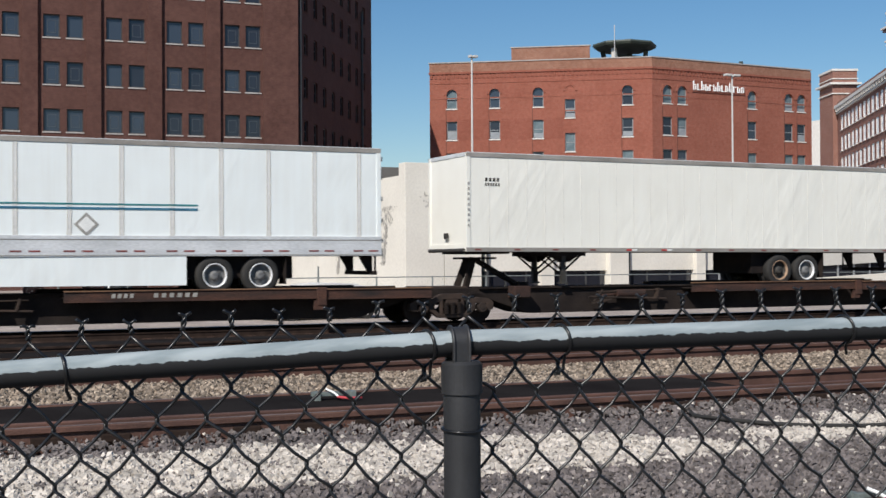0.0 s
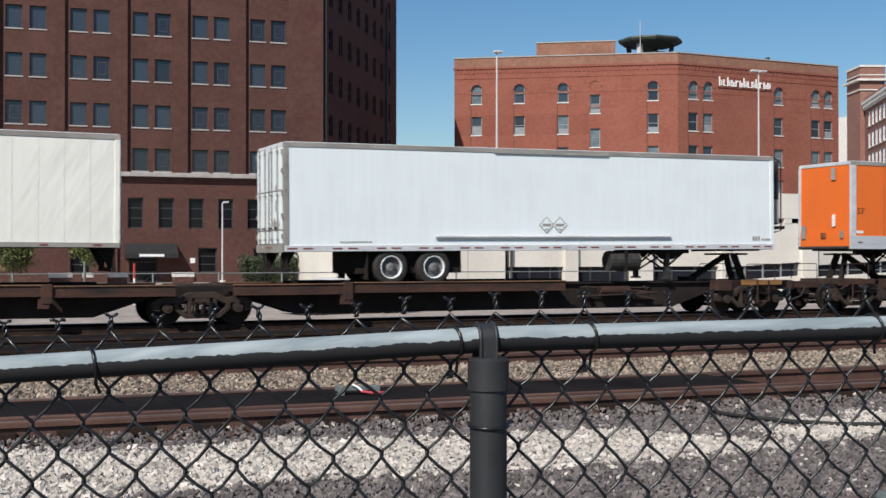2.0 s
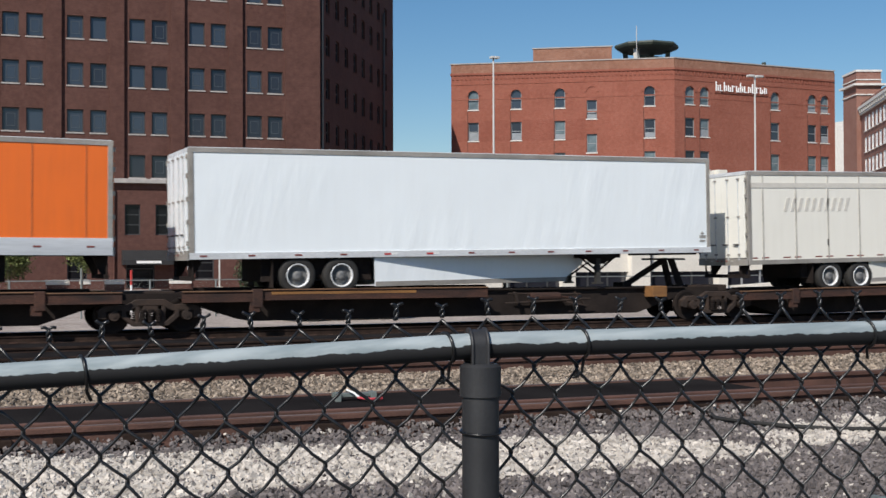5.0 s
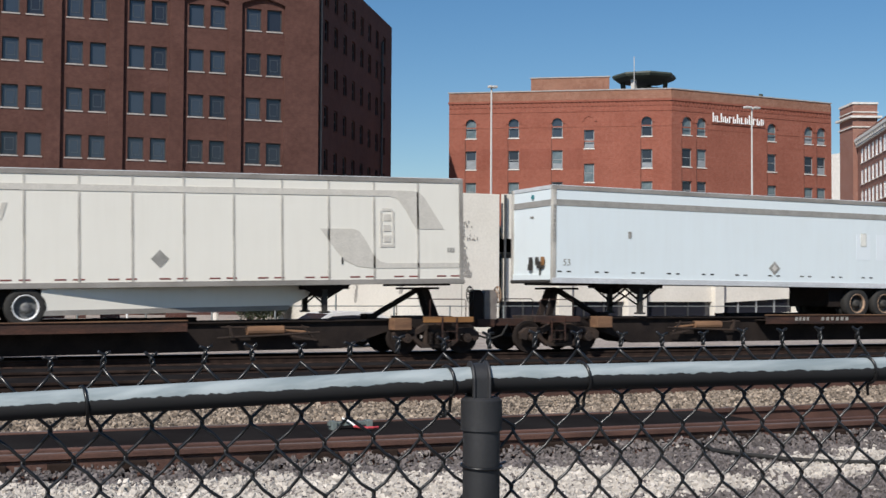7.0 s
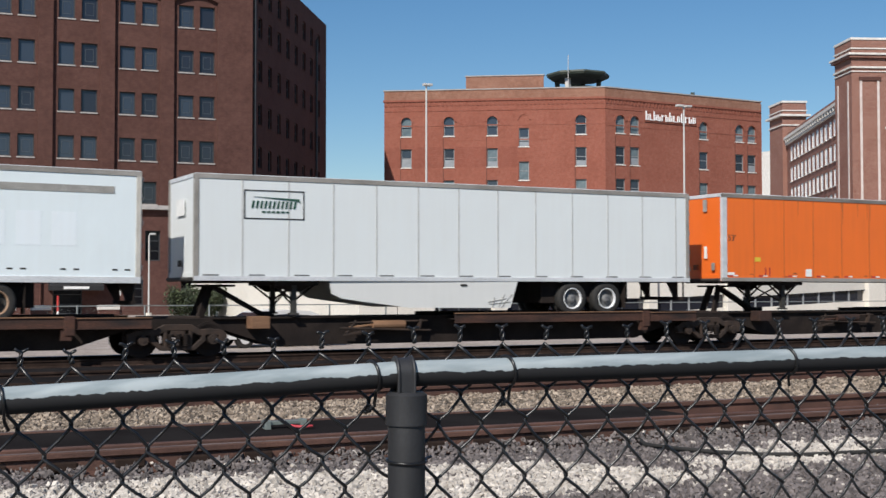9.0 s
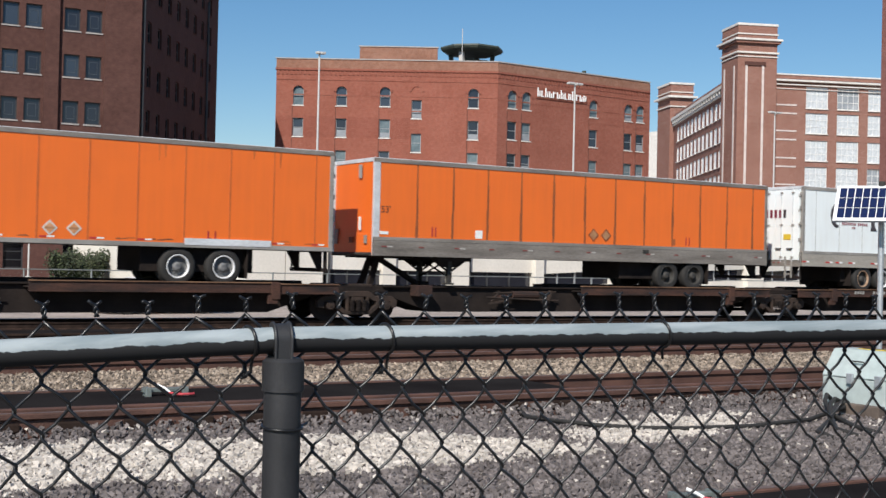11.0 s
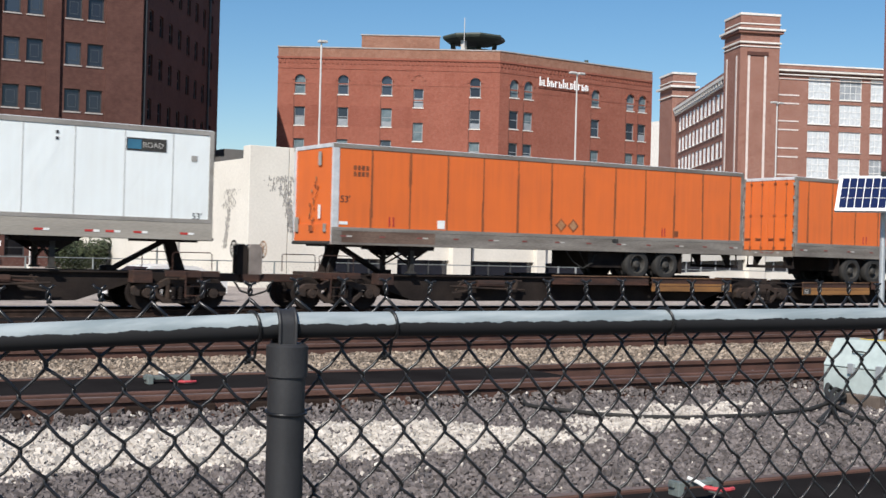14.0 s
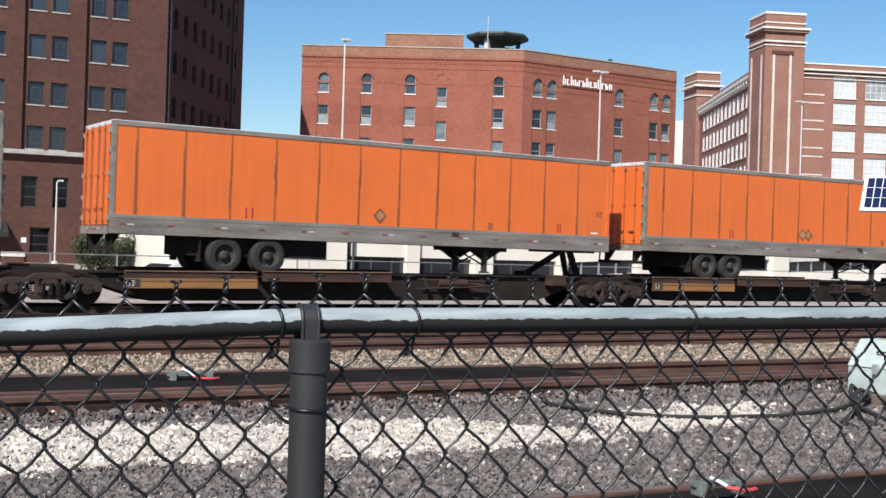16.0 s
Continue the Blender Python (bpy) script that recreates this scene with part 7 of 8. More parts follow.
    mk(cube(-0.06, -0.045, 0.5, 0.62, 3.6, 3.75), M_MARK_GREY, t, "door_label")
    bars(t, M_MARK_GREY, 15.2, 2.24, 3, 0.3, 0.13)
    bars(t, M_MARK_GREY, 1.55, 2.2, 9, 0.95, 0.04)
    bars(t, M_MARK_GREY, 15.55, 2.24, 5, 0.35, 0.06)
    # orange trailers
    common = dict(ribs=13, rib_mat=P_RIB_DARK, corner_mat=M_ALU, rib_size=(0.045, 0.01))
    # where each orange trailer carries its placards, white label and red marks
    spots = {3: ((8.16, 8.67), 3.69, (1.9, 2.05, 12.32, 12.42)), 8: ((8.1, 8.71), 3.7, (1.8, 1.97, 12.3, 12.5)), 9: ((8.2, 8.72), 3.7, (2.0, 2.12, 12.25, 12.4)),
             11: ((8.2, 8.69), 3.67, (1.86, 2.0, 12.48, 12.6)), 12: ((7.86,), None, (3.72, 3.9, 14.2, 14.3)), 13: ((7.4, 7.7), None, (3.85, 3.98, 12.3, 12.4))}

    def orange(i, L, zb, zt, front, paint, band, band_mat, label, rim=None, **kw):
        o = dict(common)
        o.update(kw)
        if band_mat is not M_DIRTY_RAIL:
            o["rib_mat"] = P_RIB_ORANGE
        else:
            o["top_mat"] = M_DIRTY_RAIL
            if front == "R":
                o["corner_mat"] = P_ORANGE2
        t = build_trailer(S[i], L, zb, zt, front, paint, label, band=band, band_mat=band_mat, rim=rim, **o)
        zl = zb + band
        signs, label_x, reds = spots[i]
        for x in signs:
            if band_mat is M_DIRTY_RAIL:
                placard(t, x, zl + 0.3, 0.22, P_RIB_DARK, P_PLACARD)
            else:
                placard(t, x, zl + 0.28, 0.2, M_GHOST if i == 8 else P_PLACARD, P_PLACARD_PALE, 0.7)
                plate("placard_mark", t, x - 0.12, x + 0.12, zl + 0.255, zl + 0.305, P_PLACARD, -0.022)
        if label_x:
            plate("label", t, label_x - 0.13, label_x + 0.13, zl + 0.05, zl + 0.3, M_WHITE_PRINT, label="square white label")
            plate("label", t, 0.22, 0.5, zl + 0.08, zl + 0.17, M_WHITE_PRINT, label="small white label")
        else:
            plate("label", t, 15.55, 15.8, zl + 0.06, zl + 0.11, M_WHITE_PRINT, label="small white label")
        for x in reds:
            plate("red_mark", t, x, x + 0.035, zl + 0.06, zl + 0.34, M_CRIMSON)
        if band_mat is M_DIRTY_RAIL:
            # stains that have run down beside the seams
            rs = random.Random(40 + i)
            for q in range(1, o["ribs"]):
                xs = o["first_rib"] + (q - 1) * o["rib_step"] if "first_rib" in o else 0.12 + (L - 0.24) * q / o["ribs"]
                for side in (-1, 1):
                    h = rs.uniform(0.35, 1.9)
                    za = rs.choice((zl, rs.uniform(zl, zt - 0.15 - h)))
                    w = rs.uniform(0.012, 0.034)
                    xa = xs + side * 0.036
                    part("seam_stain", prism(bmesh.new(), [(xa - w / 2, za), (xa + w / 2, za), (xa + w * 0.2, za + h), (xa - w * 0.3, za + h)], -0.005, -0.001), P_RIB_DARK, t)
        if i == 11:
            plate("vent_flap", t, 13.06, 13.22, zl + 0.06, zl + 0.26, P_RIB_DARK)
        elif i != 8:
            plate("vent_flap", t, 12.85 if i == 3 else 11.6, 12.97 if i == 3 else 11.76, zl + 0.06, zl + 0.26, P_RIB_DARK)
        if band > 0.3:
            part("rail_box", cube(10.3, 10.55, -0.05, -0.02, zb + 0.3, zb + 0.42), M_HUB, t)
        if front == "L":
            text_part("size_mark", "53'", 0.28, 0.24, zb + band + (0.72 if band > 0.3 else 1.2), t, M_BLACK_PRINT, -0.005)
            d = cube(-0.012, -0.003, 0.75, 0.95, zb + 2.3, zb + 2.7)
            mk(d, M_MARK_GREY, t, "front_label")
            d = cube(-0.012, -0.003, 0.75, 0.9, zb + 0.75, zb + 1.15)
            mk(d, M_WHITE_PRINT, t, "front_card")
            d = cube(-0.05, -0.003, 0.35, 0.5, zb + 0.35, zb + 0.6, bevel=0.02)
            mk(d, M_GREY_RAIL, t, "air_line_box")
            d = cube(-0.04, -0.003, 2.2, 2.4, zb + 0.35, zb + 0.8, bevel=0.01)
            mk(d, M_GREY_RAIL, t, "document_box")
        else:
            text_part("size_mark", "53'", 0.24, L - 0.55, zl + 0.62, t, P_RIB_DARK)
        return t
    orange(3, 16.15, 2.01, 4.88, "L", P_ORANGE, 0.43, M_PALE_BAND, "bright orange trailer with a silver lower rail", axle=(3.47, 4.69), first_rib=1.38, rib_step=1.283, rake=-0.06)
    # plain white trailer with skirt
    t = build_trailer(S[4], 16.15, 1.97, 4.86, "R", P_CLEAN, "plain white trailer with buckled skin and skirt", 0, None, 0.17, M_ALU, skirt=(4.0, 11.07, "taper"), axle=(2.9, 4.13), legs=3.8, wheel_z=1.445, rake=0.2)
    bm = cube(15.75, 15.98, -0.012, -0.002, 2.42, 2.5)
    box(bm, 15.75, 15.95, -0.012, -0.002, 2.3, 2.36)
    diamond(bm, 15.85, 2.56, 0.06)
    mk(bm, M_MARK_GREY, t, "small_badge")
    # bone trailer with faded livery
    t = build_trailer(S[5], 16.3, 1.84, 4.78, "R", P_BONE, "bone-coloured trailer with faded grey livery", 13, P_RIB_BONE, 0.14, M_GREY_RAIL,
                      skirt=(4.2, 11.4, "taper"), legs=4.0, axle=(3.26, 4.53), marker_z=2.05, rib_size=(0.06, 0.012), end_paint=P_CREAM, first_rib=0.58, rib_step=1.303, rake=0.32, wheel_z=1.31, marks="double")
    # the upper stripe sweeps down at its end; a second sweep rises from the lower line
    bm = cube(0.14, 13.75, -0.016, -0.002, 4.26, 4.42)
    mk(bm, M_FADED, t, "faded_stripe")
    mk(prism(bmesh.new(), [(13.752, 4.26), (13.752, 4.42), (14.75, 4.42), (14.95, 4.38), (15.1, 4.25), (15.7, 3.36), (14.86, 3.36), (14.5, 3.95), (14.3, 4.2), (14.1, 4.26)][::-1], -0.012, -0.002), M_FADED, t, "faded_sweep")
    mk(prism(bmesh.new(), [(12.06, 3.36), (13.0, 3.36), (13.16, 3.3), (13.3, 3.14), (13.6, 2.62), (13.78, 2.46), (14.0, 2.42), (16.16, 2.42), (16.16, 2.28), (13.6, 2.28), (13.1, 2.34), (12.75, 2.5), (12.5, 2.78)], -0.012, -0.002), M_FADED, t, "faded_sweep")
    for q in range(10):
        mk(strokes(bmesh.new(), 1.4 + 0.272 * q, 3.52, 1, 0.2, 0.42, 0.35, -0.012, 0.3), M_FADED, t, "faded_name_mark")
    # faded tower of rounded blocks
    bm = bmesh.new()
    box(bm, 13.78, 14.2, -0.014, -0.002, 2.86, 2.93)
    box(bm, 13.78, 13.84, -0.014, -0.002, 2.93, 3.85)
    box(bm, 14.14, 14.2, -0.014, -0.002, 2.93, 3.85)
    for q in range(3):
        box(bm, 13.88, 14.1, -0.014, -0.002, 3.0 + 0.29 * q, 3.18 + 0.29 * q, 0.004)
    box(bm, 13.84, 14.14, -0.014, -0.002, 3.85, 3.92)
    mk(bm, M_FADED, t, "faded_badge")
    placard(t, 7.78, 2.56, 0.23, M_MARK_GREY)
    plate("arrow_mark", t, 3.14, 3.19, 2.4, 2.6, M_BLACK_PRINT)
    plate("arrow_mark", t, 12.66, 12.71, 2.4, 2.58, M_BLACK_PRINT)
    bars(t, M_MARK_GREY, 15.8, 2.72, 3, 0.24, 0.12, 0.35)
    # blue-white trailer with grey stripe
    t = build_trailer(S[6], 16.16, 1.98, 4.84, "L", P_COOL, "cool white trailer with a grey upper stripe", 0, None, 0.16, M_ALU, rim=M_RIM_RUST, marker_z=2.32, corner_mat=P_RIB_BONE,
                      axle=(3.5, 4.68), legs=3.3, wheel_z=1.445, rake=-0.11, marks="pair")
    mk(cube(0.14, 15.48, -0.012, -0.002, 4.25, 4.43), M_MARK_GREY, t, "grey_stripe")
    text_part("size_mark", "53", 0.27, 0.36, 2.5, t, M_MARK_GREY)
    mk(cube(0.022, 0.034, 0.1, 2.49, 4.25, 4.43), M_MARK_GREY, t, "grey_stripe")
    bm = rod(bmesh.new(), (0.0, 1.25, 4.56), (0.036, 1.25, 4.56), 0.075, 14)
    mk(bm, M_TEAL, t, "round_badge")
    mk(cube(0.02, 0.034, 1.2, 1.42, 3.93, 3.98), M_MARK_GREY, t, "front_mark")
    mk(cube(-0.03, 0.034, 0.5, 0.9, 2.42, 2.62, bevel=0.02), M_HUB, t, "coupling_socket")
    mk(rod(bmesh.new(), (0.0, 0.72, 2.2), (0.0, 0.72, 2.45), 0.03, 8), M_TYRE, t, "air_line")
    placard(t, 8.06, 2.56, 0.22, M_MARK_GREY, M_GHOST, 0.5)
    plate("label", t, 2.6, 2.72, 3.35, 3.55, M_MARK_GREY)
    bm = strokes(bmesh.new(), 11.4, 2.9, 4, 3.4, 0.85, 0.3, -0.004)
    mk(bm, P_GHOST_BLUE, t, "faded_name_mark")
    mk(cube(11.58, 11.83, -0.014, -0.002, 3.34, 3.78), M_PATCH_EDGE, t, "patch", "pale rectangular patch with a grey rim")
    mk(cube(11.61, 11.8, -0.018, -0.002, 3.37, 3.75), P_CREAM, t, "patch_face")
    bm = bmesh.new()
    for q in range(8):
        box(bm, 0.03, 0.1, -0.03, -0.018, 3.2 + 0.14 * q, 3.29 + 0.14 * q)
    mk(bm, M_MARK_GREY, t, "corner_mark")
    for y in (0.45, 0.8, 1.2):
        mk(cube(-0.05, -0.003, y, y + 0.16, 2.5, 2.75, bevel=0.01), M_OCHRE if y < 0.6 else M_HUB, t, "coupling_socket")
    # pale grey trailer with boxed logo
    t = build_trailer(S[7], 16.1, 2.0, 4.81, "L", P_GREY, "pale grey trailer with a boxed green logo", 13, P_RIB_GREY, 0.12, M_ALU, skirt=(3.8, 9.75, "wave"), skirt_mat=P_SKIRT, rib_size=(0.045, 0.008),
                      axle=(3.14, 4.39), first_rib=1.31, rib_step=1.297, marks="long", marker_z=2.15)
    for i, (ww, hh) in enumerate(((1.7, 0.75),)):
        bm = bmesh.new()
        x, z = 1.35, 3.65
        box(bm, x, x + ww, -0.014, -0.002, z, z + 0.03)
        box(bm, x, x + ww, -0.014, -0.002, z + hh, z + hh + 0.03)
        box(bm, x, x + 0.03, -0.014, -0.002, z, z + hh)
        box(bm, x + ww - 0.03, x + ww, -0.014, -0.002, z, z + hh + 0.03)
        mk(bm, M_BLACK_PRINT, t, "logo_frame")
        bm = strokes(bmesh.new(), x + 0.2, z + 0.29, 11, 1.3, 0.2, 0.5, -0.014, 0.2)
        mk(bm, M_GREEN, t, "logo_mark")
        bm = bmesh.new()
        prism(bm, [(x + 0.25, z + 0.6), (x + 1.55, z + 0.56), (x + 1.6, z + 0.45), (x + 1.5, z + 0.5)], -0.018, -0.002)
        strokes(bm, x + 0.5, z + 0.17, 6, 0.8, 0.05, 0.3, -0.014, 0.2)
        mk(bm, M_GREEN, t, "logo_swoosh")
    mk(cube(-0.014, -0.003, 0.9, 1.7, 3.75, 4.2), M_WHITE_PRINT, t, "front_logo_panel")
    bm = bmesh.new()
    for p, q in (((8.75, 1.4), (9.35, 1.5)), ((8.9, 1.24), (8.97, 1.54)), ((9.1, 1.26), (9.3, 1.62)), ((9.2, 1.24), (9.55, 1.62)), ((8.8, 1.34), (9.5, 1.4))):
        bar(bm, (p[0], -0.024, p[1]), (q[0], -0.024, q[1]), 0.02, 0.012)
    mk(bm, M_MARK_GREY, t, "scrawl", "grey spray-painted scrawl")
    plate("skirt_badge", t, 7.85, 8.05, 1.86, 1.92, M_HUB, -0.03)
    t = orange(8, 16.07, 2.01, 4.86, "L", P_ORANGE, 0.12, M_GREY_RAIL, "orange trailer with a patched lower rail", corner_mat=M_ALU, axle=(3.26, 4.56), top_mat=M_DIRTY_RAIL, first_rib=1.33, rib_step=1.288, rake=-0.04, marks="tape", marker_z=2.19)
    plate("label", t, 1.36, 1.6, 2.66, 2.8, M_YELLOW, label="small yellow label")
    rs = random.Random(88)
    for q in range(26):
        x, w, h = rs.uniform(0.5, 15.6), rs.uniform(0.08, 0.4), rs.uniform(0.015, 0.05)
        z = 2.14 + abs(rs.gauss(0, 0.06))
        mk(prism(bmesh.new(), [(x, z), (x + w, z), (x + w * 0.7, z + h), (x + w * 0.2, z + h * 0.8)], -0.004, -0.001), P_RIB_DARK if q % 3 else P_RIB_ORANGE, t, "rust_stain")
    for q in range(9):
        x, h = rs.uniform(0.5, 15.6), rs.uniform(0.2, 0.8)
        mk(prism(bmesh.new(), [(x, 4.72 - h), (x + 0.02, 4.72 - h), (x + 0.05, 4.72), (x - 0.02, 4.72)], -0.004, -0.001), P_RIB_ORANGE, t, "rust_run")
    plate("rail_patch", t, 11.65, 14.15, 2.08, 2.26, M_ALU, -0.045, "pale repair plate on the rail")
    orange(9, 16.18, 1.91, 4.77, "L", P_ORANGE, 0.55, M_DIRTY_RAIL, "orange trailer with a dirty grey lower rail", rim=M_HUB, slider=1.9, axle=(3.48, 4.7), first_rib=1.47, rib_step=1.271)
    # white freight trailer with crest lettering
    t = build_trailer(S[10], 16.14, 1.9, 4.85, "R", P_WHITE, "white trailer with dark plum and maroon lettering", 13, P_RIB_GREY, 0.56, M_TAN_BAND, rib_size=(0.03, 0.006), rim=(M_RIM_RUST, M_RIM),
                      axle=(3.45, 4.65), marker_z=2.07, legs=4.15, first_rib=0.72, rib_step=1.297, rake=-0.04, marks="bold")
    # name in plain shapes: a tall curved mark, maroon bars, a tall mark with a foot
    rim_out = [(1.86 + 0.34 * math.cos(a), 3.84 + 0.46 * math.sin(a)) for a in [radians(75 + 21 * k) for k in range(11)]]
    rim_in = [(1.93 + 0.2 * math.cos(a), 3.84 + 0.36 * math.sin(a)) for a in [radians(285 - 21 * k) for k in range(11)]]
    mk(prism(bmesh.new(), rim_out + rim_in, -0.014, -0.002), M_PLUM, t, "tall_name_mark")
    mk(prism(bmesh.new(), [(3.78, 3.32), (4.16, 3.32), (4.02, 3.5), (3.98, 4.2), (3.8, 4.2), (3.82, 3.5)], -0.014, -0.002), M_PLUM, t, "tall_name_mark")
    for q in range(11):
        mk(cube(2.1 + 0.152 * q, 2.18 + 0.152 * q, -0.014, -0.002, 3.68, 4.02 - 0.02 * (q % 3)), M_MAROON, t, "maroon_name_mark")
    for q in range(5):
        mk(cube(2.14 + 0.32 * q, 2.34 + 0.32 * q, -0.014, -0.002, 3.665, 3.69), M_MAROON, t, "maroon_name_mark")
    for x, n in ((2.16, 7), (3.06, 5)):
        bars(t, M_MAROON, x, 3.5, n, 0.115 * n, 0.1, 0.4, -0.014)
    bars(t, M_MAROON, 2.72, 3.37, 3, 0.2, 0.06, 0.35, -0.014)
    # rear doors: the name again, small, a yellow label, and a black bundle lashed low on the far side
    for q in range(6):
        mk(cube(-0.06, -0.045, 0.75 + 0.22 * q, 0.87 + 0.22 * q, 3.7, 4.0), M_PLUM if q in (0, 5) else M_MAROON, t, "door_name_mark")
    mk(cube(-0.06, -0.045, 1.9, 2.3, 4.2, 4.5, bevel=0.003), M_HUB, t, "door_vent")
    mk(cube(-0.06, -0.045, 0.5, 0.85, 2.88, 3.08), M_YELLOW, t, "door_label")
    mk(cube(-0.22, -0.08, 1.5, 2.5, 1.86, 2.46, bevel=0.05), M_BLACK_STEEL, t, "rear_pack", "black pack lashed to the doors")
    for y in (0.42, 0.72):
        mk(bar(bmesh.new(), (-0.08, y, 1.45), (-0.08, y, 2.25), 0.05, 0.05), M_GREY_RAIL, t, "rear_step_bar")
    for z in (1.6, 1.9):
        mk(bar(bmesh.new(), (-0.09, 0.4, z), (-0.09, 0.74, z), 0.04, 0.05), M_GREY_RAIL, t, "rear_step_bar")
    for y, z in ((0.12, 4.45), (0.12, 3.9), (0.12, 3.35), (0.12, 2.8)):
        mk(rod(bmesh.new(), (-0.05, y, z), (-0.05, y, z + 0.12), 0.02, 6), M_GREY_RAIL, t, "door_hinge_pin")
    placard(t, 7.55, 2.74, 0.25, M_MARK_GREY, P_WHITE, 0.8)
    placard(t, 8.02, 2.74, 0.25, M_MARK_GREY)
    placard(t, 8.62, 2.74, 0.25, M_GHOST, P_WHITE, 0.9)
    placard(t, 9.15, 2.74, 0.25, M_GHOST, P_WHITE, 0.9)
    bm = bmesh.new()
    for x in (6.74, 11.9):
        box(bm, x, x + 0.08, -0.014, -0.002, 4.5, 4.57)
        box(bm, x, x + 0.08, -0.014, -0.002, 4.34, 4.41)
    mk(bm, M_BLACK_PRINT, t, "small_mark")
    plate("label", t, 15.5, 15.66, 4.0, 4.16, M_MARK_GREY)
    sgn = part("side_sign", cube(13.72, 14.8, -0.016, -0.002, 4.2, 4.53, bevel=0.003), M_HUB, t, "blue and dark grey rectangular sign")
    mk(cube(13.75, 14.12, -0.022, -0.015, 4.24, 4.49), M_BLUE, sgn, "blue_field")
    text_part("word", "ROAD", 0.2, 14.15, 4.29, sgn, M_DULL_WHITE, -0.02)
    text_part("size_mark", "53'", 0.24, 15.55, 2.46, t, M_BLACK_PRINT)
    t = orange(11, 16.28, 1.89, 4.79, "L", P_ORANGE2, 0.5, M_DIRTY_RAIL, "weathered orange trailer with stained seams", rim=M_HUB, slider=1.9, axle=(3.5, 4.8), rib_size=(0.045, 0.01), first_rib=1.26, rib_step=1.308, rake=0.03)
    part("hanging_cable", tube_mesh([[(8.6, 0.3, 1.95), (8.9, 0.25, 1.55), (9.3, 0.22, 1.32), (9.7, 0.25, 1.5), (9.9, 0.3, 1.95)], [(9.2, 0.35, 1.95), (9.5, 0.3, 1.4), (10.1, 0.3, 1.95)]], 0.02, 6), M_TYRE, t)
    rs = random.Random(11)
    for q in range(16):
        y0, z0 = 1.1 + 0.02 * q + rs.uniform(-0.16, 0.16), 3.75 - 0.085 * q
        w, h = rs.uniform(0.02, 0.07), rs.uniform(0.05, 0.13)
        plate_bm = bmesh.new()
        bar(plate_bm, (-0.006, y0, z0), (-0.006, y0 + rs.uniform(-0.1, 0.1), z0 + h), 0.008, w)
        mk(plate_bm, P_RIB_DARK if q % 4 else P_PLACARD, t, "scuff")
    bars(t, P_RIB_DARK, 0.66, 4.05, 4, 0.54, 0.14, 0.3, -0.007)
    bars(t, P_RIB_DARK, 0.66, 3.87, 4, 0.54, 0.14, 0.3, -0.007)
    part("rusted_rail_cover", cube(0.3, 3.45, -0.036, -0.031, 1.96, 2.29), M_RAIL_RUST, t, "rust-brown stretch of the bottom rail")
    orange(12, 16.27, 1.87, 4.79, "R", P_ORANGE2, 0.5, M_DIRTY_RAIL, "orange trailer with closed barn doors", legs=4.5, rim=M_HUB, slider=1.9, axle=(3.18, 4.45), rib_size=(0.045, 0.01), first_rib=0.67, rib_step=1.3, rake=-0.08, wheel_z=1.42)
    orange(13, 16.15, 1.87, 4.80, "R", P_ORANGE2, 0.5, M_DIRTY_RAIL, "orange trailer at the rear of the row", legs=4.5, rim=M_HUB, slider=1.9, axle=(2.85, 4.02), rib_size=(0.045, 0.01), first_rib=0.81, rib_step=1.275, rake=-0.1)
    # spine cars and bogies
    LEN = [16.15, 16.21, 16.02, 16.15, 16.15, 16.30, 16.16, 16.10, 16.07, 16.18, 16.14, 16.20, 16.27, 16.15]
    FRONT = "LLRLRRLLLLRLRR"
    CAR_END = {2, 5, 10}
    joints = []
    for i in range(13):
        e, nx = S[i] + LEN[i], S[i + 1]
        if i in CAR_END:
            joints.append((e - 0.78, nx + 0.42))
        else:
            kr, kl = FRONT[i] == "R", FRONT[i + 1] == "L"
            c = (e + nx) / 2
            if kl and not kr:
                c = nx - 0.35
            elif kr and not kl:
                c = e + 0.35
            joints.append((c, c))
    for i in range(14):
        a = (joints[i - 1][1] if i else S[0] - 0.35) - S[i]
        b = (joints[i][0] if i < 13 else S[13] + LEN[13] + 0.5) - S[i]
        build_unit(S[i], LEN[i], FRONT[i], a, b, ochre={4: "stripe", 5: "tan", 6: "tan", 7: "tan", 11: "boards", 12: "boards", 13: "boards"}.get(i), numbers=i in (0, 6, 10),
                   rake={5: 0.18, 12: 0.1}.get(i, 0.0), drop={5: 0.1, 12: 0.05}.get(i, 0.0))
    build_bogie(S[0] - 0.35)
    for i, (c0, c1) in enumerate(joints):
        build_bogie(c0)
        if c1 != c0:
            build_bogie(c1)
            build_coupler(c0, c1, M_RUST_STEEL if i == 10 else M_OCHRE, i != 2)
    build_bogie(S[13] + LEN[13] + 0.5)


# ---- put it together ----
build_ground()
build_track("rusty track with black absorbent mat", 0, 9.6, -2.2, -12, 34, mat=[(-12, 7.65)], tie_span=(6, 26), guard=True)
build_track("nearest rusty track with black mat", 0, 3.78, -2.4, -8, 20, mat=[(-8, 20)], ties=False)
build_track("rusty track on pale ballast", 0, 15.3, 1.0, -10, 50, tie_span=(2, 40))
build_track("dark oily track", 0, 21.0, 0.6, -14, 60, mat=[(-14, 60)], ties=False, oily=True)
build_track("dark oily track", 0, 26.2, 0.3, -14, 60, mat=[(-14, 60)], ties=False, oily=True)
build_track("main track under the train", 0, TRACK_MID - 0.7525, 0, -140, 190, ties=True, tie_span=(-5, 60), top=0.0, oily=True)
build_fence()
build_brown_block()
build_red_block()
build_mill()
build_far_blocks()
build_garage()
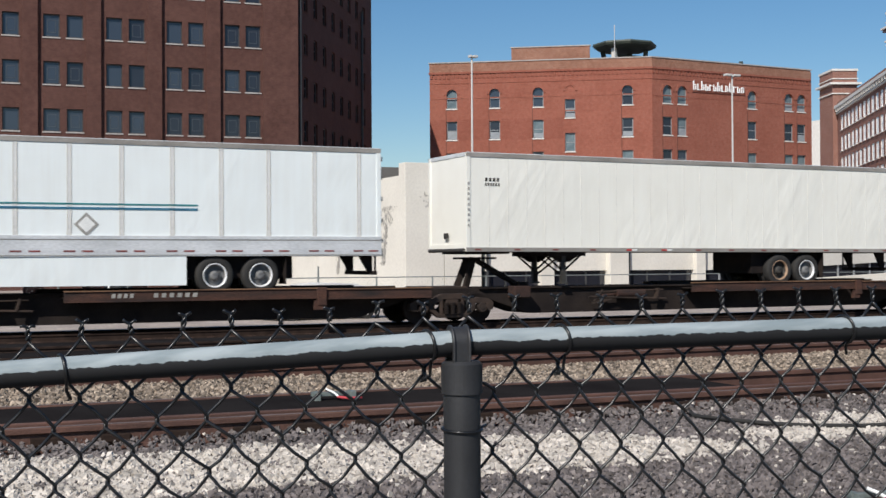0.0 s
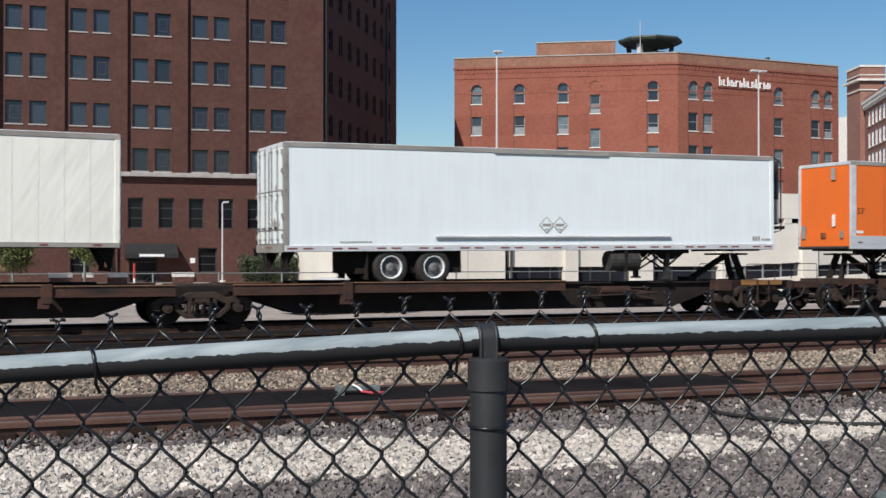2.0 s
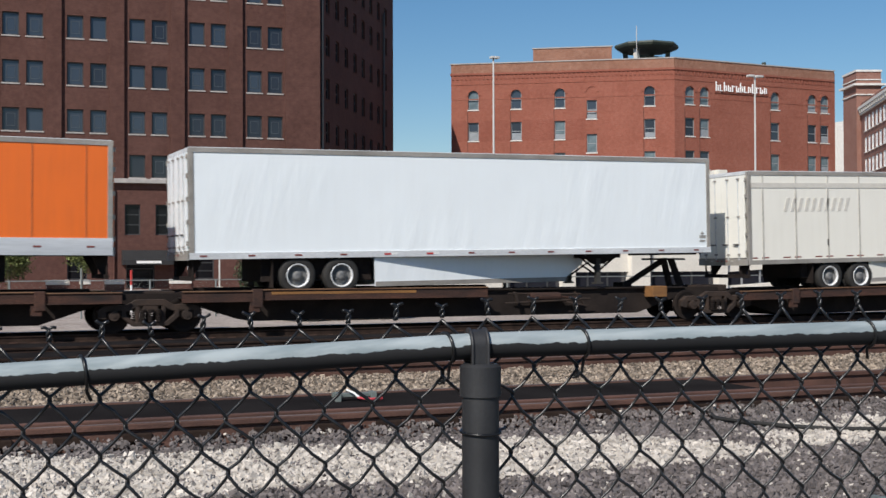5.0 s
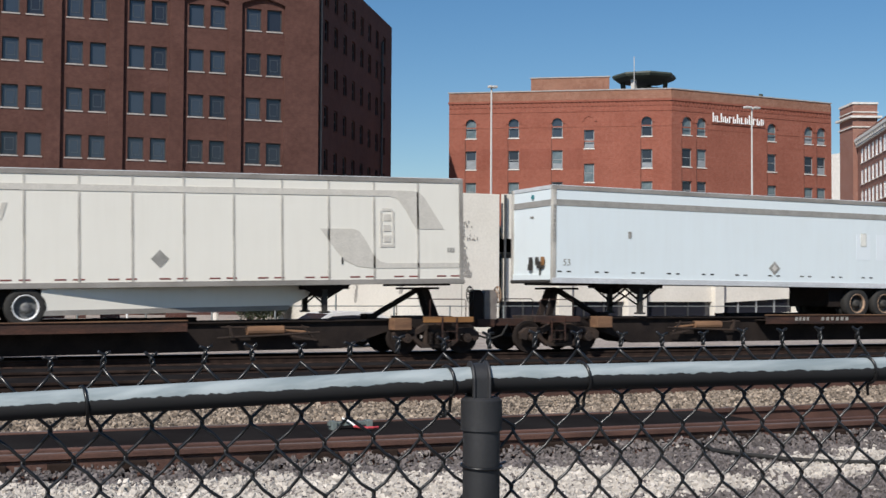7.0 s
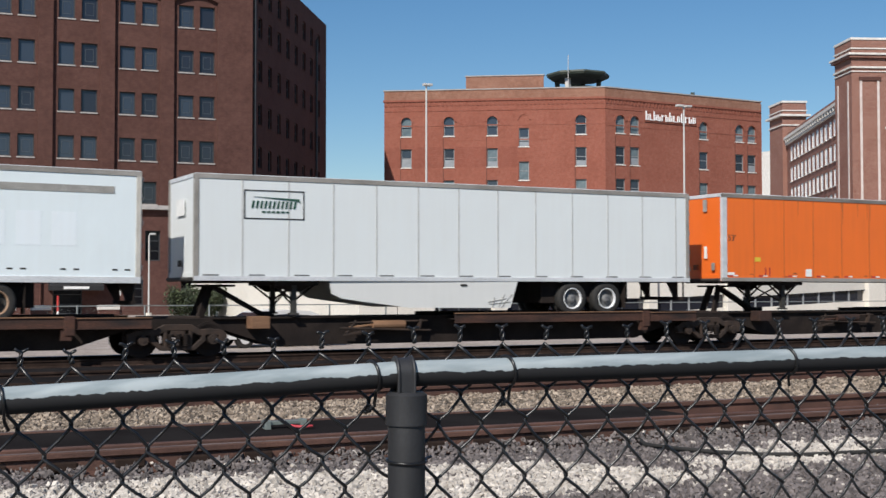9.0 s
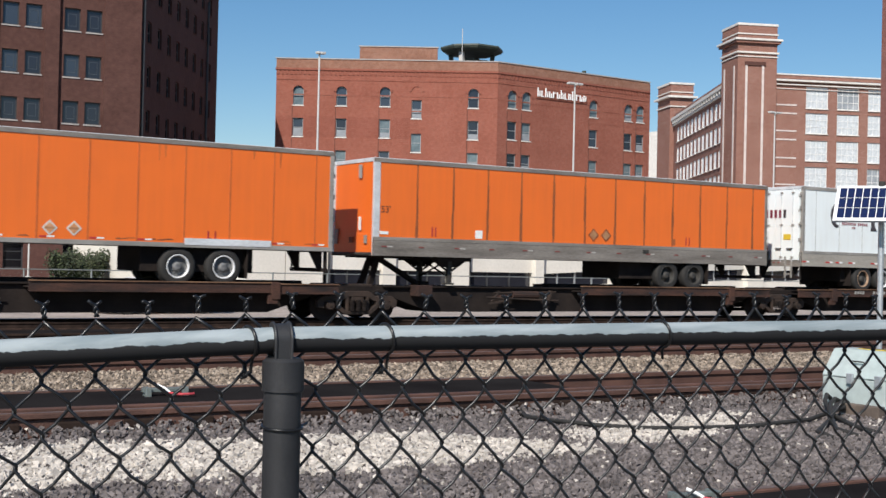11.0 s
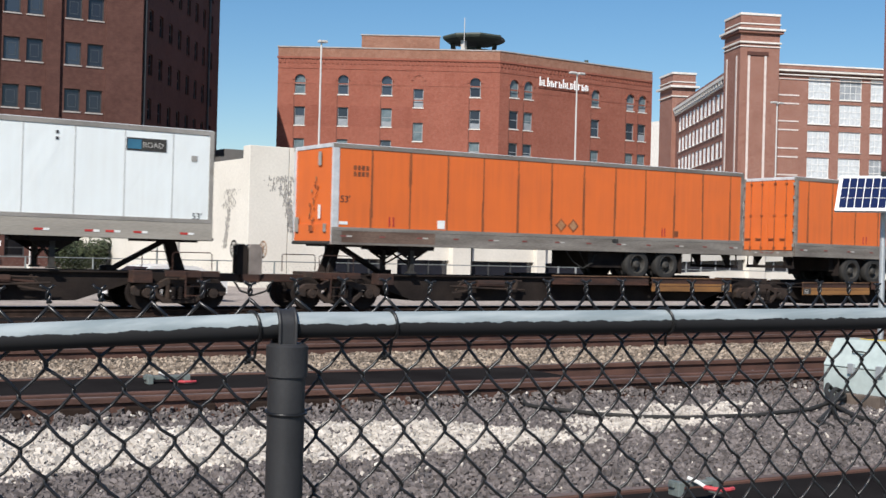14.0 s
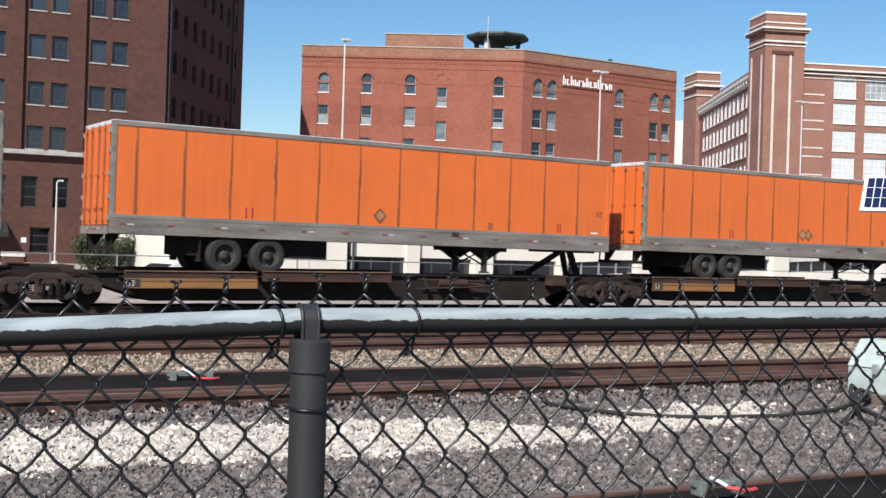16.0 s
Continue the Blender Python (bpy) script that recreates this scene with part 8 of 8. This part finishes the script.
for x, y in ((28.1, 57.0), (44.55, 57.0), (62.8, 58.7)):
    build_lamp(x, y, 5.05, 12.2, ((-1, 0.08, 0.5), (1, 0.08, 0.5)) if x > 40 else ((1, 0.03, 0.3), (-1, 0.03, 0.16)), "pale twin-head lamp pole on the garage roof")
build_lamp(19.5, 80, -0.19, 5.3, ((1, 0.05, 0.4),), "short pale lamp pole by the brick building")
build_yard_fence()
build_tree(11.6, 86, 5.6, 1.5, 1)
build_tree(6.9, 86, 4.6, 1.6, 2)
build_tree(20.9, 76, 3.1, 1.5, 3, "bush", "dense green shrub by the lot")
build_tree(22.3, 77, 3.7, 1.3, 4, "bush", "tall dark shrub beside the concrete wall")
build_car(12.2, 40, 8, M_CAR_WHITE, "white car parked beyond the fence")
build_solar()
m = thing("marker_post", "slim red and white marker post by the fence", "marker post", pose(9.0, 52, -0.19))
part("white_shaft", rod(bmesh.new(), (0, 0, 0), (0, 0, 1.1), 0.045, 10), M_WHITE_PRINT, m)
part("red_top", rod(bmesh.new(), (0, 0, 1.1), (0, 0, 1.72), 0.047, 10), M_RED, m)
for x, w in ((9.6, 1.45), (11.85, 0.6), (13.5, 1.25), (18.0, 1.4)):
    p = thing("planter", "low brown brick planter with a pale stone coping", "planter", pose(x, 88, -0.19), "planters by the building")
    part("wall", cube(0, w, 0, 0.6, 0, 0.6, bevel=0.015), M_BRICK_BROWN, p)
    part("coping", cube(-0.04, w + 0.04, -0.05, 0.65, 0.6, 0.92, bevel=0.03), M_LIMESTONE, p)
build_lubricator(3.55, 10.42, 0.55, -4, 0.95)
build_lubricator(4.4, 4.74, 0.55, -6, 0.7)
cable = thing("cable", "black cable lying over the gravel", "cable")
part("run", tube_mesh([[(7.3, 10.0, 0.4), (7.02, 9.6, 0.41), (6.71, 9.25, 0.4), (6.53, 8.9, 0.4), (6.56, 8.6, 0.4), (6.74, 8.2, 0.4), (6.95, 7.92, 0.4), (7.32, 7.72, 0.4), (8.0, 7.62, 0.4), (8.8, 7.7, 0.41),
                        (9.6, 8.0, 0.45), (10.1, 8.4, 0.55)]], 0.02, 8), M_TYRE, cable, smooth=True)
build_train()
stones("grey_gravel", "grey crushed stone between the tracks", M_STONE, 66000, gravel(False, -1.5, 13.5, 4.9, 9.95), 0.0235, 11)
stones("white_gravel", "strip of white crushed limestone", M_WHITE_STONE, 70000, gravel(True, -1.5, 13.5, 6.6, 9.8), 0.0285, 12)
stones("white_chips", "scattered pale chips among grey stone", M_WHITE_STONE, 60000, gravel(True, -1.5, 13.5, 4.9, 6.6), 0.018, 14)
stones("tan_ballast", "tan and grey track ballast", M_TAN, 34000, ballast(-1, 21, 11.2, 15.4), 0.034, 13)


def motions():
    times = [k * 0.5 for k in range(33)]
    for ob, s, y, rake, length, drop in MOVERS:
        lean = -math.degrees(math.atan(rake / length))
        walk(ob, [(t, pose(s + train_shift(t), y, -rake / 2 - drop, 0, lean, 0)) for t in times])
    for ob, x in WHEELSETS:
        walk(ob, [(k / FPS, pose(x, 0, 0.46, 0, math.degrees(train_shift(k / FPS) / 0.46), 0)) for k in range(0, 481)])


motions()
